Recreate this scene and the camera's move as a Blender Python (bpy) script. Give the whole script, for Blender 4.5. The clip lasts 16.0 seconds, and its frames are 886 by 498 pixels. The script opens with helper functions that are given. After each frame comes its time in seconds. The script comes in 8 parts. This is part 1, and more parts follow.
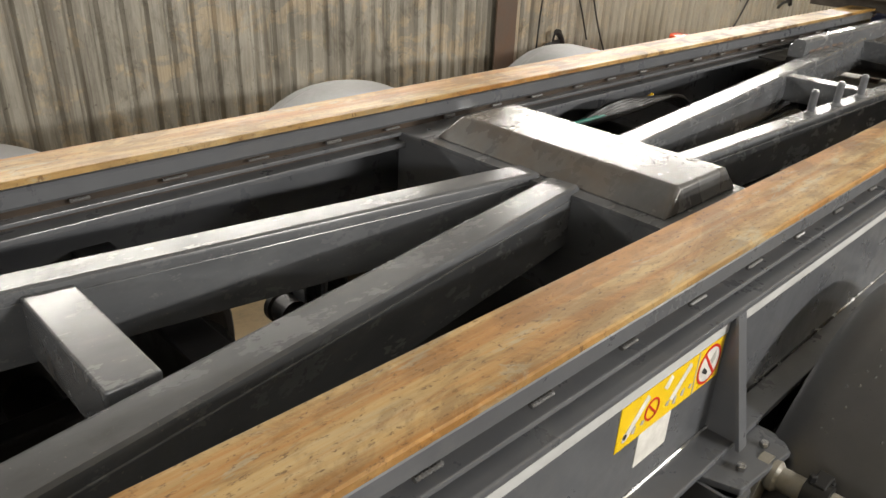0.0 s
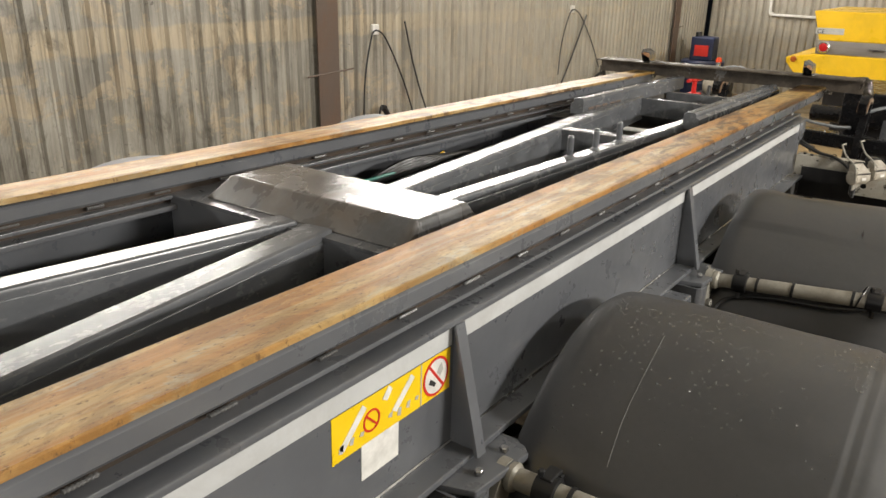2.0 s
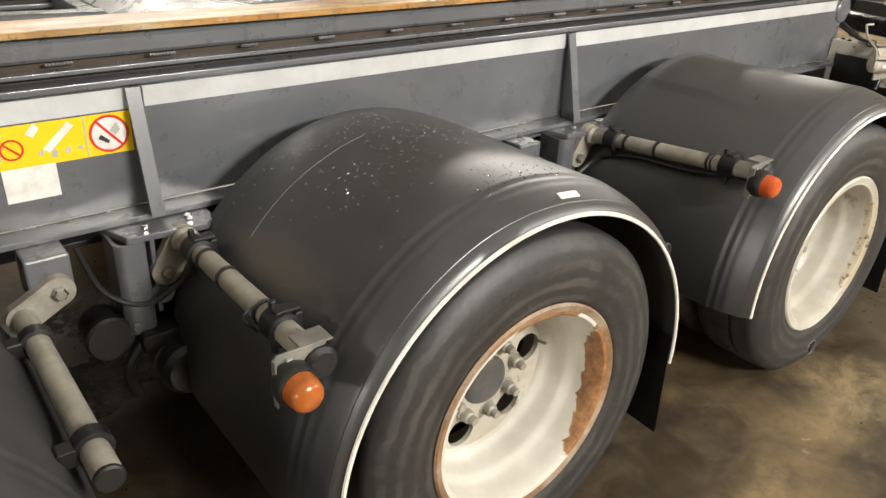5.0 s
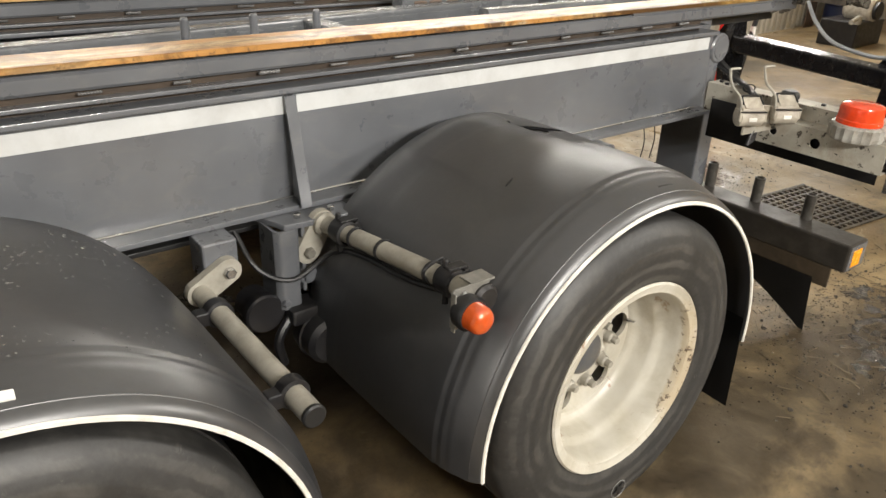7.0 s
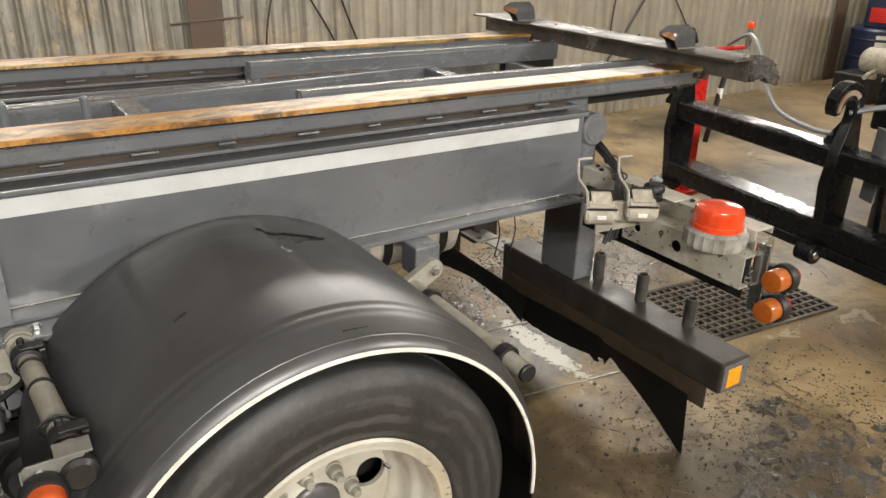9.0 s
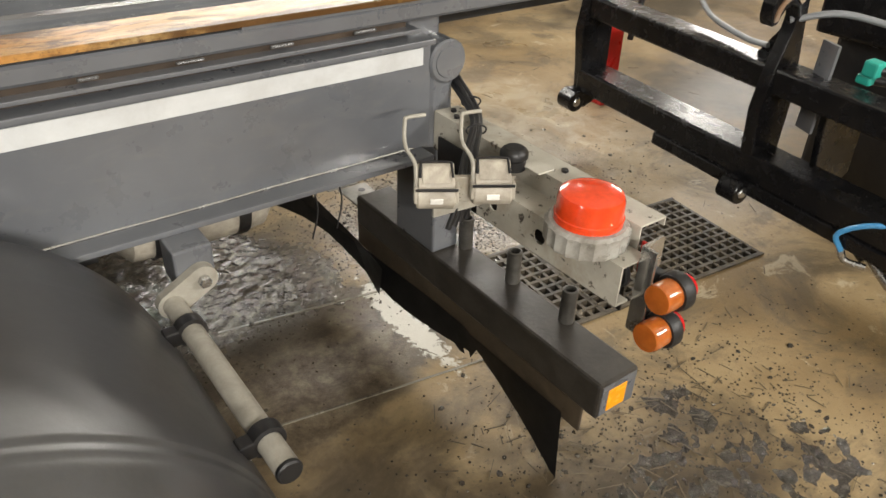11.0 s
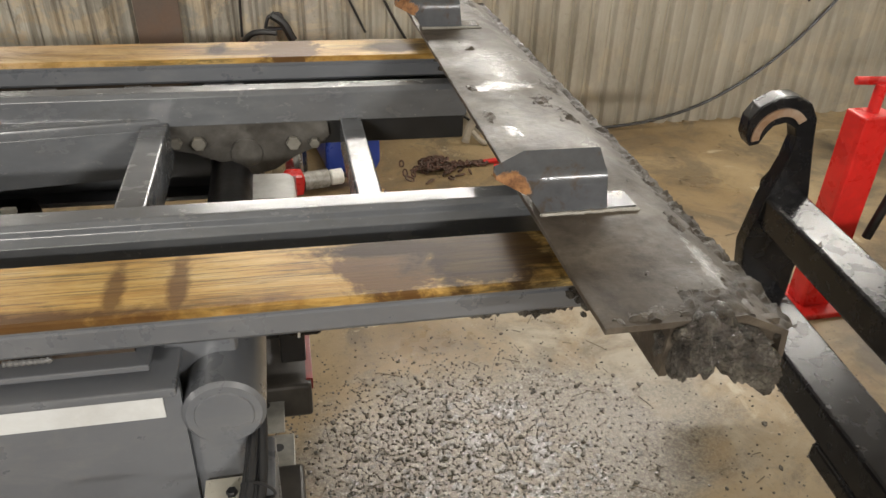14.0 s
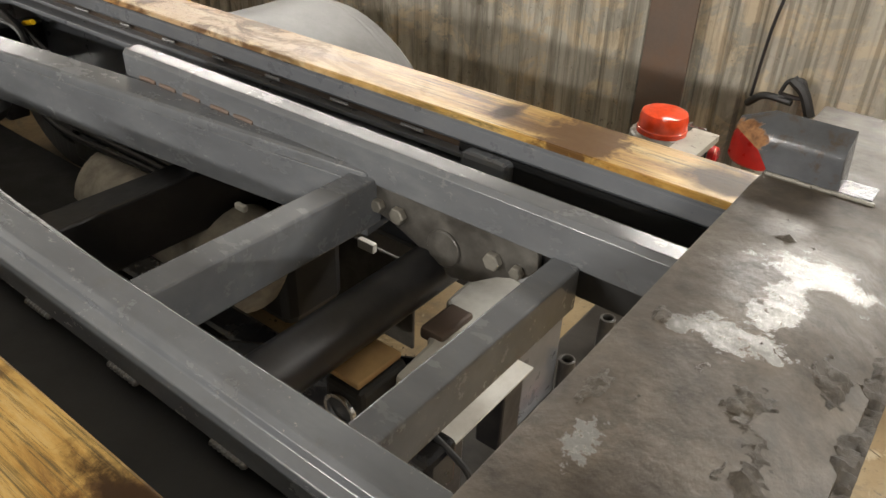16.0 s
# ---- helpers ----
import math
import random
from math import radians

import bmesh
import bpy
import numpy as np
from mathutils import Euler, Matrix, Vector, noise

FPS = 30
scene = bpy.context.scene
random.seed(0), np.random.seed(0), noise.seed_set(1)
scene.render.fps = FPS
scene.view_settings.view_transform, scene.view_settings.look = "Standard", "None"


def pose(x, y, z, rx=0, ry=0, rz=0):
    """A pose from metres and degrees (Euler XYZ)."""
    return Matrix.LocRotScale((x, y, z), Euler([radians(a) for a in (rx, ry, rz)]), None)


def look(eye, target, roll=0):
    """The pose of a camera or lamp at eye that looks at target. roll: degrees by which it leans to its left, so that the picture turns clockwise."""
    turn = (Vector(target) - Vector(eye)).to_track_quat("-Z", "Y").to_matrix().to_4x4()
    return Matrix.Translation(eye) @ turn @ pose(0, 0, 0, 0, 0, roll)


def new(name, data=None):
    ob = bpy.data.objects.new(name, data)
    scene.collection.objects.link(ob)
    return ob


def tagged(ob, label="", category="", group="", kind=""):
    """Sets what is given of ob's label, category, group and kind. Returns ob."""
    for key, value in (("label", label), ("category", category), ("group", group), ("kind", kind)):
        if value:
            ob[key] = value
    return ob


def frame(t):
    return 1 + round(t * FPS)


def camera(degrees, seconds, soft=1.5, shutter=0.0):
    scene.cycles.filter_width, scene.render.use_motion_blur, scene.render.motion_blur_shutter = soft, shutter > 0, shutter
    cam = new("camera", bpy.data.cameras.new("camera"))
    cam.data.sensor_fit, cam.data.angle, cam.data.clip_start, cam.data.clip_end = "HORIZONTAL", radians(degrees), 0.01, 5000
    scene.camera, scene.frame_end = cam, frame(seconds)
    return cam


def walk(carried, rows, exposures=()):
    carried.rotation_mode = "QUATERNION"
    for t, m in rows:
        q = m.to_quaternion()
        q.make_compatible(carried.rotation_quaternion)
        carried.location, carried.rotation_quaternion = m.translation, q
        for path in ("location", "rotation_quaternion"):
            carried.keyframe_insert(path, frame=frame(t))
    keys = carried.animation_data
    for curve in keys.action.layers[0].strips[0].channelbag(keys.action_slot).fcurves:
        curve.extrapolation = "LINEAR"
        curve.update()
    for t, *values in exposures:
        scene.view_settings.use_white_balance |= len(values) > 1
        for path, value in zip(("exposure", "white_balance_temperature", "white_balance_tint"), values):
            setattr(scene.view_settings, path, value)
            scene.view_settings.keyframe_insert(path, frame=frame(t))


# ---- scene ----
cam = camera(61.3, 16.0)
PATH = [
    (0, (0.009, -0.015, 1.623), (1.272, 1.246, 0.72), 2.3),
    (0.5, (0.028, -0.004, 1.626), (1.533, 1.037, 0.822), 2.8),
    (1, (0.064, -0.024, 1.631), (1.679, 0.898, 0.895), 2.6),
    (1.5, (0.096, -0.083, 1.618), (1.724, 0.843, 0.917), 2.1),
    (2, (0.109, -0.291, 1.579), (1.64, 0.795, 0.886), 1.1),
    (2.5, (0.155, -0.615, 1.523), (1.571, 0.606, 0.812), 1.0),
    (3, (0.229, -0.824, 1.483), (1.536, 0.489, 0.729), 1.5),
    (3.2, (0.276, -0.852, 1.461), (1.545, 0.483, 0.681), 1.9),
    (5.3, (0.821, -1.138, 1.392), (1.946, 0.239, 0.475), 1.8),
    (5.5, (0.925, -1.135, 1.396), (2.064, 0.232, 0.481), 1.8),
    (6, (1.161, -1.128, 1.414), (2.318, 0.227, 0.506), 1.7),
    (6.5, (1.376, -1.126, 1.408), (2.511, 0.252, 0.509), 1.4),
    (7, (1.633, -1.163, 1.418), (2.74, 0.246, 0.53), 1.3),
    (7.5, (1.802, -1.178, 1.424), (2.878, 0.269, 0.56), 1.0),
    (8, (2.018, -1.192, 1.457), (3.069, 0.289, 0.62), 0.9),
    (8.5, (2.195, -1.226, 1.491), (3.214, 0.292, 0.68), 0.7),
    (9, (2.409, -1.326, 1.503), (3.409, 0.208, 0.698), 0.7),
    (9.5, (2.544, -1.366, 1.5), (3.544, 0.152, 0.666), 0.7),
    (9.7, (2.592, -1.344, 1.491), (3.599, 0.155, 0.632), 0.8),
    (11.8, (3.374, -0.799, 1.501), (4.353, 0.487, 0.322), 1.0),
    (12, (3.443, -0.767, 1.524), (4.399, 0.552, 0.363), 0.9),
    (12.5, (3.648, -0.61, 1.577), (4.527, 0.786, 0.448), 0.7),
    (13, (3.839, -0.527, 1.582), (4.591, 0.965, 0.483), 0.4),
    (13.5, (4.097, -0.463, 1.589), (4.679, 1.118, 0.511), 0.8),
    (14, (4.236, -0.352, 1.59), (4.599, 1.304, 0.529), 1.5),
    (14.5, (4.388, -0.12, 1.575), (4.473, 1.582, 0.529), 2.1),
    (15, (4.537, 0.036, 1.561), (4.274, 1.726, 0.525), 2.1),
    (15.5, (4.733, 0.209, 1.575), (4.114, 1.794, 0.524), 2.4),
    (16, (4.766, 0.337, 1.56), (3.743, 1.687, 0.496), 1.4),
]
walk(cam, [(t, look(eye, target, roll)) for t, eye, target, roll in PATH],
     [(0.0, -0.08), (1.0, 0.0), (2.0, -0.09), (2.6, -0.12), (3.2, -0.06), (5.5, 0.16), (7.5, 0.08), (9.0, -0.08), (9.6, -0.13), (12.0, 0.06), (13.0, -0.04), (13.5, -0.04), (14.0, -0.21), (15.0, -0.17), (15.5, -0.14), (16.0, -0.1)])

# ---- world and lights ----
world = bpy.data.worlds.new("hall_air")
world.use_nodes = True
world.node_tree.nodes["Background"].inputs[0].default_value = (0.75, 0.85, 1.0, 1)
world.node_tree.nodes["Background"].inputs[1].default_value = 0.004
scene.world = world
scene.view_settings.exposure = 0.0
NORTH, SOUTH, EAST, WEST, ROOF = 3.25, -4.0, 11.6, -5.5, 4.2
LAMPS_NORTH = [(-2.6, 2.12, 50), (0.65, 2.12, 17), (2.2, 1.93, 20), (4.55, 2.12, 36), (5.95, 2.22, 34), (7.4, 2.45, 42), (9.9, 2.12, 55)]      # x, height, watts
# south and west lamps are added, unseen, to fill the trailer's near side
FILL_LAMPS_SOUTH = [(2.3, 2.55, 235), (7.0, 3.0, 245)]
FILL_LAMPS_WEST = [(-2.5, 2.4, 120)]                                                   # y, height, watts


# ---- material helpers ----
def mat(name):
    m = bpy.data.materials.new(name)
    m.use_nodes = True
    return m, m.node_tree.nodes, m.node_tree.links, m.node_tree.nodes["Principled BSDF"]


def rgb(c):
    return (c[0], c[1], c[2], 1.0)


def coords(n, l, scale=(1, 1, 1)):
    tc = n.new("ShaderNodeTexCoord")
    mp = n.new("ShaderNodeMapping")
    mp.inputs["Scale"].default_value = scale
    l.new(tc.outputs["Object"], mp.inputs["Vector"])
    return mp.outputs["Vector"]


def noise_tex(n, l, vec, scale, detail=4, rough=0.55, distort=0.0):
    t = n.new("ShaderNodeTexNoise")
    t.inputs["Scale"].default_value = scale
    t.inputs["Detail"].default_value = detail
    t.inputs["Roughness"].default_value = rough
    t.inputs["Distortion"].default_value = distort
    l.new(vec, t.inputs["Vector"])
    return t.outputs["Fac"]


def ramp(n, l, fac, stops):
    r = n.new("ShaderNodeValToRGB")
    e = r.color_ramp.elements
    while len(e) > 1:
        e.remove(e[0])
    e[0].position, e[0].color = stops[0][0], rgb(stops[0][1])
    for p, c in stops[1:]:
        q = e.new(p)
        q.color = rgb(c)
    l.new(fac, r.inputs["Fac"])
    return r.outputs["Color"]


def grey(a):
    return (a, a, a)


def mix(n, l, fac, a, b, mode="MIX"):
    m = n.new("ShaderNodeMix")
    m.data_type, m.blend_type = "RGBA", mode
    for sock, v in ((m.inputs[0], fac), (m.inputs[6], a), (m.inputs[7], b)):
        if isinstance(v, (int, float)):
            sock.default_value = v
        elif isinstance(v, tuple):
            sock.default_value = rgb(v)
        else:
            l.new(v, sock)
    return m.outputs[2]


def bump(n, l, height, bsdf, strength=0.3, dist=0.002):
    b = n.new("ShaderNodeBump")
    b.inputs["Strength"].default_value = strength
    b.inputs["Distance"].default_value = dist
    l.new(height, b.inputs["Height"])
    l.new(b.outputs["Normal"], bsdf.inputs["Normal"])


def plain(name, col, rough=0.5, metal=0.0, dirt=None, dirt_amt=0.4, scale=9.0, relief=0.12, var=0.12, rvar=0.12, stretch=(1, 1, 1), fine=70.0):
    """A surface of one colour with soft variation, dirt patches and fine grain."""
    m, n, l, b = mat(name)
    v = coords(n, l, stretch)
    big = noise_tex(n, l, v, scale, 6, 0.6)
    small = noise_tex(n, l, v, fine, 3, 0.6)
    lo, hi = tuple(c * (1 - var) for c in col), tuple(min(1, c * (1 + var)) for c in col)
    base = ramp(n, l, big, [(0.3, lo), (0.7, hi)])
    if dirt:
        mask = ramp(n, l, noise_tex(n, l, v, scale * 0.55, 8, 0.68, 0.4), [(0.5 - 0.12 * dirt_amt, grey(0)), (0.72, grey(dirt_amt))])
        base = mix(n, l, mask, base, dirt)
    speck = ramp(n, l, small, [(0.3, grey(1 - var)), (0.7, grey(1.0))])
    base = mix(n, l, 0.6, base, speck, "MULTIPLY")
    l.new(base, b.inputs["Base Color"])
    l.new(ramp(n, l, big, [(0.3, grey(max(0.05, rough - rvar))), (0.7, grey(min(1, rough + rvar)))]), b.inputs["Roughness"])
    b.inputs["Metallic"].default_value = metal
    bump(n, l, small, b, relief, 0.0015)
    return m


def glow(name, col, strength):
    m, n, l, b = mat(name)
    b.inputs["Base Color"].default_value = rgb((0.8, 0.8, 0.8))
    b.inputs["Emission Color"].default_value = rgb(col)
    b.inputs["Emission Strength"].default_value = strength
    return m


def lens_plastic(name, col, rough=0.18):
    m, n, l, b = mat(name)
    v = coords(n, l)
    base = ramp(n, l, noise_tex(n, l, v, 60, 3), [(0.3, tuple(c * 0.75 for c in col)), (0.7, col)])
    l.new(base, b.inputs["Base Color"])
    b.inputs["Roughness"].default_value = rough
    b.inputs["Coat Weight"].default_value = 0.5
    b.inputs["Subsurface Weight"].default_value = 0.15
    b.inputs["Subsurface Radius"].default_value = (0.02, 0.006, 0.003)
    return m


def blob(n, l, centre, radius, wobble=0.5, scale=12.0, soft=0.25):
    """Mask of a stain with a ragged edge round a place on the thing."""
    tc = n.new("ShaderNodeTexCoord")
    mp = n.new("ShaderNodeMapping")
    mp.inputs["Scale"].default_value = tuple(1 / r for r in radius)
    mp.inputs["Location"].default_value = tuple(-c / r for c, r in zip(centre, radius))
    l.new(tc.outputs["Object"], mp.inputs["Vector"])
    ln = n.new("ShaderNodeVectorMath")
    ln.operation = "LENGTH"
    l.new(mp.outputs["Vector"], ln.inputs[0])
    ma = n.new("ShaderNodeMath")
    ma.operation = "MULTIPLY_ADD"
    l.new(noise_tex(n, l, coords(n, l), scale, 8, 0.68, 0.4), ma.inputs[0])
    ma.inputs[1].default_value = 2 * wobble
    l.new(ln.outputs["Value"], ma.inputs[2])
    return thirds(n, l, ma.outputs[0], 1.0 + wobble, soft)


def thirds(n, l, value, edge, soft):
    mr = n.new("ShaderNodeMapRange")
    mr.inputs["From Min"].default_value = edge - soft
    mr.inputs["From Max"].default_value = edge
    mr.inputs["To Min"].default_value = 1.0
    mr.inputs["To Max"].default_value = 0.0
    l.new(value, mr.inputs["Value"])
    return mr.outputs["Result"]


def times(n, l, a, b):
    m = n.new("ShaderNodeMath")
    m.operation = "MULTIPLY"
    for sock, v in ((m.inputs[0], a), (m.inputs[1], b)):
        if isinstance(v, (int, float)):
            sock.default_value = v
        else:
            l.new(v, sock)
    return m.outputs[0]


def most(n, l, a, b):
    m = n.new("ShaderNodeMath")
    m.operation = "MAXIMUM"
    l.new(a, m.inputs[0])
    l.new(b, m.inputs[1])
    return m.outputs[0]


def grey_paint():
    m, n, l, b = mat("grey_chassis_paint")
    v = coords(n, l)
    big = noise_tex(n, l, v, 3.2, 6, 0.6)
    base = ramp(n, l, big, [(0.3, (0.088, 0.092, 0.101)), (0.7, (0.122, 0.128, 0.139))])
    dust = ramp(n, l, noise_tex(n, l, coords(n, l, (1, 1, 2.5)), 7.0, 9, 0.7, 0.6), [(0.52, grey(0)), (0.78, grey(0.32))])
    base = mix(n, l, dust, base, (0.2, 0.19, 0.175))
    chips = ramp(n, l, noise_tex(n, l, v, 55, 5, 0.7), [(0.71, grey(0)), (0.76, grey(0.7))])
    base = mix(n, l, chips, base, (0.21, 0.19, 0.17))
    rust = ramp(n, l, noise_tex(n, l, coords(n, l, (0.5, 1, 3)), 11, 8, 0.7), [(0.68, grey(0)), (0.8, grey(0.55))])
    base = mix(n, l, rust, base, (0.11, 0.06, 0.032))
    l.new(base, b.inputs["Base Color"])
    l.new(ramp(n, l, noise_tex(n, l, v, 14, 6, 0.65), [(0.3, grey(0.22)), (0.72, grey(0.46))]), b.inputs["Roughness"])
    b.inputs["Coat Weight"].default_value = 0.5
    b.inputs["Coat Roughness"].default_value = 0.14
    bump(n, l, noise_tex(n, l, v, 120, 3), b, 0.1, 0.001)
    return m


def bare_steel():
    """Grey paint rubbed glossy on the brace and rail tops, with scuffs and a little rust."""
    m, n, l, b = mat("worn_bright_steel")
    v = coords(n, l, (0.6, 1.6, 1.6))
    streak = noise_tex(n, l, v, 12, 6, 0.6)
    base = ramp(n, l, streak, [(0.3, (0.09, 0.0935, 0.101)), (0.55, (0.11, 0.115, 0.123)), (0.75, (0.138, 0.143, 0.151))])
    stain = ramp(n, l, noise_tex(n, l, coords(n, l), 9, 8, 0.7), [(0.56, grey(0)), (0.72, grey(0.4))])
    base = mix(n, l, stain, base, (0.075, 0.071, 0.066))
    specks = ramp(n, l, noise_tex(n, l, coords(n, l), 150, 4, 0.7), [(0.66, grey(0)), (0.72, grey(0.7))])
    base = mix(n, l, specks, base, (0.3, 0.28, 0.25))
    l.new(base, b.inputs["Base Color"])
    b.inputs["Specular IOR Level"].default_value = 0.48
    l.new(ramp(n, l, noise_tex(n, l, coords(n, l, (0.7, 1.4, 1.4)), 14, 8, 0.7), [(0.3, grey(0.18)), (0.5, grey(0.24)), (0.72, grey(0.34))]), b.inputs["Roughness"])
    bump(n, l, noise_tex(n, l, v, 90, 3), b, 0.06, 0.001)
    return m


def rail_steel():
    """Slide rail: yellow-brown rust film, rubbed in long streaks, dark wet stains towards the rear."""
    m, n, l, b = mat("rusty_slide_rail_steel")
    lengthwise = coords(n, l, (0.3, 4.0, 2.0))
    film = noise_tex(n, l, coords(n, l, (0.22, 2.6, 1)), 11, 9, 0.7, 0.5)
    base = ramp(n, l, film, [(0.28, (0.26, 0.13, 0.04)), (0.42, (0.43, 0.26, 0.095)), (0.54, (0.5, 0.34, 0.145)), (0.68, (0.53, 0.41, 0.23))])
    orange = ramp(n, l, noise_tex(n, l, coords(n, l, (0.14, 3.4, 1)), 6, 7, 0.66, 0.3), [(0.46, grey(0)), (0.56, grey(0.85))])
    base = mix(n, l, orange, base, (0.41, 0.19, 0.045))
    pale = ramp(n, l, noise_tex(n, l, coords(n, l, (0.5, 2.4, 1)), 8.5, 9, 0.72, 0.6), [(0.57, grey(0)), (0.62, grey(0.7))])
    base = mix(n, l, pale, base, (0.44, 0.38, 0.25))
    rub = ramp(n, l, noise_tex(n, l, lengthwise, 20, 7, 0.68, 0.3), [(0.35, grey(0.8)), (0.6, grey(1.0))])
    base = mix(n, l, 0.75, base, rub, "MULTIPLY")
    # pale patch paints the sheen into the far rail's colour
    rubbed_sheen = blob(n, l, (3.45, 1.42, 1.07), (0.95, 0.09, 0.2), 0.5, 7, 0.5)
    base = mix(n, l, times(n, l, rubbed_sheen, 0.65), base, (0.43, 0.36, 0.28))
    # blotches grow denser towards the rear
    tc = n.new("ShaderNodeTexCoord")
    sx = n.new("ShaderNodeSeparateXYZ")
    l.new(tc.outputs["Object"], sx.inputs[0])
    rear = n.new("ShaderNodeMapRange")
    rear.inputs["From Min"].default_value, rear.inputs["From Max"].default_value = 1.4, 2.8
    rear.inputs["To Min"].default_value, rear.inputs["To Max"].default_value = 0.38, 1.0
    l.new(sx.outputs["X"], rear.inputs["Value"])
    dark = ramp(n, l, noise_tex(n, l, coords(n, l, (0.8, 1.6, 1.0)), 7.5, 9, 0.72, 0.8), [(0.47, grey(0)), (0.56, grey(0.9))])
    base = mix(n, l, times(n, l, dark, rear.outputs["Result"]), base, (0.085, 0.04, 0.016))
    flecks = ramp(n, l, noise_tex(n, l, coords(n, l, (1.5, 3, 1)), 42, 6, 0.75), [(0.56, grey(0)), (0.64, grey(0.8))])
    base = mix(n, l, flecks, base, (0.11, 0.06, 0.03))
    # stains at the rear ends
    rearmost = blob(n, l, (4.25, 0.9, 1.07), (0.85, 3.0, 1.0), 0.2, 6, 0.6)
    ochre = ramp(n, l, noise_tex(n, l, coords(n, l, (0.35, 2.6, 1)), 10, 9, 0.74, 0.3), [(0.34, (0.1, 0.045, 0.01)), (0.44, (0.29, 0.16, 0.036)), (0.56, (0.42, 0.27, 0.08)), (0.68, (0.48, 0.37, 0.18))])
    base = mix(n, l, times(n, l, rearmost, 0.85), base, ochre)
    grain = ramp(n, l, noise_tex(n, l, coords(n, l, (0.16, 6, 1)), 26, 8, 0.75, 0.4), [(0.5, grey(0)), (0.6, grey(0.8))])
    base = mix(n, l, times(n, l, rearmost, grain), base, (0.055, 0.045, 0.022))
    stain = blob(n, l, (4.46, 0.48, 1.07), (0.13, 0.1, 0.2), 0.7, 28, 0.35)
    stain = most(n, l, stain, blob(n, l, (4.36, 0.51, 1.07), (0.16, 0.025, 0.1), 0.6, 22, 0.3))
    for c, r in (((4.47, 1.42, 1.07), (0.1, 0.06, 0.1)), ((4.06, 1.43, 1.07), (0.03, 0.05, 0.1))):
        stain = most(n, l, stain, blob(n, l, c, r, 0.55, 20, 0.5))
    smear = blob(n, l, (4.33, 0.47, 1.07), (0.085, 0.1, 0.2), 0.9, 34, 0.3)
    smear = most(n, l, smear, blob(n, l, (4.22, 1.42, 1.07), (0.09, 0.1, 0.2), 0.9, 34, 0.3))
    smear = most(n, l, smear, blob(n, l, (3.75, 0.41, 1.07), (0.5, 0.025, 0.2), 0.8, 14, 0.5))
    for c, r in (((3.985, 0.45, 1.07), (0.016, 0.09, 0.1)), ((4.06, 0.46, 1.07), (0.017, 0.1, 0.1)), ((4.07, 1.44, 1.07), (0.012, 0.06, 0.1)), ((4.12, 1.4, 1.07), (0.14, 0.03, 0.1))):
        smear = most(n, l, smear, times(n, l, blob(n, l, c, r, 0.55, 55, 0.5), 0.85))
    base = mix(n, l, times(n, l, smear, 0.92), base, (0.075, 0.036, 0.013))
    base = mix(n, l, times(n, l, stain, 0.92), base, (0.026, 0.014, 0.007))
    l.new(base, b.inputs["Base Color"])
    b.inputs["Metallic"].default_value = 0.1
    l.new(mix(n, l, most(n, l, stain, times(n, l, smear, 0.6)), grey(0.3), grey(0.12)), b.inputs["Specular IOR Level"])
    rough = ramp(n, l, noise_tex(n, l, coords(n, l, (0.3, 1.8, 1)), 18, 7, 0.7), [(0.3, grey(0.34)), (0.7, grey(0.56))])
    l.new(mix(n, l, times(n, l, rearmost, 0.6), rough, grey(0.28)), b.inputs["Roughness"])
    bump(n, l, noise_tex(n, l, lengthwise, 60, 5, 0.7), b, 0.22, 0.0015)
    return m


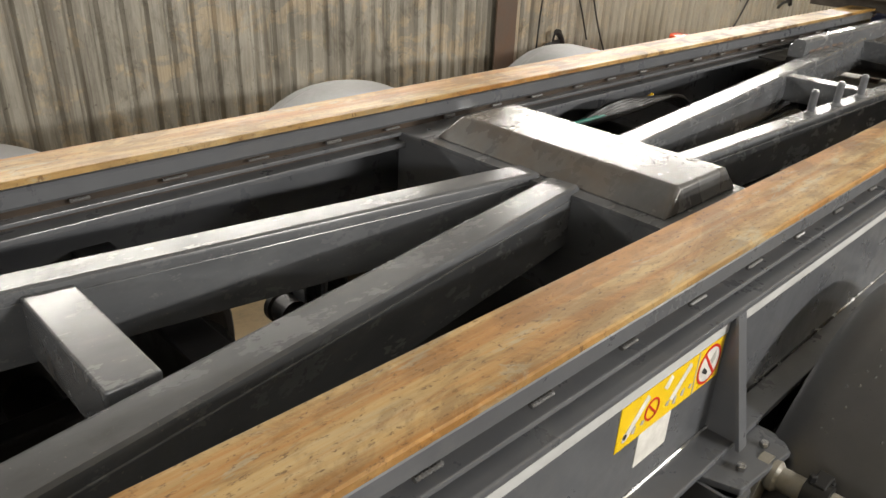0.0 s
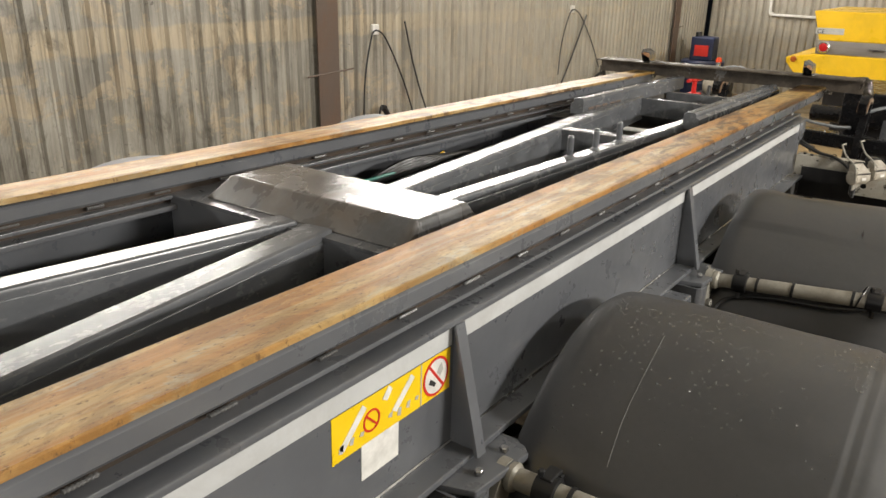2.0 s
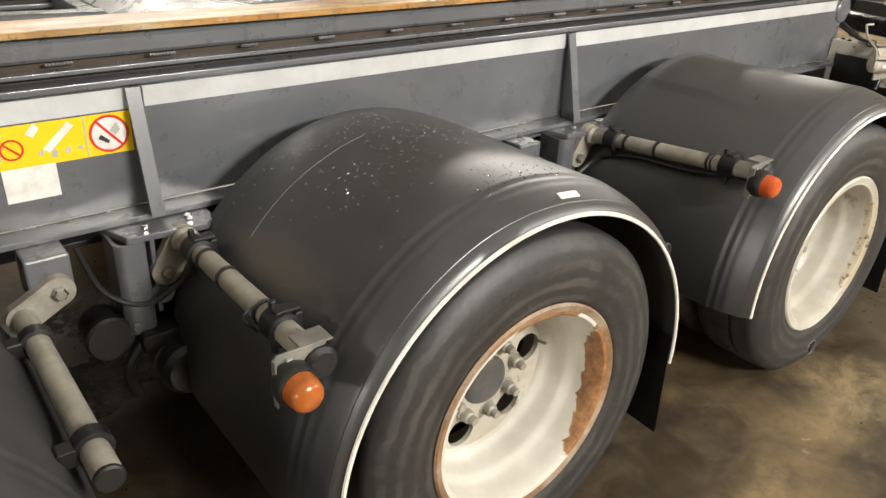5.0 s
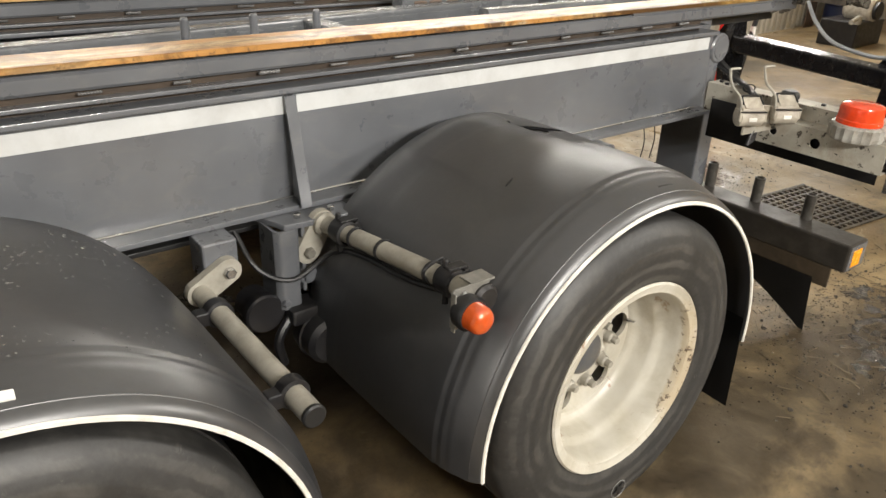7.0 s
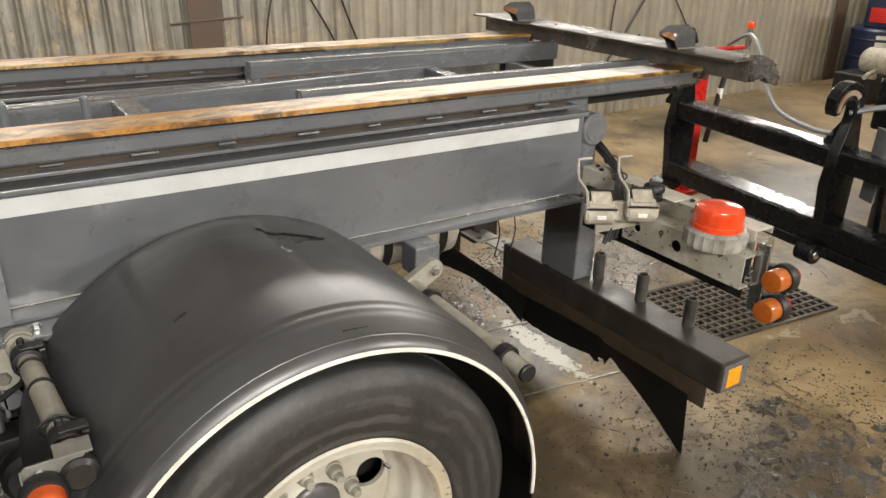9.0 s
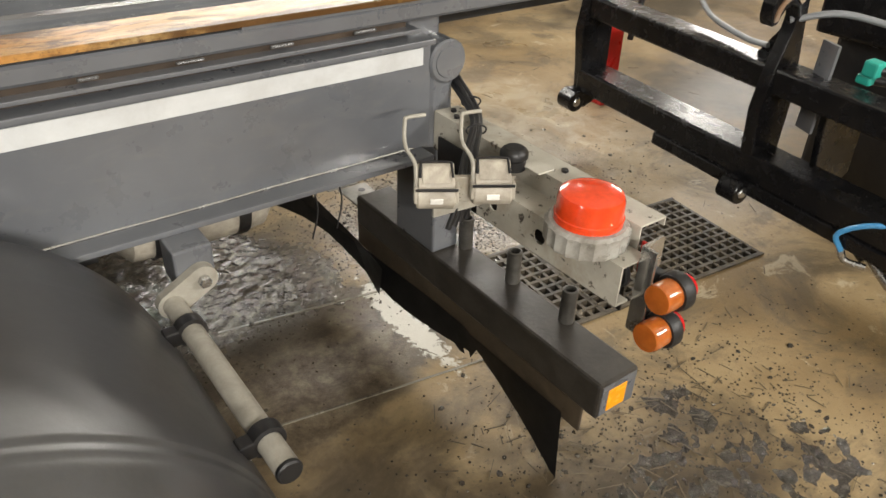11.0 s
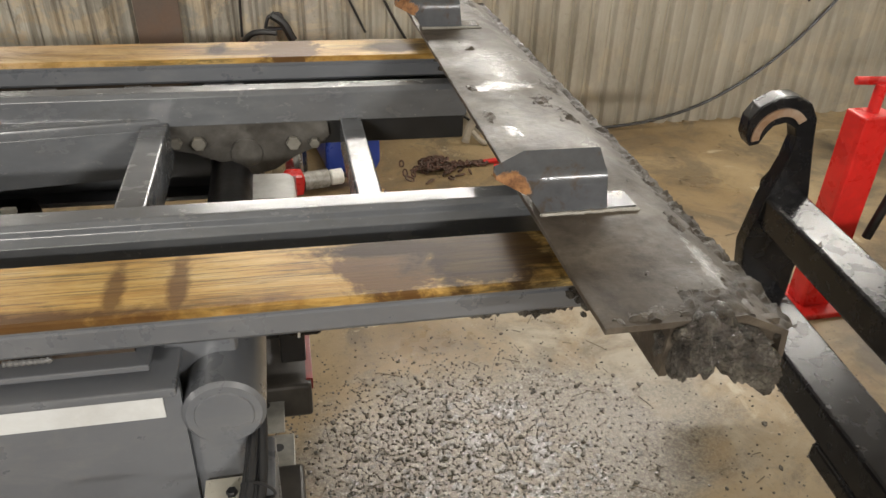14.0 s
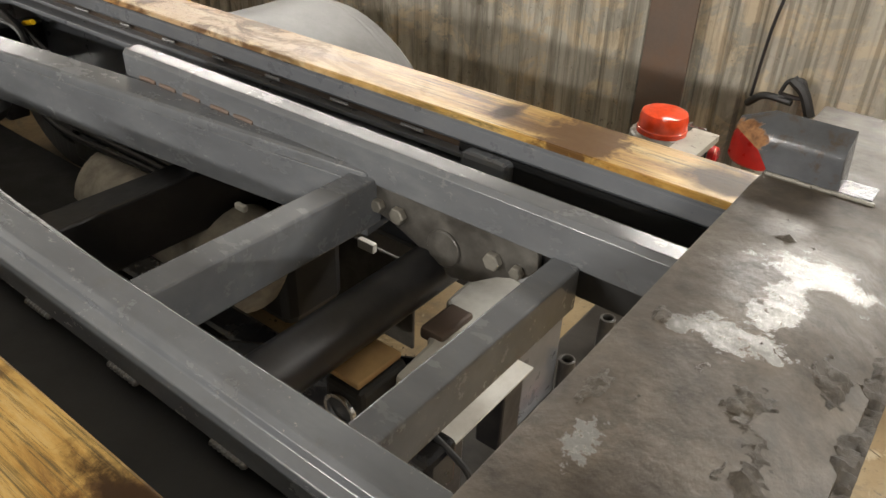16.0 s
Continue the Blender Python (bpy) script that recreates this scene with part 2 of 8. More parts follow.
def concrete():
    m, n, l, b = mat("stained_wet_concrete")
    v = coords(n, l)
    big = noise_tex(n, l, v, 0.9, 8, 0.62, 0.4)
    base = ramp(n, l, big, [(0.3, (0.12, 0.077, 0.034)), (0.48, (0.235, 0.166, 0.083)), (0.62, (0.32, 0.24, 0.132)), (0.8, (0.395, 0.322, 0.2))])
    mud = ramp(n, l, noise_tex(n, l, v, 2.9, 10, 0.72, 0.6), [(0.49, grey(0)), (0.59, grey(0.72))])
    base = mix(n, l, mud, base, (0.1, 0.075, 0.046))
    light = ramp(n, l, noise_tex(n, l, v, 3.7, 9, 0.72, 1.0), [(0.6, grey(0)), (0.65, grey(0.65))])
    base = mix(n, l, light, base, (0.47, 0.4, 0.28))
    grit = ramp(n, l, noise_tex(n, l, v, 46, 6, 0.8), [(0.57, grey(0)), (0.66, grey(0.8))])
    base = mix(n, l, grit, base, (0.05, 0.042, 0.034))
    dry = blob(n, l, (5.35, 1.5, 0), (0.75, 0.95, 1), 0.6, 3, 0.5)
    base = mix(n, l, times(n, l, dry, ramp(n, l, noise_tex(n, l, v, 5, 8, 0.7, 0.5), [(0.4, grey(0.1)), (0.58, grey(0.6))])), base, (0.43, 0.38, 0.29))
    # oily wet mud: along under the trailer, by its wheels and round the coupler; shade by the wheels is painted in too
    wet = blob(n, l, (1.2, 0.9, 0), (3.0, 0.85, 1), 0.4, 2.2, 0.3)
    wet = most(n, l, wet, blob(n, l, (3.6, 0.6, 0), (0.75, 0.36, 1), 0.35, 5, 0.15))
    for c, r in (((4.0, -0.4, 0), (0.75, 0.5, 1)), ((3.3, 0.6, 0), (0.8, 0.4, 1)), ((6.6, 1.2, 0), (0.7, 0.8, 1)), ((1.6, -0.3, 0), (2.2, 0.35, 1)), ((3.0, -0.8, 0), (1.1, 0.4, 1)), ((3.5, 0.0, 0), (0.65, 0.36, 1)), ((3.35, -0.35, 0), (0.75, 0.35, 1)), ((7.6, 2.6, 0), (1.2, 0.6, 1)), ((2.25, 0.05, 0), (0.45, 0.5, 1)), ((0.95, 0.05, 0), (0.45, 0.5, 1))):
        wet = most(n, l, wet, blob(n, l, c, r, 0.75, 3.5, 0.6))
    soaked_shade = ramp(n, l, noise_tex(n, l, v, 7, 9, 0.72, 0.6), [(0.36, (0.02, 0.015, 0.01)), (0.52, (0.043, 0.033, 0.022)), (0.66, (0.085, 0.067, 0.045))])
    base = mix(n, l, times(n, l, wet, 0.9), base, soaked_shade)
    dull = blob(n, l, (3.62, 0.62, 0), (0.55, 0.42, 1), 0.4, 5, 0.25)
    slab = ramp(n, l, noise_tex(n, l, v, 9, 9, 0.78, 0.15), [(0.38, (0.04, 0.03, 0.02)), (0.5, (0.115, 0.088, 0.057)), (0.62, (0.2, 0.165, 0.115)), (0.72, (0.36, 0.32, 0.25))])
    base = mix(n, l, times(n, l, dull, 0.85), base, slab)
    crust = times(n, l, blob(n, l, (3.62, 0.8, 0), (0.4, 0.07, 1), 0.9, 18, 0.4), ramp(n, l, noise_tex(n, l, v, 24, 8, 0.75), [(0.44, grey(0)), (0.56, grey(1))]))
    base = mix(n, l, times(n, l, crust, 0.8), base, (0.4, 0.37, 0.3))
    # thin film of water with fine silt, where the grit was washed
    film = blob(n, l, (4.76, 1.03, 0), (0.72, 0.45, 1), 0.5, 6, 0.35)
    sheet = blob(n, l, (3.55, 1.05, 0), (0.6, 0.5, 1), 0.4, 5, 0.3)
    silt = ramp(n, l, noise_tex(n, l, v, 90, 6, 0.8, 0.4), [(0.42, (0.06, 0.05, 0.038)), (0.5, (0.13, 0.112, 0.085)), (0.6, (0.26, 0.23, 0.18))])
    base = mix(n, l, times(n, l, film, 0.9), base, silt)
    base = mix(n, l, times(n, l, sheet, 0.8), base, (0.045, 0.038, 0.03))
    shine = most(n, l, film, sheet)
    # pale lime bloom by the drain
    lime = blob(n, l, (4.09, 0.56, 0), (0.05, 0.27, 1), 1.2, 24, 0.2)
    base = mix(n, l, times(n, l, lime, 0.9), base, (0.56, 0.54, 0.47))
    l.new(base, b.inputs["Base Color"])
    rough = ramp(n, l, noise_tex(n, l, v, 1.7, 7, 0.6), [(0.35, grey(0.27)), (0.62, grey(0.6))])
    rough = mix(n, l, times(n, l, wet, 0.8), rough, grey(0.3))
    l.new(mix(n, l, times(n, l, film, 0.85), rough, grey(0.2)), b.inputs["Roughness"])
    rel = n.new("ShaderNodeMath")
    rel.operation = "MULTIPLY_ADD"
    l.new(most(n, l, times(n, l, shine, 0.35), times(n, l, wet, 0.25)), rel.inputs[0])
    l.new(noise_tex(n, l, v, 120, 5, 0.75), rel.inputs[1])
    l.new(noise_tex(n, l, v, 38, 8, 0.72), rel.inputs[2])
    bump(n, l, rel.outputs[0], b, 0.4, 0.0045)
    return m


def mud_mat(name="wet_black_grit", lo=(0.018, 0.015, 0.012), mid=(0.07, 0.062, 0.052), hi=(0.2, 0.185, 0.155), wetness=1.0, grain=34, fine=95, relief=1.0):
    m, n, l, b = mat(name)
    v = coords(n, l)
    base = ramp(n, l, noise_tex(n, l, v, grain, 8, 0.75), [(0.32, lo), (0.52, mid), (0.72, hi)])
    l.new(base, b.inputs["Base Color"])
    l.new(ramp(n, l, noise_tex(n, l, v, 9, 6, 0.7), [(0.42, grey(0.42 - 0.35 * wetness)), (0.62, grey(0.62 - 0.4 * wetness))]), b.inputs["Roughness"])
    b.inputs["Specular IOR Level"].default_value = 0.3 + 0.7 * wetness
    bump(n, l, noise_tex(n, l, v, fine, 6, 0.75), b, 1.0, 0.011 * relief * max(0.3, wetness) * 95 / fine)
    return m


def muddy_plate():
    """Dried brown-grey mud film over steel, with a ragged wet silver patch."""
    m, n, l, b = mat("muddy_plate_steel")
    v = coords(n, l)
    base = ramp(n, l, noise_tex(n, l, v, 9, 8, 0.68, 0.5), [(0.32, (0.034, 0.026, 0.019)), (0.5, (0.06, 0.048, 0.036)), (0.68, (0.098, 0.081, 0.062))])
    fine = ramp(n, l, noise_tex(n, l, v, 30, 7, 0.72), [(0.36, grey(0.5)), (0.52, grey(1.0))])
    base = mix(n, l, 0.7, base, fine, "MULTIPLY")
    film = blob(n, l, (4.665, 1.155, 1.127), (0.055, 0.032, 0.1), 2.1, 44, 0.08)
    for c, r in (((4.645, 1.07, 1.127), (0.024, 0.06, 0.1)), ((4.622, 0.975, 1.127), (0.046, 0.03, 0.1)), ((4.575, 0.965, 1.127), (0.022, 0.02, 0.1)), ((4.69, 0.7, 1.127), (0.018, 0.02, 0.1)), ((4.575, 0.76, 1.127), (0.012, 0.03, 0.1)), ((4.71, 0.33, 1.127), (0.018, 0.07, 0.1)), ((4.71, 1.55, 1.127), (0.02, 0.06, 0.1))):
        film = most(n, l, film, blob(n, l, c, r, 1.8, 44 if r[0] > 0.021 else 105, 0.1))
    film = times(n, l, film, ramp(n, l, noise_tex(n, l, v, 90, 8, 0.75), [(0.4, grey(0)), (0.46, grey(1))]))
    base = mix(n, l, film, base, (0.2, 0.198, 0.192))
    l.new(base, b.inputs["Base Color"])
    damp = ramp(n, l, noise_tex(n, l, v, 6, 7, 0.65), [(0.4, grey(0.38)), (0.6, grey(0.66))])
    l.new(mix(n, l, film, damp, grey(0.27)), b.inputs["Roughness"])
    l.new(times(n, l, film, 0.25), b.inputs["Metallic"])
    b.inputs["Specular IOR Level"].default_value = 0.35
    bump(n, l, noise_tex(n, l, v, 40, 8, 0.62), b, 0.4, 0.004)
    return m


def hook_steel():
    """Zinc-grey plate with orange rust round the hook's nose."""
    m, n, l, b = mat("galvanised_hook_steel")
    v = coords(n, l)
    base = ramp(n, l, noise_tex(n, l, v, 14, 7, 0.65), [(0.3, (0.06, 0.063, 0.069)), (0.7, (0.098, 0.102, 0.11))])
    soil = ramp(n, l, noise_tex(n, l, v, 26, 7, 0.72, 0.4), [(0.54, grey(0)), (0.64, grey(0.8))])
    base = mix(n, l, soil, base, (0.07, 0.052, 0.036))
    rust = blob(n, l, (4.488, 0.485, 1.168), (0.034, 0.04, 0.022), 0.9, 40, 0.15)
    rust = most(n, l, rust, blob(n, l, (4.488, 1.38, 1.168), (0.034, 0.04, 0.022), 0.9, 40, 0.15))
    tone = ramp(n, l, noise_tex(n, l, v, 60, 6, 0.7), [(0.35, (0.09, 0.035, 0.012)), (0.65, (0.3, 0.15, 0.06))])
    base = mix(n, l, rust, base, tone)
    l.new(base, b.inputs["Base Color"])
    l.new(mix(n, l, rust, grey(0.2), grey(0.75)), b.inputs["Roughness"])
    b.inputs["Metallic"].default_value = 0.3
    bump(n, l, noise_tex(n, l, v, 90, 5, 0.7), b, 0.25, 0.002)
    return m


def wall_sheet():
    """Old corrugated sheet: weathered cream paint over grey zinc, run-down dirt, spots."""
    m, n, l, b = mat("weathered_corrugated_sheet")
    base = ramp(n, l, noise_tex(n, l, coords(n, l, (1, 1, 0.25)), 5.0, 9, 0.68, 0.3), [(0.3, (0.2, 0.185, 0.155)), (0.5, (0.33, 0.31, 0.265)), (0.7, (0.47, 0.445, 0.385))])
    peel = ramp(n, l, noise_tex(n, l, coords(n, l, (1.6, 1, 2.2)), 2.6, 10, 0.74, 0.5), [(0.52, grey(0)), (0.57, grey(0.65))])
    base = mix(n, l, peel, base, (0.5, 0.4, 0.27))
    band = blob(n, l, (1.5, 3.2, 1.24), (9, 1, 0.07), 0.8, 3.5, 0.25)
    base = mix(n, l, times(n, l, band, 0.6), base, (0.52, 0.42, 0.28))
    runs = ramp(n, l, noise_tex(n, l, coords(n, l, (4.0, 4.0, 0.12)), 5.5, 9, 0.75, 0.3), [(0.46, grey(0)), (0.64, grey(0.8))])
    base = mix(n, l, runs, base, (0.115, 0.1, 0.078))
    grime = ramp(n, l, noise_tex(n, l, coords(n, l, (1.3, 1, 0.5)), 6, 10, 0.76, 0.6), [(0.53, grey(0)), (0.66, grey(0.75))])
    base = mix(n, l, grime, base, (0.1, 0.088, 0.068))
    spots = ramp(n, l, noise_tex(n, l, coords(n, l), 24, 8, 0.8, 0.3), [(0.6, grey(0)), (0.66, grey(0.8))])
    base = mix(n, l, spots, base, (0.055, 0.045, 0.035))
    chips = ramp(n, l, noise_tex(n, l, coords(n, l, (1, 1, 0.6)), 31, 7, 0.78, 0.4), [(0.64, grey(0)), (0.69, grey(0.6))])
    base = mix(n, l, chips, base, (0.56, 0.5, 0.4))
    tc = n.new("ShaderNodeTexCoord")
    sx = n.new("ShaderNodeSeparateXYZ")
    l.new(tc.outputs["Object"], sx.inputs[0])
    clean = n.new("ShaderNodeMapRange")
    clean.inputs["From Min"].default_value, clean.inputs["From Max"].default_value = 3.9, 5.0
    clean.inputs["To Min"].default_value, clean.inputs["To Max"].default_value = 0.0, 0.62
    l.new(sx.outputs["X"], clean.inputs["Value"])
    tone = ramp(n, l, noise_tex(n, l, coords(n, l, (1, 1, 0.35)), 4, 9, 0.7, 0.3), [(0.3, (0.3, 0.275, 0.22)), (0.5, (0.39, 0.36, 0.295)), (0.7, (0.47, 0.44, 0.37))])
    base = mix(n, l, clean.outputs["Result"], base, tone)
    l.new(base, b.inputs["Base Color"])
    l.new(ramp(n, l, noise_tex(n, l, coords(n, l, (1, 1, 0.4)), 8, 7, 0.7), [(0.3, grey(0.28)), (0.7, grey(0.6))]), b.inputs["Roughness"])
    b.inputs["Metallic"].default_value = 0.12
    bump(n, l, noise_tex(n, l, coords(n, l), 60, 6, 0.7), b, 0.25, 0.002)
    return m


def rim_paint():
    m, n, l, b = mat("chipped_white_rim_paint")
    v = coords(n, l)
    base = ramp(n, l, noise_tex(n, l, v, 9, 6), [(0.3, (0.4, 0.375, 0.315)), (0.7, (0.55, 0.53, 0.47))])
    rust = ramp(n, l, noise_tex(n, l, v, 10, 9, 0.72, 0.5), [(0.61, grey(0)), (0.66, grey(0.95))])
    base = mix(n, l, rust, base, (0.2, 0.085, 0.025))
    soil = ramp(n, l, noise_tex(n, l, v, 5, 8, 0.7, 0.6), [(0.44, grey(0)), (0.64, grey(0.5))])
    pits = ramp(n, l, noise_tex(n, l, v, 48, 5, 0.7), [(0.56, grey(0)), (0.6, grey(0.9))])
    low = most(n, l, blob(n, l, (3.04, -0.318, 0.33), (0.09, 0.022, 0.26), 0.5, 14, 0.4), blob(n, l, (0.5, -0.31, 0.3), (0.1, 0.05, 0.2), 0.4, 12, 0.4))
    base = mix(n, l, soil, base, (0.3, 0.255, 0.17))
    base = mix(n, l, times(n, l, low, 0.45), base, (0.33, 0.23, 0.1))
    base = mix(n, l, times(n, l, pits, low), base, (0.06, 0.035, 0.018))
    l.new(base, b.inputs["Base Color"])
    b.inputs["Roughness"].default_value = 0.38
    bump(n, l, noise_tex(n, l, v, 70, 4), b, 0.15, 0.001)
    return m


def flaking_rim():
    """Cream rim whose paint has flaked off in a broad rusty band along one side."""
    m, n, l, b = mat("flaking_rusty_rim_paint")
    v = coords(n, l)
    base = ramp(n, l, noise_tex(n, l, v, 9, 6), [(0.3, (0.47, 0.45, 0.39)), (0.7, (0.63, 0.61, 0.55))])
    rust_col = ramp(n, l, noise_tex(n, l, v, 40, 6, 0.7), [(0.3, (0.13, 0.06, 0.025)), (0.55, (0.3, 0.14, 0.05)), (0.75, (0.45, 0.25, 0.1))])
    rust = blob(n, l, (1.9, -0.325, 0.36), (0.2, 0.062, 0.3), 0.4, 16, 0.03)
    rust = most(n, l, rust, blob(n, l, (1.62, -0.325, 0.61), (0.1, 0.03, 0.04), 0.6, 16, 0.04))
    spots = ramp(n, l, noise_tex(n, l, v, 12, 9, 0.72, 0.5), [(0.66, grey(0)), (0.69, grey(0.9))])
    rust = most(n, l, rust, spots)
    base = mix(n, l, rust, base, rust_col)
    l.new(base, b.inputs["Base Color"])
    b.inputs["Roughness"].default_value = 0.5
    bump(n, l, rust, b, 0.4, -0.001)
    return m


def tyre_rubber():
    """Worn tyre: black rubber with grey dust smeared in rings round the wheel's axis."""
    m, n, l, b = mat("dusty_tyre_rubber")
    v = coords(n, l)
    w = n.new("ShaderNodeTexWave")
    w.wave_type, w.rings_direction = "RINGS", "Y"
    w.inputs["Scale"].default_value = 9.0
    w.inputs["Distortion"].default_value = 3.0
    w.inputs["Detail"].default_value = 4.0
    w.inputs["Detail Scale"].default_value = 1.6
    l.new(v, w.inputs["Vector"])
    patch = ramp(n, l, noise_tex(n, l, v, 5.5, 8, 0.7, 0.6), [(0.4, grey(0)), (0.66, grey(1))])
    rings = ramp(n, l, w.outputs["Fac"], [(0.35, grey(0.12)), (0.8, grey(1))])
    dust = times(n, l, patch, rings)
    base = ramp(n, l, noise_tex(n, l, v, 60, 5, 0.7), [(0.3, (0.014, 0.0135, 0.013)), (0.7, (0.026, 0.0255, 0.0245))])
    base = mix(n, l, times(n, l, dust, 0.5), base, (0.1, 0.094, 0.085))
    scuff = ramp(n, l, noise_tex(n, l, v, 26, 7, 0.75, 0.8), [(0.62, grey(0)), (0.7, grey(0.5))])
    base = mix(n, l, scuff, base, (0.1, 0.094, 0.085))
    l.new(base, b.inputs["Base Color"])
    b.inputs["Roughness"].default_value = 0.52
    bump(n, l, noise_tex(n, l, v, 90, 4, 0.7), b, 0.3, 0.0012)
    return m


def speckled(name):
    """Beige-grey paint splashed with dark mud spots."""
    m, n, l, b = mat(name)
    v = coords(n, l)
    base = ramp(n, l, noise_tex(n, l, v, 9, 7, 0.65), [(0.3, (0.3, 0.28, 0.235)), (0.7, (0.47, 0.45, 0.39))])
    brown = ramp(n, l, noise_tex(n, l, v, 5, 8, 0.7, 0.5), [(0.52, grey(0)), (0.66, grey(0.6))])
    base = mix(n, l, brown, base, (0.2, 0.155, 0.1))
    spots = ramp(n, l, noise_tex(n, l, v, 38, 5, 0.7), [(0.6, grey(0)), (0.64, grey(0.95))])
    base = mix(n, l, spots, base, (0.035, 0.028, 0.02))
    l.new(base, b.inputs["Base Color"])
    b.inputs["Roughness"].default_value = 0.5
    bump(n, l, spots, b, 0.3, 0.0015)
    return m


M_GREY = grey_paint()
M_RIMFLAKE = flaking_rim()
M_STEEL = bare_steel()
M_RAIL = rail_steel()
M_FLOOR = concrete()
M_MUD = mud_mat()
M_CRUST = mud_mat("brown_caked_mud", (0.022, 0.018, 0.014), (0.055, 0.046, 0.036), (0.11, 0.095, 0.076), 0.05)
M_SILT = mud_mat("wet_grey_silt", (0.04, 0.036, 0.03), (0.11, 0.1, 0.084), (0.27, 0.25, 0.21), 1.0, 120, 150, 0.16)
M_SLUDGE = mud_mat("glinting_wet_sludge", (0.03, 0.025, 0.018), (0.075, 0.064, 0.048), (0.19, 0.165, 0.125), 1.0, 26, 70, 0.1)
M_CRUMBS = mud_mat("grey_wet_crumbs", (0.028, 0.025, 0.02), (0.09, 0.082, 0.07), (0.27, 0.25, 0.215), 1.0, 60, 120, 0.16)
M_WALL = wall_sheet()
M_RIM = rim_paint()
M_RIMRUST = plain("rusty_rim_edge", (0.25, 0.14, 0.068), 0.6, 0.1, (0.5, 0.46, 0.38), 0.8, 14, 0.3, 0.3)
M_RUSTBAR = plain("rusty_seam", (0.055, 0.036, 0.022), 0.6, 0.2, (0.025, 0.02, 0.016), 0.9, 12, 0.3, 0.3, stretch=(0.4, 1, 1))
M_BLOCK = plain("muddy_block_steel", (0.042, 0.037, 0.031), 0.42, 0.1, (0.017, 0.015, 0.013), 0.95, 16, 0.35, 0.3)
M_MUDSTRIP = plain("brown_mud_film", (0.062, 0.046, 0.03), 0.45, 0.0, (0.026, 0.02, 0.014), 0.9, 14, 0.35, 0.3)
M_SADDLE = plain("rubbed_saddle_steel", (0.12, 0.121, 0.122), 0.27, 0.1, (0.13, 0.085, 0.045), 0.6, 9, 0.15, 0.25, 0.1, stretch=(1, 1, 0.5))
M_WELD = plain("weld_bead_metal", (0.15, 0.15, 0.15), 0.42, 0.3, (0.06, 0.054, 0.048), 0.8, 30, 0.5)
M_TAPE = plain("white_reflective_tape", (0.52, 0.53, 0.53), 0.4, 0.0, (0.33, 0.32, 0.3), 0.5, 12, 0.1, 0.05, fine=160)
M_FENDER = plain("matt_black_fender_plastic", (0.03, 0.0305, 0.033), 0.41, 0.0, (0.055, 0.054, 0.053), 0.5, 5, 0.12, 0.25, 0.08)
M_FENDER.node_tree.nodes["Principled BSDF"].inputs["Specular IOR Level"].default_value = 1.0
M_FENDERGREY = plain("dusty_grey_fender_plastic", (0.2, 0.2, 0.2), 0.5, 0.0, (0.1, 0.1, 0.1), 0.5, 6, 0.14, 0.2)
M_TRIM = plain("off_white_edge_trim", (0.68, 0.66, 0.6), 0.5, 0.0, (0.25, 0.23, 0.2), 0.5, 25, 0.1)
M_TYRE = tyre_rubber()
# black for rubber, and for bars and plates that stand for shade in recesses
M_RUBBER_SHADE = plain("black_rubber_and_shade", (0.008, 0.008, 0.0085), 0.5, 0.0, (0.024, 0.022, 0.02), 0.35, 11, 0.2)
M_HOSE = plain("black_cable_sheath", (0.012, 0.012, 0.013), 0.4, 0.0, None, 0, 20, 0.05)
M_DARK = plain("dark_greasy_steel", (0.012, 0.0118, 0.0135), 0.4, 0.2, (0.045, 0.04, 0.034), 0.45, 16, 0.25, 0.25)
M_BLACK = plain("black_machine_paint", (0.006, 0.006, 0.007), 0.26, 0.0, (0.05, 0.04, 0.028), 0.12, 22, 0.06, 0.2, 0.05)
M_BLACK.node_tree.nodes["Principled BSDF"].inputs["Specular IOR Level"].default_value = 0.36
M_PIPE = plain("pale_cast_pipe", (0.36, 0.34, 0.29), 0.5, 0.15, (0.14, 0.125, 0.1), 0.7, 18, 0.25)
M_BEIGE = speckled("beige_grey_painted_beam")
M_SOCKET = plain("dusty_grey_socket_plastic", (0.45, 0.41, 0.34), 0.6, 0.0, (0.13, 0.11, 0.085), 0.7, 25, 0.3)
M_WHITE = plain("white_painted_sheet", (0.62, 0.61, 0.57), 0.45, 0.0, (0.3, 0.27, 0.22), 0.6, 10, 0.12)
M_MUDDYSTEEL = muddy_plate()
M_HOOK = hook_steel()
M_RED = lens_plastic("bright_red_plastic", (0.75, 0.06, 0.012))
M_REDPAINT = plain("red_paint", (0.55, 0.018, 0.015), 0.32, 0.0, (0.2, 0.02, 0.015), 0.4, 14, 0.08)
M_AMBER = lens_plastic("amber_lens", (0.4, 0.105, 0.016))
M_REDLENS = lens_plastic("red_lens", (0.5, 0.01, 0.012))
M_ORANGE = lens_plastic("orange_red_lens", (0.5, 0.075, 0.01), 0.1)
M_REFLECT = plain("orange_reflector", (0.85, 0.33, 0.01), 0.25, 0.0, None, 0, 60, 0.1)
M_RING = plain("clear_grey_ribbed_plastic", (0.36, 0.35, 0.32), 0.3, 0.0, (0.1, 0.085, 0.065), 0.9, 22, 0.15)
M_YELLOW = plain("yellow_paint", (0.78, 0.48, 0.01), 0.32, 0.0, (0.35, 0.24, 0.03), 0.3, 5, 0.05, 0.06)
M_STICKER = plain("yellow_sticker", (0.83, 0.56, 0.012), 0.35, 0.0, None, 0, 20, 0.03, 0.04)
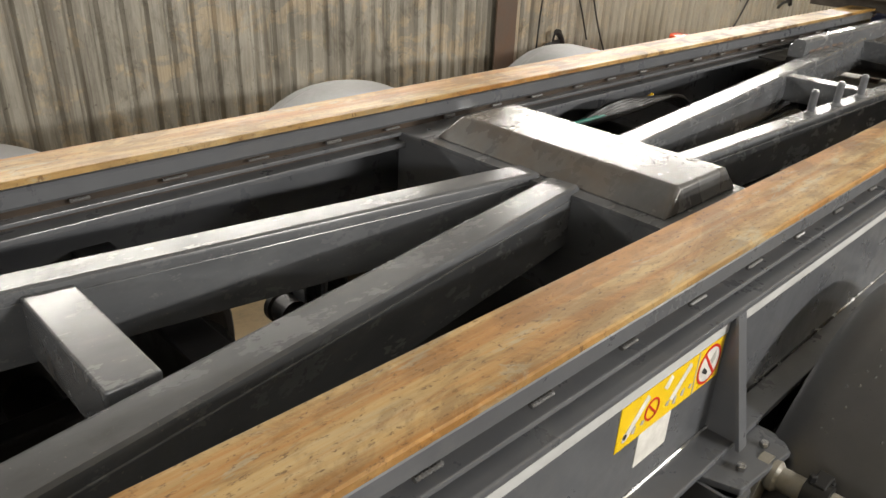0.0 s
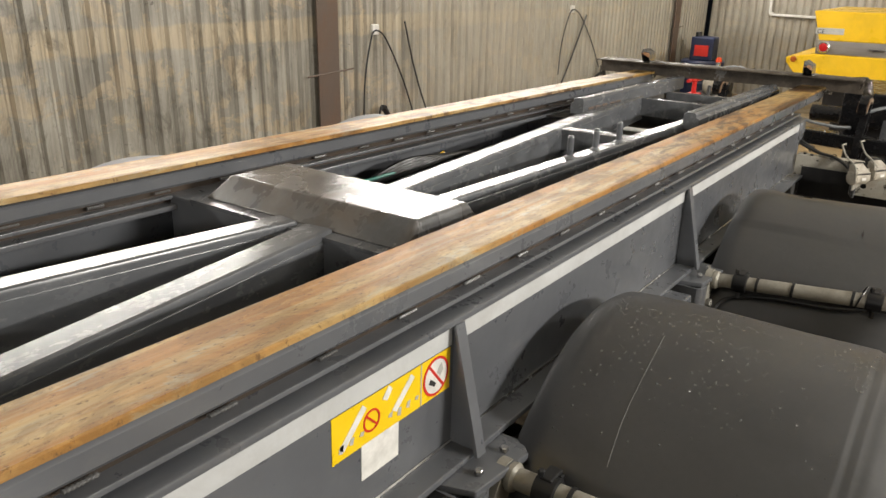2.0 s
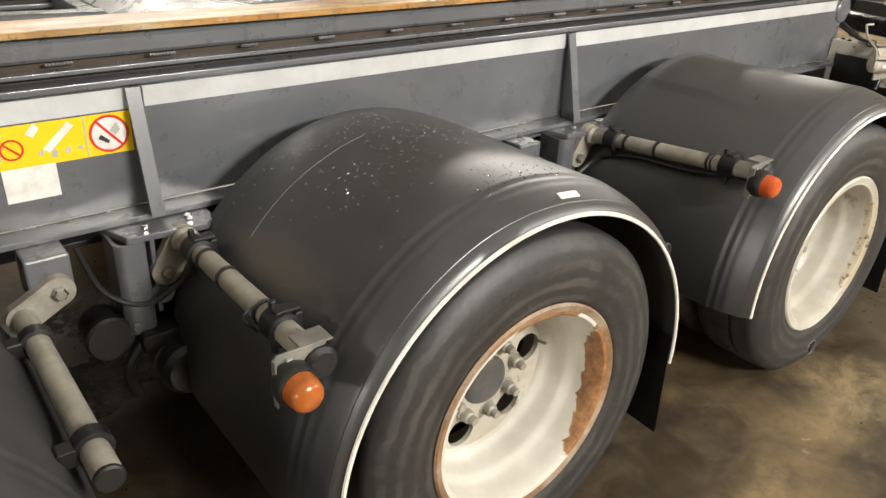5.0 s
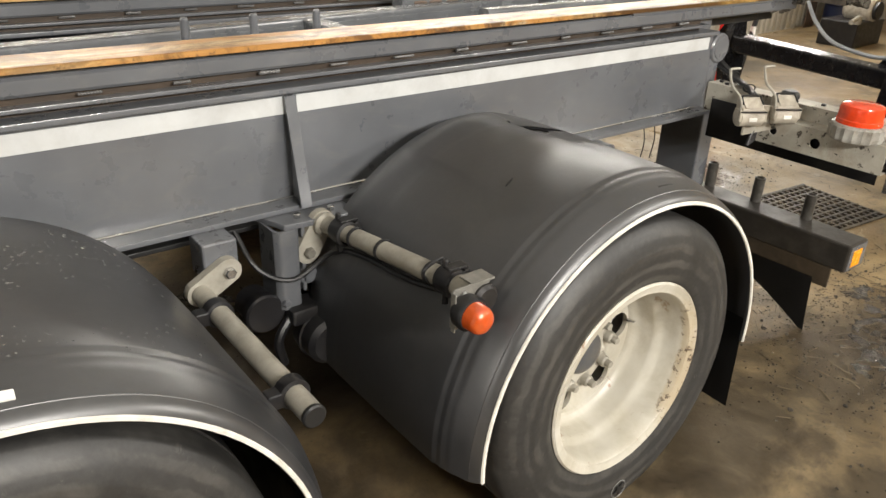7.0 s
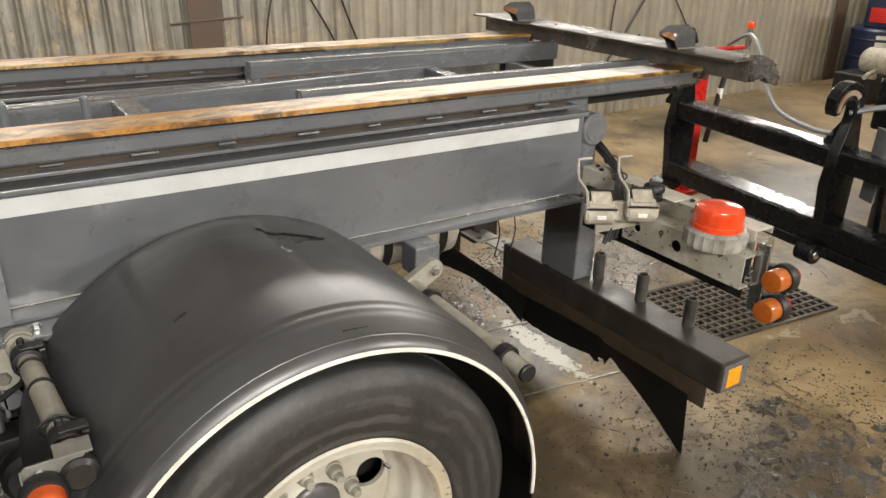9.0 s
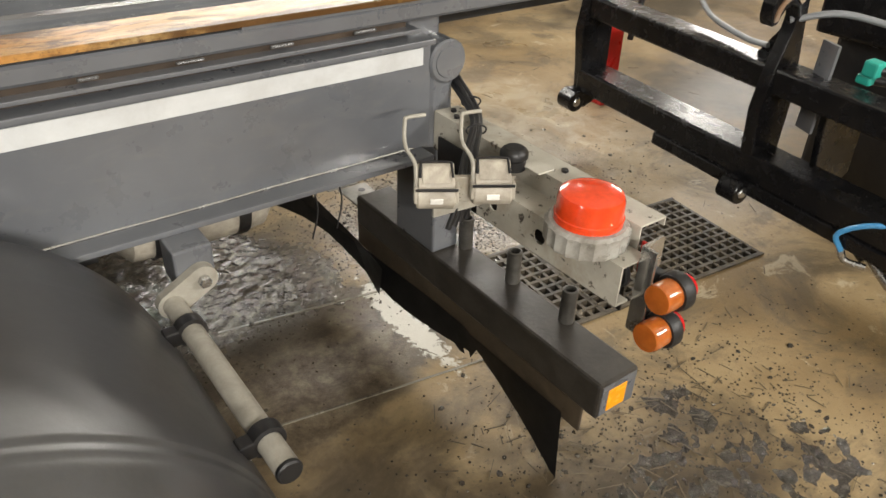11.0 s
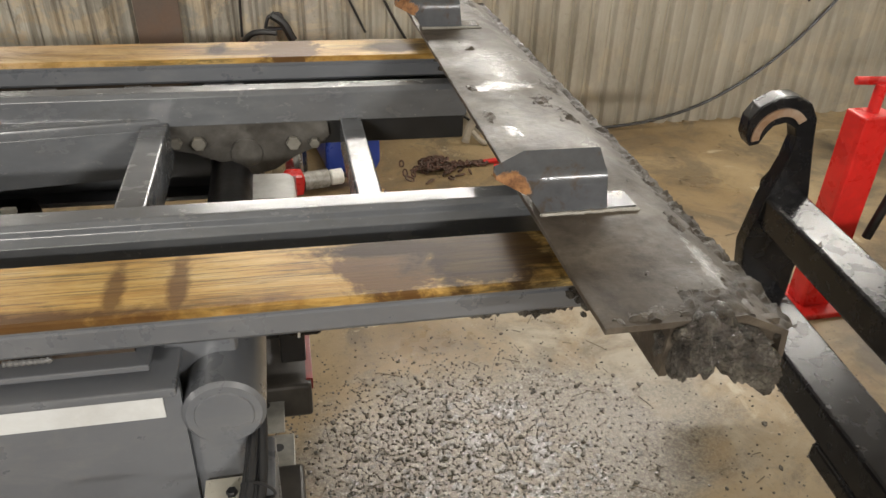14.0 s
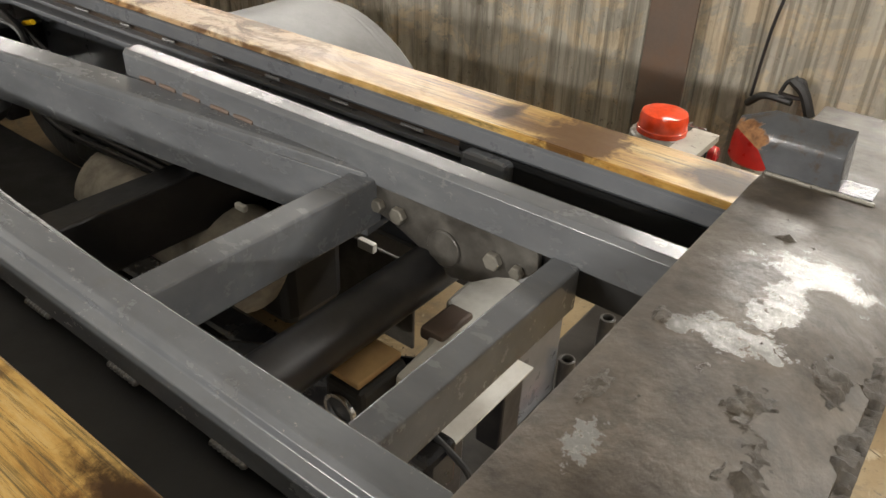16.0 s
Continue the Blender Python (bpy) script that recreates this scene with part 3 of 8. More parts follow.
M_PRINTWHITE = plain("white_print", (0.75, 0.74, 0.7), 0.4, 0.0, (0.4, 0.38, 0.34), 0.5, 30, 0.05)
M_SCRATCH = plain("pale_scratch", (0.16, 0.16, 0.155), 0.6)
M_PRINTGREY = plain("grey_print", (0.42, 0.42, 0.4), 0.4, 0.0, (0.6, 0.58, 0.5), 0.5, 60, 0.05)
M_PRINTRED = plain("red_print", (0.6, 0.03, 0.02), 0.4)
M_PRINTBLACK = plain("black_print", (0.03, 0.03, 0.03), 0.4)
M_POST = plain("brown_rusty_post", (0.12, 0.088, 0.07), 0.6, 0.2, (0.16, 0.08, 0.04), 0.5, 9, 0.3)
M_BLUE = plain("blue_plastic", (0.02, 0.05, 0.3), 0.35, 0.0, (0.01, 0.02, 0.1), 0.4, 12, 0.08)
M_TEAL = plain("teal_plastic", (0.02, 0.3, 0.24), 0.4)
M_BLUEHOSE = plain("blue_hose", (0.07, 0.3, 0.6), 0.35)
M_GREYHOSE = plain("grey_hose", (0.16, 0.17, 0.18), 0.4)
M_CHROME = plain("bright_metal", (0.55, 0.55, 0.55), 0.22, 0.95, (0.25, 0.23, 0.2), 0.4, 20, 0.1)
M_ROOF = plain("pale_ceiling_sheet", (0.68, 0.68, 0.65), 0.7, 0.0, (0.2, 0.19, 0.17), 0.6, 3, 0.1)
M_PLANK = plain("wooden_block", (0.42, 0.27, 0.12), 0.6, 0.0, (0.2, 0.11, 0.05), 0.6, 8, 0.2, stretch=(1, 1, 6))
M_SPLASH = plain("mud_splashed_grey_steel", (0.085, 0.08, 0.072), 0.42, 0.1, (0.022, 0.018, 0.014), 0.95, 22, 0.35, 0.3)
M_GLOW = glow("lit_tube_diffuser", (1.0, 0.93, 0.82), 14.0)


# ---- mesh helpers ----
def shade(bm, angle=0.6):
    bmesh.ops.recalc_face_normals(bm, faces=bm.faces)
    for f in bm.faces:
        f.smooth = True
    for e in bm.edges:
        if len(e.link_faces) != 2 or e.calc_face_angle(0) > angle:
            e.smooth = False
        elif len(bm.faces) < 400 and e.calc_face_angle(0) > 0.2:
            a, b = (f.calc_area() for f in e.link_faces)
            if max(a, b) > 5 * min(a, b):
                e.smooth = False


def mesh_of(name, bm, material):
    shade(bm)
    me = bpy.data.meshes.new(name)
    bm.to_mesh(me)
    bm.free()
    me.materials.append(material)
    return me


def part(name, bm, material, parent=None, label=""):
    """Links a bmesh as one mesh object under a thing or under a part."""
    ob = new(name, mesh_of(name, bm, material))
    if 6 < len(ob.data.polygons) < 700:
        wn = ob.modifiers.new("weighted_normals", "WEIGHTED_NORMAL")
        wn.keep_sharp = True
    if parent:
        ob.parent = parent
    if label:
        tagged(ob, label)
    return ob


def thing(name, label, category, group="", kind="", m=None):
    ob = new(name)
    ob.empty_display_size = 0.1
    tagged(ob, label, category, group, kind)
    if m is not None:
        ob.matrix_world = m
    return ob


def solid(name, bm, material, label, category, group="", kind=""):
    return tagged(part(name, bm, material), label, category, group, kind)


def B():
    return bmesh.new()


def add_box(bm, x0, x1, y0, y1, z0, z1, bev=0.0, m=None, seg=2):
    vs = [bm.verts.new((x, y, z)) for x in (x0, x1) for y in (y0, y1) for z in (z0, z1)]
    fs = [bm.faces.new([vs[i] for i in q]) for q in ((0, 1, 3, 2), (4, 6, 7, 5), (0, 4, 5, 1), (2, 3, 7, 6), (0, 2, 6, 4), (1, 5, 7, 3))]
    if bev:
        es = list({e for f in fs for e in f.edges})
        r = bmesh.ops.bevel(bm, geom=es, offset=bev, segments=seg, affect="EDGES", profile=0.5)
        vs = list({v for v in r["verts"]} | {v for v in vs if v.is_valid})
    if m is not None:
        bmesh.ops.transform(bm, matrix=m, verts=[v for v in vs if v.is_valid])
    return bm


def box(x0, x1, y0, y1, z0, z1, bev=0.0):
    return add_box(B(), x0, x1, y0, y1, z0, z1, bev)


def add_prism(bm, pts, axis, a, b):
    """Extrudes a closed outline along an axis from a to b. pts are the two other coordinates in x, y, z order."""
    def at(p, w):
        return {"x": (w, p[0], p[1]), "y": (p[0], w, p[1]), "z": (p[0], p[1], w)}[axis]
    lo = [bm.verts.new(at(p, a)) for p in pts]
    hi = [bm.verts.new(at(p, b)) for p in pts]
    k = len(pts)
    for i in range(k):
        bm.faces.new((lo[i], lo[(i + 1) % k], hi[(i + 1) % k], hi[i]))
    bm.faces.new(lo[::-1])
    bm.faces.new(hi)
    return bm


def prism(pts, axis, a, b, bev=0.0):
    bm = add_prism(B(), pts, axis, a, b)
    if bev:
        bmesh.ops.recalc_face_normals(bm, faces=bm.faces)
        bmesh.ops.bevel(bm, geom=[e for e in bm.edges if e.calc_face_angle(0) > 0.5], offset=bev, segments=2, affect="EDGES", profile=0.5)
    return bm


def add_lathe(bm, prof, centre, axis, seg=32, a0=0.0, a1=360.0, warp=None):
    """Turns a profile of (radius, along) round an axis through centre."""
    full = abs(a1 - a0) >= 359.9
    steps = seg if full else seg + 1
    rings = []
    for i in range(steps):
        a = radians(a0 + (a1 - a0) * i / seg)
        ring = []
        for j, (r, w) in enumerate(prof):
            if warp:
                r, w = warp(i, j, r, w)
            u, v = r * math.cos(a), r * math.sin(a)
            p = {"x": (w, u, v), "y": (u, w, v), "z": (u, v, w)}[axis]
            ring.append(bm.verts.new((centre[0] + p[0], centre[1] + p[1], centre[2] + p[2])))
        rings.append(ring)
    for i in range(seg):
        p, q = rings[i], rings[(i + 1) % steps]
        for j in range(len(prof) - 1):
            if prof[j][0] < 1e-6 and prof[j + 1][0] < 1e-6:
                continue
            bm.faces.new((p[j], p[j + 1], q[j + 1], q[j]))
    bmesh.ops.remove_doubles(bm, verts=[v for r in rings for v in r], dist=1e-6)
    return bm


def lathe(prof, centre, axis, seg=32, a0=0.0, a1=360.0, warp=None):
    return add_lathe(B(), prof, centre, axis, seg, a0, a1, warp)


def disc_prof(r, w0, w1, bev=0.004):
    return [(0, w0), (r - bev, w0), (r, w0 + bev), (r, w1 - bev), (r - bev, w1), (0, w1)]


def add_tube(bm, pts, r, seg=10):
    """A round bar along a polyline, smoothed by a Catmull-Rom curve."""
    p = [Vector(q) for q in pts]
    path = []
    if len(p) > 2:
        ext = [2 * p[0] - p[1]] + p + [2 * p[-1] - p[-2]]
        for i in range(1, len(ext) - 2):
            for k in range(6):
                t = k / 6
                a, b, c, d = ext[i - 1], ext[i], ext[i + 1], ext[i + 2]
                path.append(0.5 * ((2 * b) + (c - a) * t + (2 * a - 5 * b + 4 * c - d) * t * t + (3 * b - a - 3 * c + d) * t ** 3))
        path.append(p[-1])
    else:
        path = p
    ref, rings = None, []
    for i, q in enumerate(path):
        d = (path[min(i + 1, len(path) - 1)] - path[max(i - 1, 0)]).normalized()
        if ref is None:
            ref = d.orthogonal().normalized()
        ref = (ref - d * ref.dot(d)).normalized()
        s = d.cross(ref)
        rings.append([bm.verts.new(q + r * (math.cos(2 * math.pi * k / seg) * ref + math.sin(2 * math.pi * k / seg) * s)) for k in range(seg)])
    for a, b in zip(rings, rings[1:]):
        for k in range(seg):
            bm.faces.new((a[k], a[(k + 1) % seg], b[(k + 1) % seg], b[k]))
    bm.faces.new(rings[0][::-1])
    bm.faces.new(rings[-1])
    return bm


def tube(pts, r, seg=10):
    return add_tube(B(), pts, r, seg)


def beam_between(p, q, width, z0, z1, bev=0.006):
    """A box beam in plan from p to q (x, y), with its top at z1."""
    d = Vector((q[0] - p[0], q[1] - p[1], 0))
    ln = d.length
    m = Matrix.Translation((p[0], p[1], 0)) @ Matrix.Rotation(math.atan2(d.y, d.x), 4, "Z")
    bm = box(0, ln, -width / 2, width / 2, z0, z1, bev)
    bmesh.ops.transform(bm, matrix=m, verts=bm.verts)
    return bm


CENTRE = 0.945                      # the trailer's middle line


def flipped(bm):
    out = bm.copy()
    for v in out.verts:
        v.co.y = 2 * CENTRE - v.co.y
    bmesh.ops.reverse_faces(out, faces=out.faces)
    return out


def both(name, bm, material, parent, label=""):
    """The same part on both sides of the middle line."""
    far = flipped(bm)
    return part(name, bm, material, parent, label), part(name, far, material, parent, label)


# ---- the hall ----
def hall():
    # floor, with an opening over the drain pit
    pit = [(4.40, 0.245), (5.38, 0.135), (5.43, 0.585), (4.45, 0.695)]
    bm = B()
    out = [bm.verts.new((x, y, 0)) for x, y in ((WEST - 1, SOUTH - 1), (EAST + 1, SOUTH - 1), (EAST + 1, NORTH + 1), (WEST - 1, NORTH + 1))]
    inn = [bm.verts.new((x, y, 0)) for x, y in pit]
    low = [bm.verts.new((x, y, -0.3)) for x, y in pit]
    for i in range(4):
        j = (i + 1) % 4
        bm.faces.new((out[i], out[j], inn[j], inn[i]))
        bm.faces.new((inn[i], inn[j], low[j], low[i]))
    bm.faces.new(low)
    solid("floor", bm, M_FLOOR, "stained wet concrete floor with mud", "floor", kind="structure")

    def sheet(name, length, height, pitch, depth, m, material):
        bm = B()
        n = int(length / pitch)
        prof = ((0.0, 0.0), (0.12, 0.0), (0.26, 0.8), (0.45, 1.0), (0.67, 1.0), (0.86, 0.8))
        xs = [((i + u) * pitch, v * depth) for i in range(n) for u, v in prof] + [(n * pitch, 0.0)]
        lo = [bm.verts.new((x, y, 0)) for x, y in xs]
        hi = [bm.verts.new((x, y, height)) for x, y in xs]
        back_lo = [bm.verts.new((xs[0][0], -0.08, 0)), bm.verts.new((xs[-1][0], -0.08, 0))]
        back_hi = [bm.verts.new((xs[0][0], -0.08, height)), bm.verts.new((xs[-1][0], -0.08, height))]
        for i in range(len(xs) - 1):
            bm.faces.new((lo[i], lo[i + 1], hi[i + 1], hi[i]))
        bm.faces.new((back_lo[0], back_hi[0], back_hi[1], back_lo[1]))
        bm.transform(m)
        return solid(name, bm, material, "old corrugated metal wall with peeling cream paint and dirt", "wall", kind="structure")

    sheet("wall_north", EAST - WEST, ROOF, 0.104, 0.024, pose(EAST, NORTH, 0, 0, 0, 180), M_WALL)
    # unseen south wall, set close so its lamps favour the trailer
    sheet("wall_south", EAST - WEST, ROOF, 0.104, 0.024, pose(WEST, SOUTH, 0), M_WALL)
    sheet("wall_east", NORTH - SOUTH, ROOF, 0.104, 0.024, pose(EAST, SOUTH, 0, 0, 0, 90), M_WALL)
    sheet("wall_west", NORTH - SOUTH, ROOF, 0.104, 0.024, pose(WEST, NORTH, 0, 0, 0, -90), M_WALL)
    solid("ceiling", box(WEST - 0.1, EAST + 0.1, SOUTH - 0.1, NORTH + 0.1, ROOF, ROOF + 0.12), M_ROOF, "grey sheet ceiling", "ceiling", kind="structure")
    # rusty steel posts on the north wall
    for x in (3.69, 10.2):
        w = 0.095
        bm = box(x - w, x + w, NORTH - 0.075, NORTH - 0.063, 0.0, ROOF, 0.002)
        add_box(bm, x - 0.008, x + 0.008, NORTH - 0.066, NORTH + 0.02, 0.0, ROOF)
        add_tube(bm, [(x - 0.2, NORTH - 0.082, 0.95), (x + 0.22, NORTH - 0.085, 0.97)], 0.006, 6)
        solid("trim", bm, M_POST, "brown rusty steel wall post", "post", "wall posts", "structure")


hall()

M_JOINT = plain("pale_cement_joint", (0.22, 0.2, 0.16), 0.3, 0.0, (0.05, 0.04, 0.028), 0.95, 5, 0.3)
for p, q, w in (((2.6, 1.02), (4.2, 0.72), 0.007), ((2.9, 0.5), (4.38, 0.235), 0.006)):
    solid("trim", beam_between(p, q, w, -0.01, 0.004, 0.0), M_JOINT, "pale cement joint in the concrete floor", "floor joint", "floor joints", "structure")


def wall_lamp(x, y, z, turn, watts):
    """A long tube fixture on the wall: housing, two end caps, glowing diffuser."""
    t = thing("wall_lamp", "long fluorescent wall lamp out of view, switched on", "lamp", "hall wall lamps", m=pose(x, y, z, 0, 0, turn))
    part("housing", prism([(-0.02, 0.08), (0.0, 0.1), (0.0, -0.1), (-0.02, -0.08), (-0.05, -0.05), (-0.05, 0.05)], "x", -0.78, 0.78), M_WHITE, t)
    part("diffuser", box(-0.75, 0.75, -0.075, -0.052, -0.045, 0.045, 0.008), M_GLOW, t)
    for s in (-1, 1):
        part("end_cap", box(s * 0.765 - 0.015, s * 0.765 + 0.015, -0.08, 0.0, -0.06, 0.06, 0.005), M_WHITE, t)
    d = bpy.data.lights.new("wall_lamp_light", "AREA")
    d.shape, d.size, d.size_y, d.energy, d.color = "RECTANGLE", 1.5, 0.12, watts, (1.0, 0.958, 0.89)
    lamp = new("wall_lamp_light", d)
    out = Matrix.Rotation(radians(turn), 3, "Z") @ Vector((0, -1, 0))
    eye = Vector((x, y, z)) + 0.1 * out
    lamp.matrix_world = look(tuple(eye), tuple(eye + 3.0 * out - Vector((0, 0, 1.0))))


for lx, lz, lw in LAMPS_NORTH:
    wall_lamp(lx, NORTH - 0.03, lz, 0, lw)
for lx, lz, lw in FILL_LAMPS_SOUTH:
    wall_lamp(lx, SOUTH + 0.03, lz, 180, lw)
for ly, lz, lw in FILL_LAMPS_WEST:
    wall_lamp(WEST + 0.03, ly, lz, 90, lw)


# ---- the trailer, in its own level frame, nose slightly high ----
TILT = Matrix.Translation((2.9, 0, 0)) @ Matrix.Rotation(radians(1.0), 4, "Y") @ Matrix.Translation((-2.9, 0, 0))
trailer = thing("trailer", "grey steel trailer chassis with rusty slide rails on the floor", "trailer", m=TILT)
X0, X1 = -2.4, 4.05                 # main beams
AXLES = (0.322, 1.582, 2.84)


def frame_rails():
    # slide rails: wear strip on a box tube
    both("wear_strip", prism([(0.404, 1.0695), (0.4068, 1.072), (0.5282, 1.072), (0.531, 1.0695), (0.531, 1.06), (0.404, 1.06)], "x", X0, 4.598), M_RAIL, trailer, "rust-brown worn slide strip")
    both("rail_tube", prism([(0.412, 1.02), (0.417, 1.0135), (0.518, 1.0135), (0.523, 1.02), (0.523, 1.046), (0.518, 1.0515), (0.417, 1.0515), (0.412, 1.046)], "x", X0, 4.598), M_GREY, trailer)
    # black bar painted as the shade in the gap under the strip
    both("gap_shade_bar", box(X0, 3.6, 0.425, 0.51, 1.051, 1.0605), M_RUBBER_SHADE, trailer, "black bar for the shade in the gap under the slide strip")
    both("packing_bar", box(3.6, 4.5975, 0.4105, 0.5245, 1.0508, 1.0605, 0.002), M_GREY, trailer)
    both("seam_bar", box(X0, 4.0, 0.432, 0.508, 0.973, 1.015), M_RUSTBAR, trailer, "rusty seam under the rail")
    both("ledge_strip", box(X0, 4.02, 0.402, 0.532, 0.9875, 0.9965, 0.002), M_GREY, trailer)
    # main I beams
    both("top_flange", box(X0, X1, 0.378, 0.55, 0.962, 0.9755, 0.003), M_GREY, trailer)
    both("web", box(X0, X1, 0.402, 0.414, 0.701, 0.9625), M_GREY, trailer)
    both("bottom_flange", box(X0, X1 - 0.02, 0.345, 0.47, 0.688, 0.7015, 0.003), M_GREY, trailer)
    part("weld_seam", tube([(-0.9 + 0.1 * k, 0.4, 0.7035 + 0.0006 * math.sin(1.7 * k)) for k in range(50)], 0.0035, 6), M_CHROME, trailer, "bright wet weld seam along the flange")
    # weld beads along the rail
    bead = B()
    prof = [(0, -0.029)]
    for i in range(8):
        prof += [(0.0052, -0.026 + i * 0.0072), (0.0036, -0.0225 + i * 0.0072)]
    add_lathe(bead, prof + [(0, 0.031)], (0, 0, 0), "x", 8)
    me = mesh_of("weld_bead", bead, M_WELD)
    i = 0
    x = 0.604 - 0.1925 * 6
    while x < 3.98:
        for y in (0.4165, 2 * CENTRE - 0.4165, 0.52, 2 * CENTRE - 0.52):
            ob = new("weld_bead", me)
            ob.parent = trailer
            ob.matrix_basis = pose(x + random.uniform(-0.009, 0.009), y, 1.0075, random.uniform(-8, 8), 0, 0) @ Matrix.Diagonal((random.uniform(0.65, 1.1), random.uniform(0.6, 1.0), random.uniform(0.6, 1.0), 1))
        x += 0.1925
    # reflective tape between the gussets
    for a, b in ((X0 + 0.4, -0.17), (-0.14, 1.1), (1.13, 2.37), (2.4, 4.028)):
        part("reflective_tape", box(a, b, 0.3995, 0.4022, 0.911, 0.952), M_TAPE, trailer, "white reflective tape")
    # gussets with their foot plates and hanger boxes
    for x in AXLES:
        gx = {0.322: -0.155, 1.582: 1.115, 2.84: 2.385}[x]
        both("gusset", prism([(0.403, 0.955), (0.393, 0.955), (0.335, 0.71), (0.335, 0.7), (0.403, 0.7)], "x", gx - 0.006, gx + 0.006, 0.002), M_GREY, trailer)
        both("gusset_flange", prism([(0.392, 0.955), (0.387, 0.955), (0.327, 0.7), (0.335, 0.7)], "x", gx - 0.022, gx + 0.006), M_GREY, trailer)
        bm = prism([(gx - 0.13, 0.40), (gx - 0.09, 0.285), (gx + 0.07, 0.27), (gx + 0.1, 0.30), (gx + 0.1, 0.40)], "z", 0.672, 0.687, 0.003)
        both("foot_plate", bm, M_GREY, trailer)
        bm = prism([(gx - 0.116, 0.37), (gx - 0.116, 0.295), (gx - 0.11, 0.283), (gx - 0.1, 0.277), (gx - 0.068, 0.277), (gx - 0.058, 0.283), (gx - 0.053, 0.295), (gx - 0.053, 0.37), (gx - 0.06, 0.37), (gx - 0.06, 0.3), (gx - 0.066, 0.287), (gx - 0.102, 0.287), (gx - 0.109, 0.3), (gx - 0.109, 0.37)], "z", 0.47, 0.674)
        add_box(bm, gx - 0.046, gx - 0.036, 0.29, 0.37, 0.5, 0.674, 0.003)
        add_lathe(bm, disc_prof(0.026, 0.29, 0.31, 0.006), (gx - 0.03, 0, 0.54), "y", 20)
        add_lathe(bm, disc_prof(0.011, 0.268, 0.3, 0.003), (gx - 0.1, 0, 0.49), "y", 6)
        both("hanger_bracket", bm, M_GREY, trailer)
        bm = lathe([(0, 0.2), (0.05, 0.2), (0.062, 0.212), (0.062, 0.25), (0.067, 0.252), (0.067, 0.262), (0.062, 0.264), (0.06, 0.3), (0.03, 0.33), (0, 0.33)], (gx - 0.02, 0, 0.39), "y", 24)
        add_box(bm, gx - 0.1, gx + 0.04, 0.25, 0.33, 0.43, 0.475, 0.012)
        add_lathe(bm, [(0, 0.285), (0.045, 0.285), (0.05, 0.29), (0.05, 0.31), (0.043, 0.315), (0.043, 0.37), (0, 0.37)], (gx - 0.15, 0, 0.47), "y", 22)
        add_tube(bm, [(gx - 0.09, 0.28, 0.45), (gx - 0.13, 0.27, 0.4), (gx - 0.12, 0.27, 0.33)], 0.012, 8)
        both("brake_chamber", bm, M_DARK, trailer, "dark greasy brake chamber")
        for dx, dy in ((-0.075, 0.385), (0.06, 0.385), (-0.045, 0.31), (0.045, 0.31)):
            both("flange_bolt", lathe(disc_prof(0.009, 0.687, 0.699, 0.002), (gx + dx, dy, 0), "z", 6), M_CHROME, trailer)


frame_rails()


def beam_end():
    # rounded end post and the hinge tube above it
    pts = [(4.038, 0.435), (4.045, 0.413), (4.063, 0.402), (4.109, 0.402), (4.125, 0.412), (4.131, 0.435), (4.131, 0.48), (4.038, 0.48)]
    both("end_post", prism(pts, "z", 0.69, 0.89, 0.003), M_GREY, trailer)
    prof = [(0, 0.392), (0.037, 0.392), (0.0385, 0.3945), (0.048, 0.3945), (0.0535, 0.4), (0.0535, 0.56), (0, 0.56)]
    both("hinge_tube", lathe(prof, (4.1, 0, 0.908), "y", 40), M_GREY, trailer)
    both("end_web", box(4.02, 4.12, 0.46, 0.55, 0.72, 1.012, 0.01), M_GREY, trailer)
    part("hinge_cross_tube", lathe([(0, 0.56), (0.045, 0.56), (0.045, 1.33), (0, 1.33)], (4.079, 0, 0.86), "y", 28), M_DARK, trailer)


beam_end()


M_BOLT = plain("dull_zinc_bolt", (0.2, 0.19, 0.165), 0.5, 0.3, (0.09, 0.075, 0.055), 0.6, 30, 0.2)


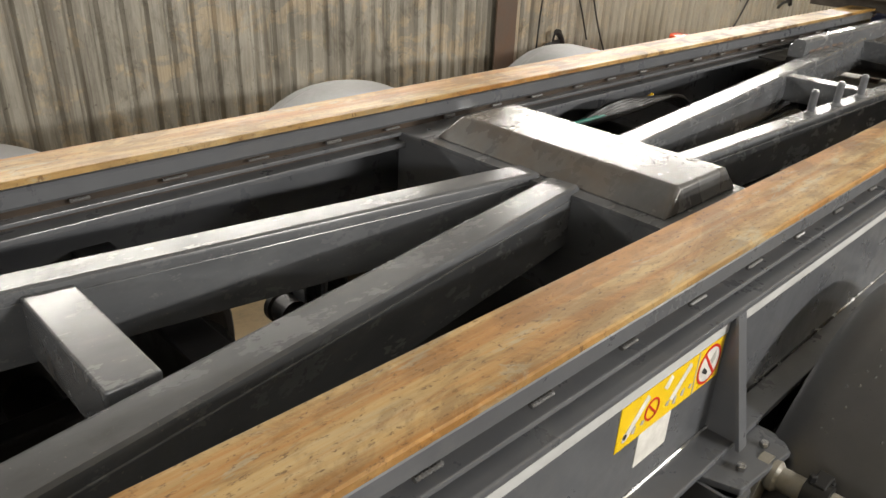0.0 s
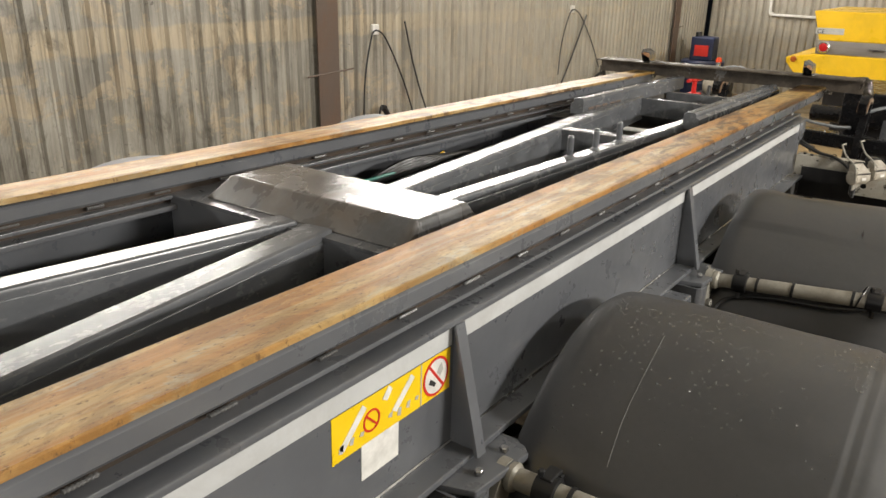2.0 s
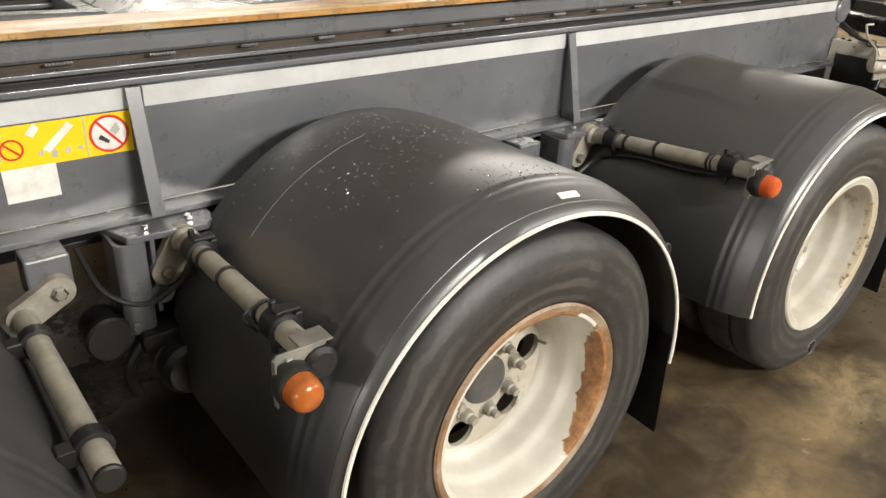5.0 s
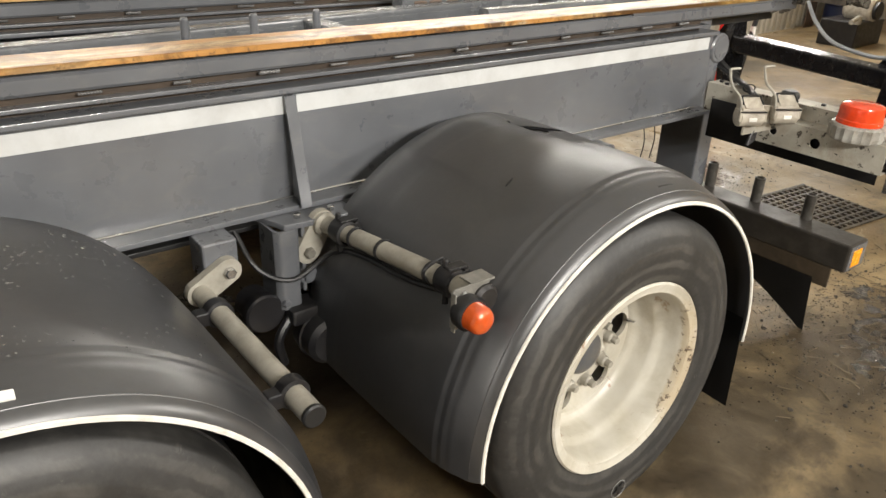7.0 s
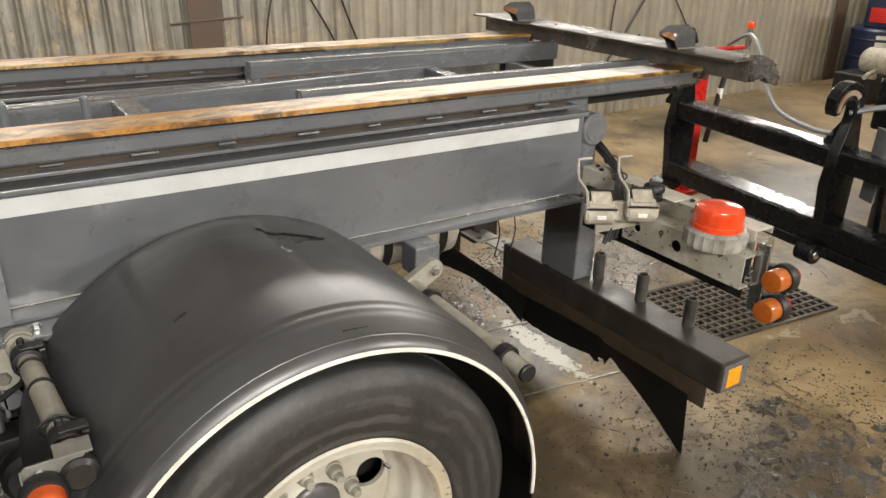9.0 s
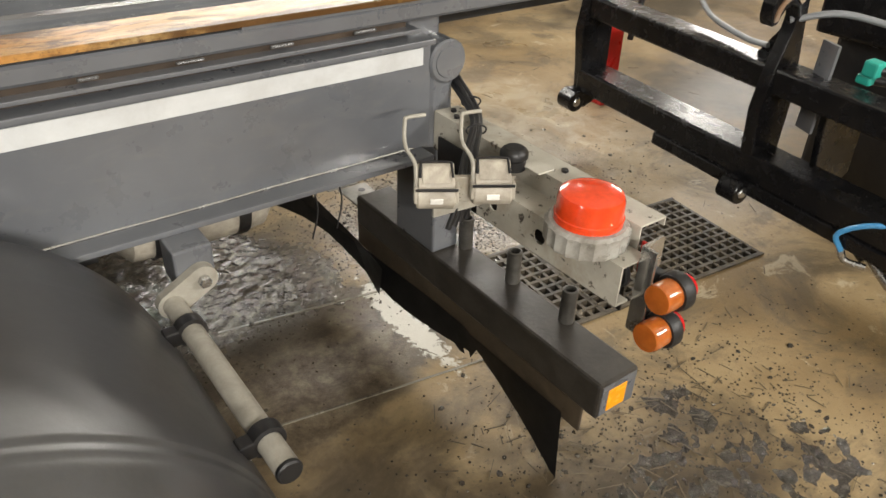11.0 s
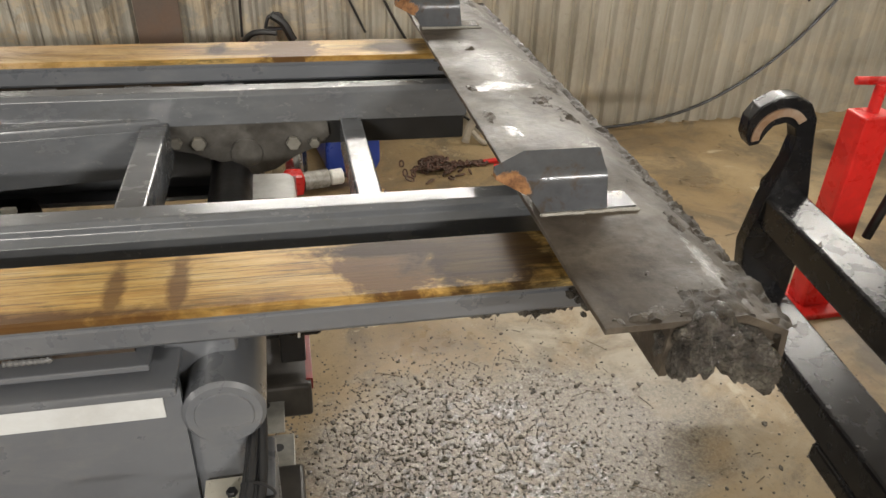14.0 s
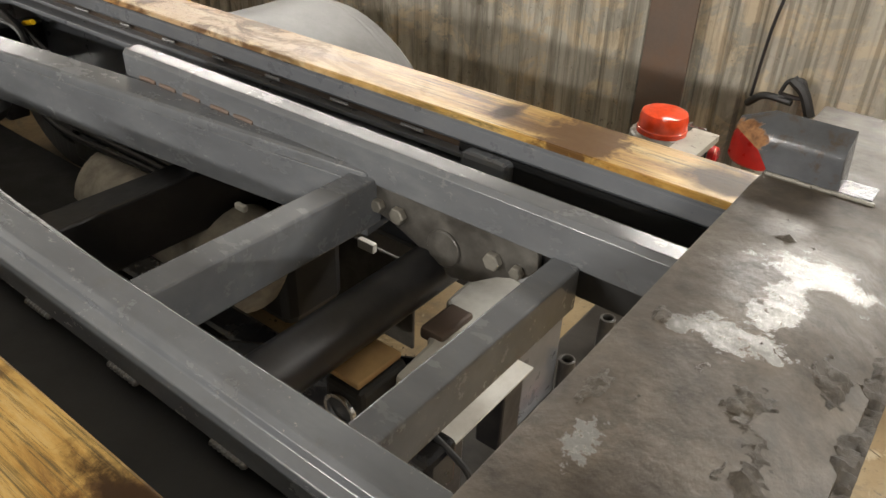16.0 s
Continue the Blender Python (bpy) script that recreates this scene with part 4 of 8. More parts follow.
def braces():
    # pair of diagonals running together towards the saddle, and apart again behind it
    near_f, far_f = [(-1.3, 0.455), (1.24, 0.868)], [(-1.3, 1.335), (1.24, 0.965)]
    near_b, far_b = [(1.5, 0.795), (3.95, 0.70)], [(1.5, 0.94), (3.95, 1.205)]
    for (p, q), w in ((near_f, 0.082), (far_f, 0.075), (near_b, 0.066), (far_b, 0.08)):
        brace = part("diagonal_brace", beam_between(p, q, w + 0.004, 0.885, 0.9895, 0.0015), M_STEEL, trailer, "grey box brace with a bright worn top")
        part("brace_cap", beam_between(p, q, w - 0.002, 0.97, 1.01, 0.01), M_STEEL, brace)
    part("front_cross_brace", box(0.215, 0.29, 0.775, 1.08, 0.9, 1.0, 0.004), M_STEEL, trailer)
    # cross box and saddle
    part("cross_box", box(1.2, 1.53, 0.52, 1.37, 0.76, 0.997, 0.006), M_GREY, trailer)
    pts = [(1.2, 0.99), (1.55, 0.99), (1.55, 1.0), (1.2, 1.0)]
    part("saddle_base", prism(pts, "y", 0.6, 1.285), M_STEEL, trailer)
    bm = B()
    lo = [bm.verts.new(v) for v in ((1.235, 0.62, 1.0), (1.53, 0.62, 1.0), (1.53, 1.27, 1.0), (1.235, 1.27, 1.0))]
    hi = [bm.verts.new(v) for v in ((1.30, 0.637, 1.052), (1.497, 0.637, 1.052), (1.497, 1.243, 1.052), (1.30, 1.243, 1.052))]
    bm.faces.new(hi)
    bm.faces.new(lo[::-1])
    for i in range(4):
        bm.faces.new((lo[i], lo[(i + 1) % 4], hi[(i + 1) % 4], hi[i]))
    bmesh.ops.bevel(bm, geom=list(bm.edges), offset=0.007, segments=3, affect="EDGES", profile=0.5)
    part("saddle", bm, M_SADDLE, trailer, "bent steel saddle plate with rusty rubbed edge")
    # guide pins
    for x, y in ((2.285, 0.765), (2.468, 0.758), (2.652, 0.751)):
        pin = part("guide_pin", lathe([(0, 1.005), (0.011, 1.005), (0.011, 1.075), (0.008, 1.082), (0, 1.082)], (x, y, 0), "z", 14), M_GREY, trailer)
        part("weld_ring", lathe([(0.011, 1.018), (0.02, 1.0095), (0.011, 1.0085)], (x, y, 0), "z", 14), M_GREY, pin)
    # crossbars between the diagonals and the inner rails
    part("crossbar", box(2.76, 2.83, 0.76, 1.075, 0.92, 1.006, 0.004), M_STEEL, trailer)
    part("crossbar", box(3.915, 3.967, 0.715, 1.19, 0.91, 1.0, 0.004), M_STEEL, trailer)
    part("crossbar", box(4.318, 4.364, 0.7, 1.175, 0.92, 0.995, 0.004), M_STEEL, trailer)
    prof = [(0, 1.014), (0, 1.052), (0.008, 1.062), (0.044, 1.062), (0.052, 1.055), (0.052, 1.044), (0.066, 1.036), (0.066, 0.99), (0, 0.99)]
    near = prism([(0.702 - u, z) for u, z in prof], "x", 3.2, 4.598, 0.0015)
    far = prism([(1.172 + u, z) for u, z in prof], "x", 3.235, 4.598, 0.0015)
    part("inner_rail", near, M_STEEL, trailer, "grey inner rail with a bright top")
    part("inner_rail", far, M_STEEL, trailer, "grey inner rail with a bright top")
    # webs and channel plates, coloured black for the shade between the rails
    part("inner_web", box(3.22, 4.02, 0.64, 0.7, 0.7, 0.9295, 0.003), M_RUBBER_SHADE, trailer, "deep web under the inner rail, coloured black for its shade")
    part("inner_web", box(3.22, 4.597, 0.655, 0.7, 0.93, 0.9895, 0.003), M_RUBBER_SHADE, trailer, "web under the inner rail, coloured black for its shade")
    both("channel_plate", box(3.2, 4.597, 0.524, 0.654, 0.965, 0.973), M_RUBBER_SHADE, trailer, "plate closing the rail channel, coloured black for its shade")
    both("channel_web", box(4.0, 4.597, 0.505, 0.5225, 0.965, 1.013), M_RUBBER_SHADE, trailer, "web under the slide rail, coloured black for its shade")
    part("inner_web", box(3.22, 4.597, 1.19, 1.235, 0.93, 0.9895, 0.003), M_RUBBER_SHADE, trailer, "web under the inner rail, coloured black for its shade")
    for i in range(6):
        x = 3.3 + 0.19 * i
        ob = new("weld_bead", bpy.data.meshes["weld_bead"])
        ob.parent = trailer
        ob.matrix_basis = pose(x, 0.636, 0.9885)
    for x in (3.29, 3.36, 3.44, 3.53, 3.6):
        part("rusty_weld", tube([(x, 1.174 , 1.012), (x + 0.03, 1.173, 1.0135), (x + 0.055, 1.174, 1.012)], 0.0055, 8), M_POST, trailer, "rusty weld along the rail")
    # bolted side plates under the inner rails
    for y0, y1, s in ((1.176, 1.189, -1), (0.703, 0.716, 1)):
        outline = [(x - 0.014, z - 0.02) for x, z in ((3.955, 1.015), (4.305, 1.015), (4.31, 0.975), (4.285, 0.95), (4.235, 0.93), (4.19, 0.9), (4.15, 0.89), (4.12, 0.892), (4.085, 0.918), (4.02, 0.945), (3.96, 0.96))]
        plate = part("bolted_plate", prism(outline, "y", y0, y1, 0.003), M_SPLASH, trailer, "dark grey bolted hinge plate")
        face = y0 if s < 0 else y1
        for x, z, r in ((3.976, 0.954, 0.013), (4.021, 0.951, 0.016), (4.217, 0.944, 0.016), (4.262, 0.942, 0.012)):
            part("hex_bolt", lathe(disc_prof(r, min(face, face + s * 0.014), max(face, face + s * 0.014), 0.002), (x, 0, z), "y", 6), M_BOLT, plate)
        part("hub_boss", lathe(disc_prof(0.034, min(face, face + s * 0.006), max(face, face + s * 0.006), 0.002), (4.117, 0, 0.923), "y", 24), M_SPLASH, plate)


braces()


def end_plate():
    """Folded cross plate over the rail ends, with two hooks and caked mud."""
    bm = B()
    prof = [(4.6, 1.05), (4.6, 1.119), (4.524, 1.119), (4.524, 1.125), (4.527, 1.127), (4.69, 1.127), (4.752, 1.098), (4.756, 1.06), (4.748, 1.06), (4.744, 1.093), (4.688, 1.117), (4.61, 1.117), (4.61, 1.05)]
    n = 60
    rows = []
    for i in range(n + 1):
        y = 0.228 + 1.482 * i / n
        row = []
        for j, (x, z) in enumerate(prof):
            k = noise.noise(Vector((x * 9, y * 14, z * 9)))
            row.append(bm.verts.new((x + (0.006 * k if j in (7, 8) else 0.0), y, z + 0.002 * k + (0.012 * k if j in (7, 8) else 0))))
        rows.append(row)
    k = len(prof)
    for a, b in zip(rows, rows[1:]):
        for j in range(k):
            bm.faces.new((a[j], a[(j + 1) % k], b[(j + 1) % k], b[j]))
    bm.faces.new(rows[0])
    bm.faces.new(rows[-1][::-1])
    add_box(bm, 4.612, 4.742, 0.236, 0.246, 1.06, 1.112)
    plate = part("end_plate", bm, M_MUDDYSTEEL, trailer, "wide muddy steel cross plate")
    # hooks: a folded sheet standing on the plate, its upper edge drawn out to a nose
    for y0 in (0.476, 1.372):
        bm = B()
        fold = [(0.0, 0.0), (0.001, 0.04), (0.003, 0.053), (0.009, 0.06), (0.017, 0.063), (0.04, 0.078), (0.045, 0.075), (0.045, 0.0)]
        k = len(fold)
        rows = []
        for x, low in ((4.47, 2), (4.512, 1), (4.533, 0), (4.6, 0), (4.62, 0), (4.626, 3), (4.668, 3)):
            row = []
            for u, v in fold:
                if low == 2:
                    v, u = 0.048 + 0.35 * max(0, v - 0.04), 0.018 + 0.35 * u
                elif low == 1:
                    v = max(v, 0.03)
                elif low == 3:
                    v = min(v, 0.006)
                row.append(bm.verts.new((x, y0 + u, 1.127 + v)))
            rows.append(row)
        for a, b in zip(rows, rows[1:]):
            for q in range(k - 1):
                bm.faces.new((a[q], a[q + 1], b[q + 1], b[q]))
        bm.faces.new(rows[0])
        bm.faces.new(rows[-1][::-1])
        part("hook", bm, M_HOOK, plate, "folded steel hook with a blunt nose")
        rr = random.Random(3)
        bm = B()
        for q in range(16):
            add_lathe(bm, [(0, -0.007), (0.0032, -0.004), (0.0035, 0.004), (0, 0.007)], (4.535 + 0.0088 * q, y0 - 0.002 + rr.uniform(-0.001, 0.001), 1.129), "x", 6)
        part("weld_seam", bm, M_BOLT, plate)
    # caked mud
    bm = B()

    def clod(c, r, s=1.0):
        b2 = B()
        bmesh.ops.create_icosphere(b2, subdivisions=1, radius=r)
        for v in b2.verts:
            d = 1 + 0.5 * noise.noise(v.co * (2.2 / r) + Vector(c) * 9)
            v.co = Vector((v.co.x * d, v.co.y * d * s, v.co.z * d * 0.8)) + Vector(c)
        vm = {}
        for v in b2.verts:
            vm[v] = bm.verts.new(v.co)
        for f in b2.faces:
            bm.faces.new([vm[v] for v in f.verts])
        b2.free()
    bmesh.ops.create_cube(bm, size=2.0)
    bmesh.ops.subdivide_edges(bm, edges=bm.edges, cuts=78, use_grid_fill=True)
    for v in bm.verts:
        d = v.co.normalized()
        q = Vector([math.copysign(abs(c) ** 0.9, c) for c in v.co]) * 0.55 + d * 0.42
        p = Vector((4.665 + q.x * (0.066 + 0.02 * noise.noise(Vector((d.y * 2, d.z * 2, 1)))), 0.234 + q.y * 0.031, 1.083 + q.z * 0.03 - 0.012 * q.x))
        out = Vector((d.x * 0.6, d.y, d.z)).normalized()
        h = 0.022 * noise.noise(p * 19) + 0.012 * noise.noise(p * 60 + Vector((5, 1, 2))) + 0.006 * noise.noise(p * 130) + 0.0035 * noise.noise(p * 260)
        v.co = p + out * h
    part("caked_mud", bm, M_MUD, plate, "dark caked mud lump on the plate end")
    # crust on the plate, thickest along its rear lip, at the ends and in two heaps
    bm = B()
    step = 0.0045
    nx, ny = 53, 328

    def crust(x, y):
        k = 0.5 * noise.noise(Vector((x * 38, y * 30, 2))) + 0.35 * noise.noise(Vector((x * 90, y * 85, 5))) + 0.3 * noise.noise(Vector((x * 190, y * 180, 9)))
        lip = max(0.0, 1 - (4.752 - x) / 0.02) * 0.5
        heap = 0.0
        for cx, cy, rx, ry in ((4.672, 0.895, 0.035, 0.055), (4.695, 0.81, 0.03, 0.05), (4.552, 0.965, 0.014, 0.03), (4.55, 0.83, 0.02, 0.05), (4.608, 1.21, 0.018, 0.016), (4.72, 0.29, 0.03, 0.07), (4.66, 0.25, 0.085, 0.055), (4.57, 0.24, 0.04, 0.03), (4.715, 0.45, 0.018, 0.06), (4.7, 1.62, 0.04, 0.07), (4.72, 1.0, 0.025, 0.06)):
            heap = max(heap, 1 - math.hypot((x - cx) / rx, (y - cy) / ry))
        return lip + 0.75 * heap + 0.85 * k - 0.3
    grid = []
    for a in range(nx + 1):
        row = []
        for b in range(ny + 1):
            x, y = 4.528 + step * a, 0.232 + step * b
            h = crust(x, y)
            slope = 0.0 if x < 4.69 else (x - 4.69) * 0.47
            row.append((Vector((x, y, 1.1255 - slope + 0.016 * max(-0.1, min(h, 1.0)) + 0.0025 * max(0, h) * noise.noise(Vector((x * 300, y * 300, 0))))), h))
        grid.append(row)
    vs = {}
    for a in range(nx):
        for b in range(ny):
            q4 = ((a, b), (a + 1, b), (a + 1, b + 1), (a, b + 1))
            if max(grid[p][q][1] for p, q in q4) > 0.02:
                for p in q4:
                    if p not in vs:
                        vs[p] = bm.verts.new(grid[p[0]][p[1]][0])
                bm.faces.new([vs[p] for p in q4])
    tagged(part("caked_mud", bm, M_CRUST, plate, "thin rough crust of dried mud"), kind="stuff")
    # ragged ridge of mud hanging on the rear lip
    bm = B()
    rows = []
    n = 420
    for i in range(n + 1):
        y = 0.23 + 1.49 * i / n
        g = 0.55 + 0.7 * noise.noise(Vector((0, y * 11, 3))) + 0.25 * noise.noise(Vector((0, y * 43, 1))) + 0.3 * noise.noise(Vector((0, y * 170, 7)))
        if y < 0.34:
            g += 0.6 * (0.34 - y) / 0.17
        g = max(0.12, g)
        ring = []
        for q in range(9):
            a = radians(-110 + 260 * q / 8)
            r = 0.009 * g * (1 + 0.35 * noise.noise(Vector((q * 1.7, y * 60, 4))))
            ring.append(bm.verts.new((4.748 + 0.9 * r * math.cos(a), y, 1.084 - 0.006 * g + 1.7 * r * math.sin(a))))
        rows.append(ring)
    for a, b in zip(rows, rows[1:]):
        for q in range(8):
            bm.faces.new((a[q], a[q + 1], b[q + 1], b[q]))
    tagged(part("caked_mud", bm, M_CRUST, plate, "ragged mud ridge on the rear lip"), kind="stuff")
    # clods stuck on the rail ends under the plate
    bm = B()
    for i in range(300):
        y = random.choice((random.gauss(0.42, 0.025), random.gauss(0.47, 0.035), random.gauss(1.43, 0.035)))
        clod((4.585 + random.uniform(-0.035, 0.04), y, random.uniform(1.036, 1.06)), random.uniform(0.003, 0.008))
    rows = []
    for i in range(150):
        x = 4.36 + 0.21 * i / 149
        grow = max(0.0, (x - 4.36) / 0.21) ** 0.6
        g = grow * max(0.08, 0.6 + 0.7 * noise.noise(Vector((x * 26, 0, 3))) + 0.5 * noise.noise(Vector((x * 75, 0, 1))) + 0.4 * noise.noise(Vector((x * 190, 0, 7))))
        ring = []
        for q in range(9):
            a = 2 * math.pi * q / 9
            r = 0.012 * g * (1 + 0.5 * noise.noise(Vector((q * 1.7, x * 120, 4))))
            ring.append(bm.verts.new((x, 0.421 + r * math.cos(a), 1.019 - 0.006 * g + 1.5 * r * math.sin(a))))
        rows.append(ring)
    for a, b in zip(rows, rows[1:]):
        for q in range(9):
            bm.faces.new((a[q], a[(q + 1) % 9], b[(q + 1) % 9], b[q]))
    tagged(part("caked_mud", bm, M_MUD, plate, "wet mud clods under the plate"), kind="stuff")


end_plate()


# ---- wheels ----
M_HUB = plain("dark_grey_hub_paint", (0.07, 0.073, 0.08), 0.4, 0.1, (0.14, 0.12, 0.09), 0.7, 20, 0.2, 0.2)


def wheel(x, far=False, rusty=False):
    z0, y0 = 0.39, -0.335
    seg = 120

    tyre = [(0.236, 0.03), (0.246, 0.016), (0.256, 0.011), (0.266, 0.006), (0.272, 0.0052), (0.285, 0.0025), (0.302, 0.0), (0.32, 0.0), (0.331, 0.001), (0.337, 0.0006), (0.343, 0.0036), (0.349, 0.0042), (0.355, 0.0076), (0.361, 0.0088), (0.367, 0.0132), (0.373, 0.0158), (0.38, 0.0215)]
    tyre += [(0.386, 0.0262), (0.391, 0.032), (0.3935, 0.045), (0.395, 0.085), (0.386, 0.087), (0.386, 0.096), (0.395, 0.098), (0.395, 0.185), (0.386, 0.205), (0.366, 0.222), (0.32, 0.232), (0.262, 0.22), (0.24, 0.2)]
    edge = [(0.243, 0.008), (0.2475, 0.013), (0.2455, 0.021), (0.236, 0.023), (0.2315, 0.017), (0.2295, 0.0125), (0.243, 0.008)]
    barrel = [(0.2305, 0.0125), (0.222, 0.014), (0.2175, 0.02), (0.2155, 0.05), (0.213, 0.075), (0.21, 0.088), (0.203, 0.095), (0.2, 0.108), (0.198, 0.132), (0.195, 0.142), (0.191, 0.15), (0.184, 0.156), (0.181, 0.16), (0.178, 0.166)]
    bm = B()
    # wheel disc with six hand holes
    edges = []

    def loop(r, cx, cz, k):
        vs = [bm.verts.new((x + cx + r * math.cos(2 * math.pi * i / k), y0 + 0.166, z0 + cz + r * math.sin(2 * math.pi * i / k))) for i in range(k)]
        return [bm.edges.new((vs[i], vs[(i + 1) % k])) for i in range(k)]
    edges += loop(0.18, 0, 0, 64)
    for i in range(6):
        a = radians(10 + 60 * i)
        edges += loop(0.036, 0.137 * math.cos(a), 0.137 * math.sin(a), 24)
    edges += loop(0.058, 0, 0, 32)
    bmesh.ops.triangle_fill(bm, edges=edges, use_beauty=True, normal=(0, -1, 0))
    ext = bmesh.ops.extrude_face_region(bm, geom=list(bm.faces))
    bmesh.ops.translate(bm, vec=(0, 0.012, 0), verts=[v for v in ext["geom"] if isinstance(v, bmesh.types.BMVert)])
    for v in bm.verts:
        d = math.hypot(v.co.x - x, v.co.z - z0)
        v.co.y -= 0.012 * max(0.0, min(1.0, (0.118 - d) / 0.04))
    kids = []
    kids.append(("rim_barrel", lathe([(r, y0 + w) for r, w in barrel], (x, 0, z0), "y", 96), M_RIMFLAKE if rusty else M_RIM, "flaking rusty white rim" if rusty else "dirty white rim"))
    kids.append(("rim_edge", lathe([(r, y0 + w) for r, w in edge], (x, 0, z0), "y", 72), M_RIMRUST if rusty else M_RIM, "rusty rim edge" if rusty else ""))
    kids.append(("tyre", lathe([(r, y0 + w) for r, w in tyre], (0, 0, 0), "y", seg), M_TYRE, "worn dusty black truck tyre"))
    inner = [(0.22, 0.262), (0.262, 0.25), (0.32, 0.24), (0.366, 0.25), (0.39, 0.275), (0.393, 0.44), (0.366, 0.465), (0.26, 0.46), (0.24, 0.44)]
    kids.append(("inner_tyre", lathe([(r, y0 + w) for r, w in inner], (x, 0, z0), "y", 48), M_TYRE, ""))
    kids.append(("inner_drum", lathe([(0, y0 + 0.25), (0.2, y0 + 0.25), (0.2, y0 + 0.5), (0, y0 + 0.5)], (x, 0, z0), "y", 32), M_DARK, ""))
    kids.append(("inner_rim", lathe([(0.178, y0 + 0.178), (0.2, y0 + 0.2), (0.21, y0 + 0.245)], (x, 0, z0), "y", 48), M_RIM, ""))
    hub = [(0, 0.138), (0.036, 0.139), (0.05, 0.143), (0.056, 0.149), (0.058, 0.154), (0.062, 0.156), (0.064, 0.167), (0, 0.174)]
    kids.append(("hub", lathe([(r, y0 + w) for r, w in hub], (x, 0, z0), "y", 32), M_HUB, "dark grey hub cap"))
    for i in range(8):
        a = radians(12 + 45 * i)
        c = (x + 0.086 * math.cos(a), 0, z0 + 0.086 * math.sin(a))
        kids.append(("wheel_nut", lathe([(0, y0 + 0.122), (0.0085, y0 + 0.122), (0.01, y0 + 0.126), (0.01, y0 + 0.136), (0.0135, y0 + 0.138), (0.0155, y0 + 0.142), (0.0155, y0 + 0.156), (0.02, y0 + 0.157), (0.02, y0 + 0.162), (0, y0 + 0.162)], c, "y", 12), M_PIPE, ""))
    kids.append(("valve_stem", tube([(x + 0.17, y0 + 0.165, z0 + 0.03), (x + 0.174, y0 + 0.145, z0 + 0.031)], 0.004, 8), M_CHROME, ""))
    # raised round mark on the lower sidewall
    a = radians(-88)
    c = (x + 0.322 * math.cos(a), z0 + 0.322 * math.sin(a))
    kids.append(("sidewall_mark", lathe([(0.024, y0 - 0.002), (0.025, y0 - 0.003), (0.026, y0 - 0.002)], (c[0], 0, c[1]), "y", 24), M_FENDERGREY, ""))
    star = B()
    add_prism(star, [(c[0] + (0.02 if k % 2 else 0.008) * math.sin(math.pi * k / 5), c[1] + (0.02 if k % 2 else 0.008) * math.cos(math.pi * k / 5)) for k in range(10)], "y", y0 - 0.004, y0 - 0.001)
    kids.append(("sidewall_mark", star, M_RUBBER_SHADE, ""))
    w = part("wheel", flipped(bm) if far else bm, M_RIM, trailer, "white steel truck wheel with rust, twin tyres")
    for name, b2, m2, lab in kids:
        kid = part(name, flipped(b2) if far else b2, m2, w, lab)
        if name == "tyre":
            kid.location = (x, 0, z0)


for i, ax in enumerate(AXLES):
    wheel(ax, rusty=(i == 1))
    wheel(ax, far=True)


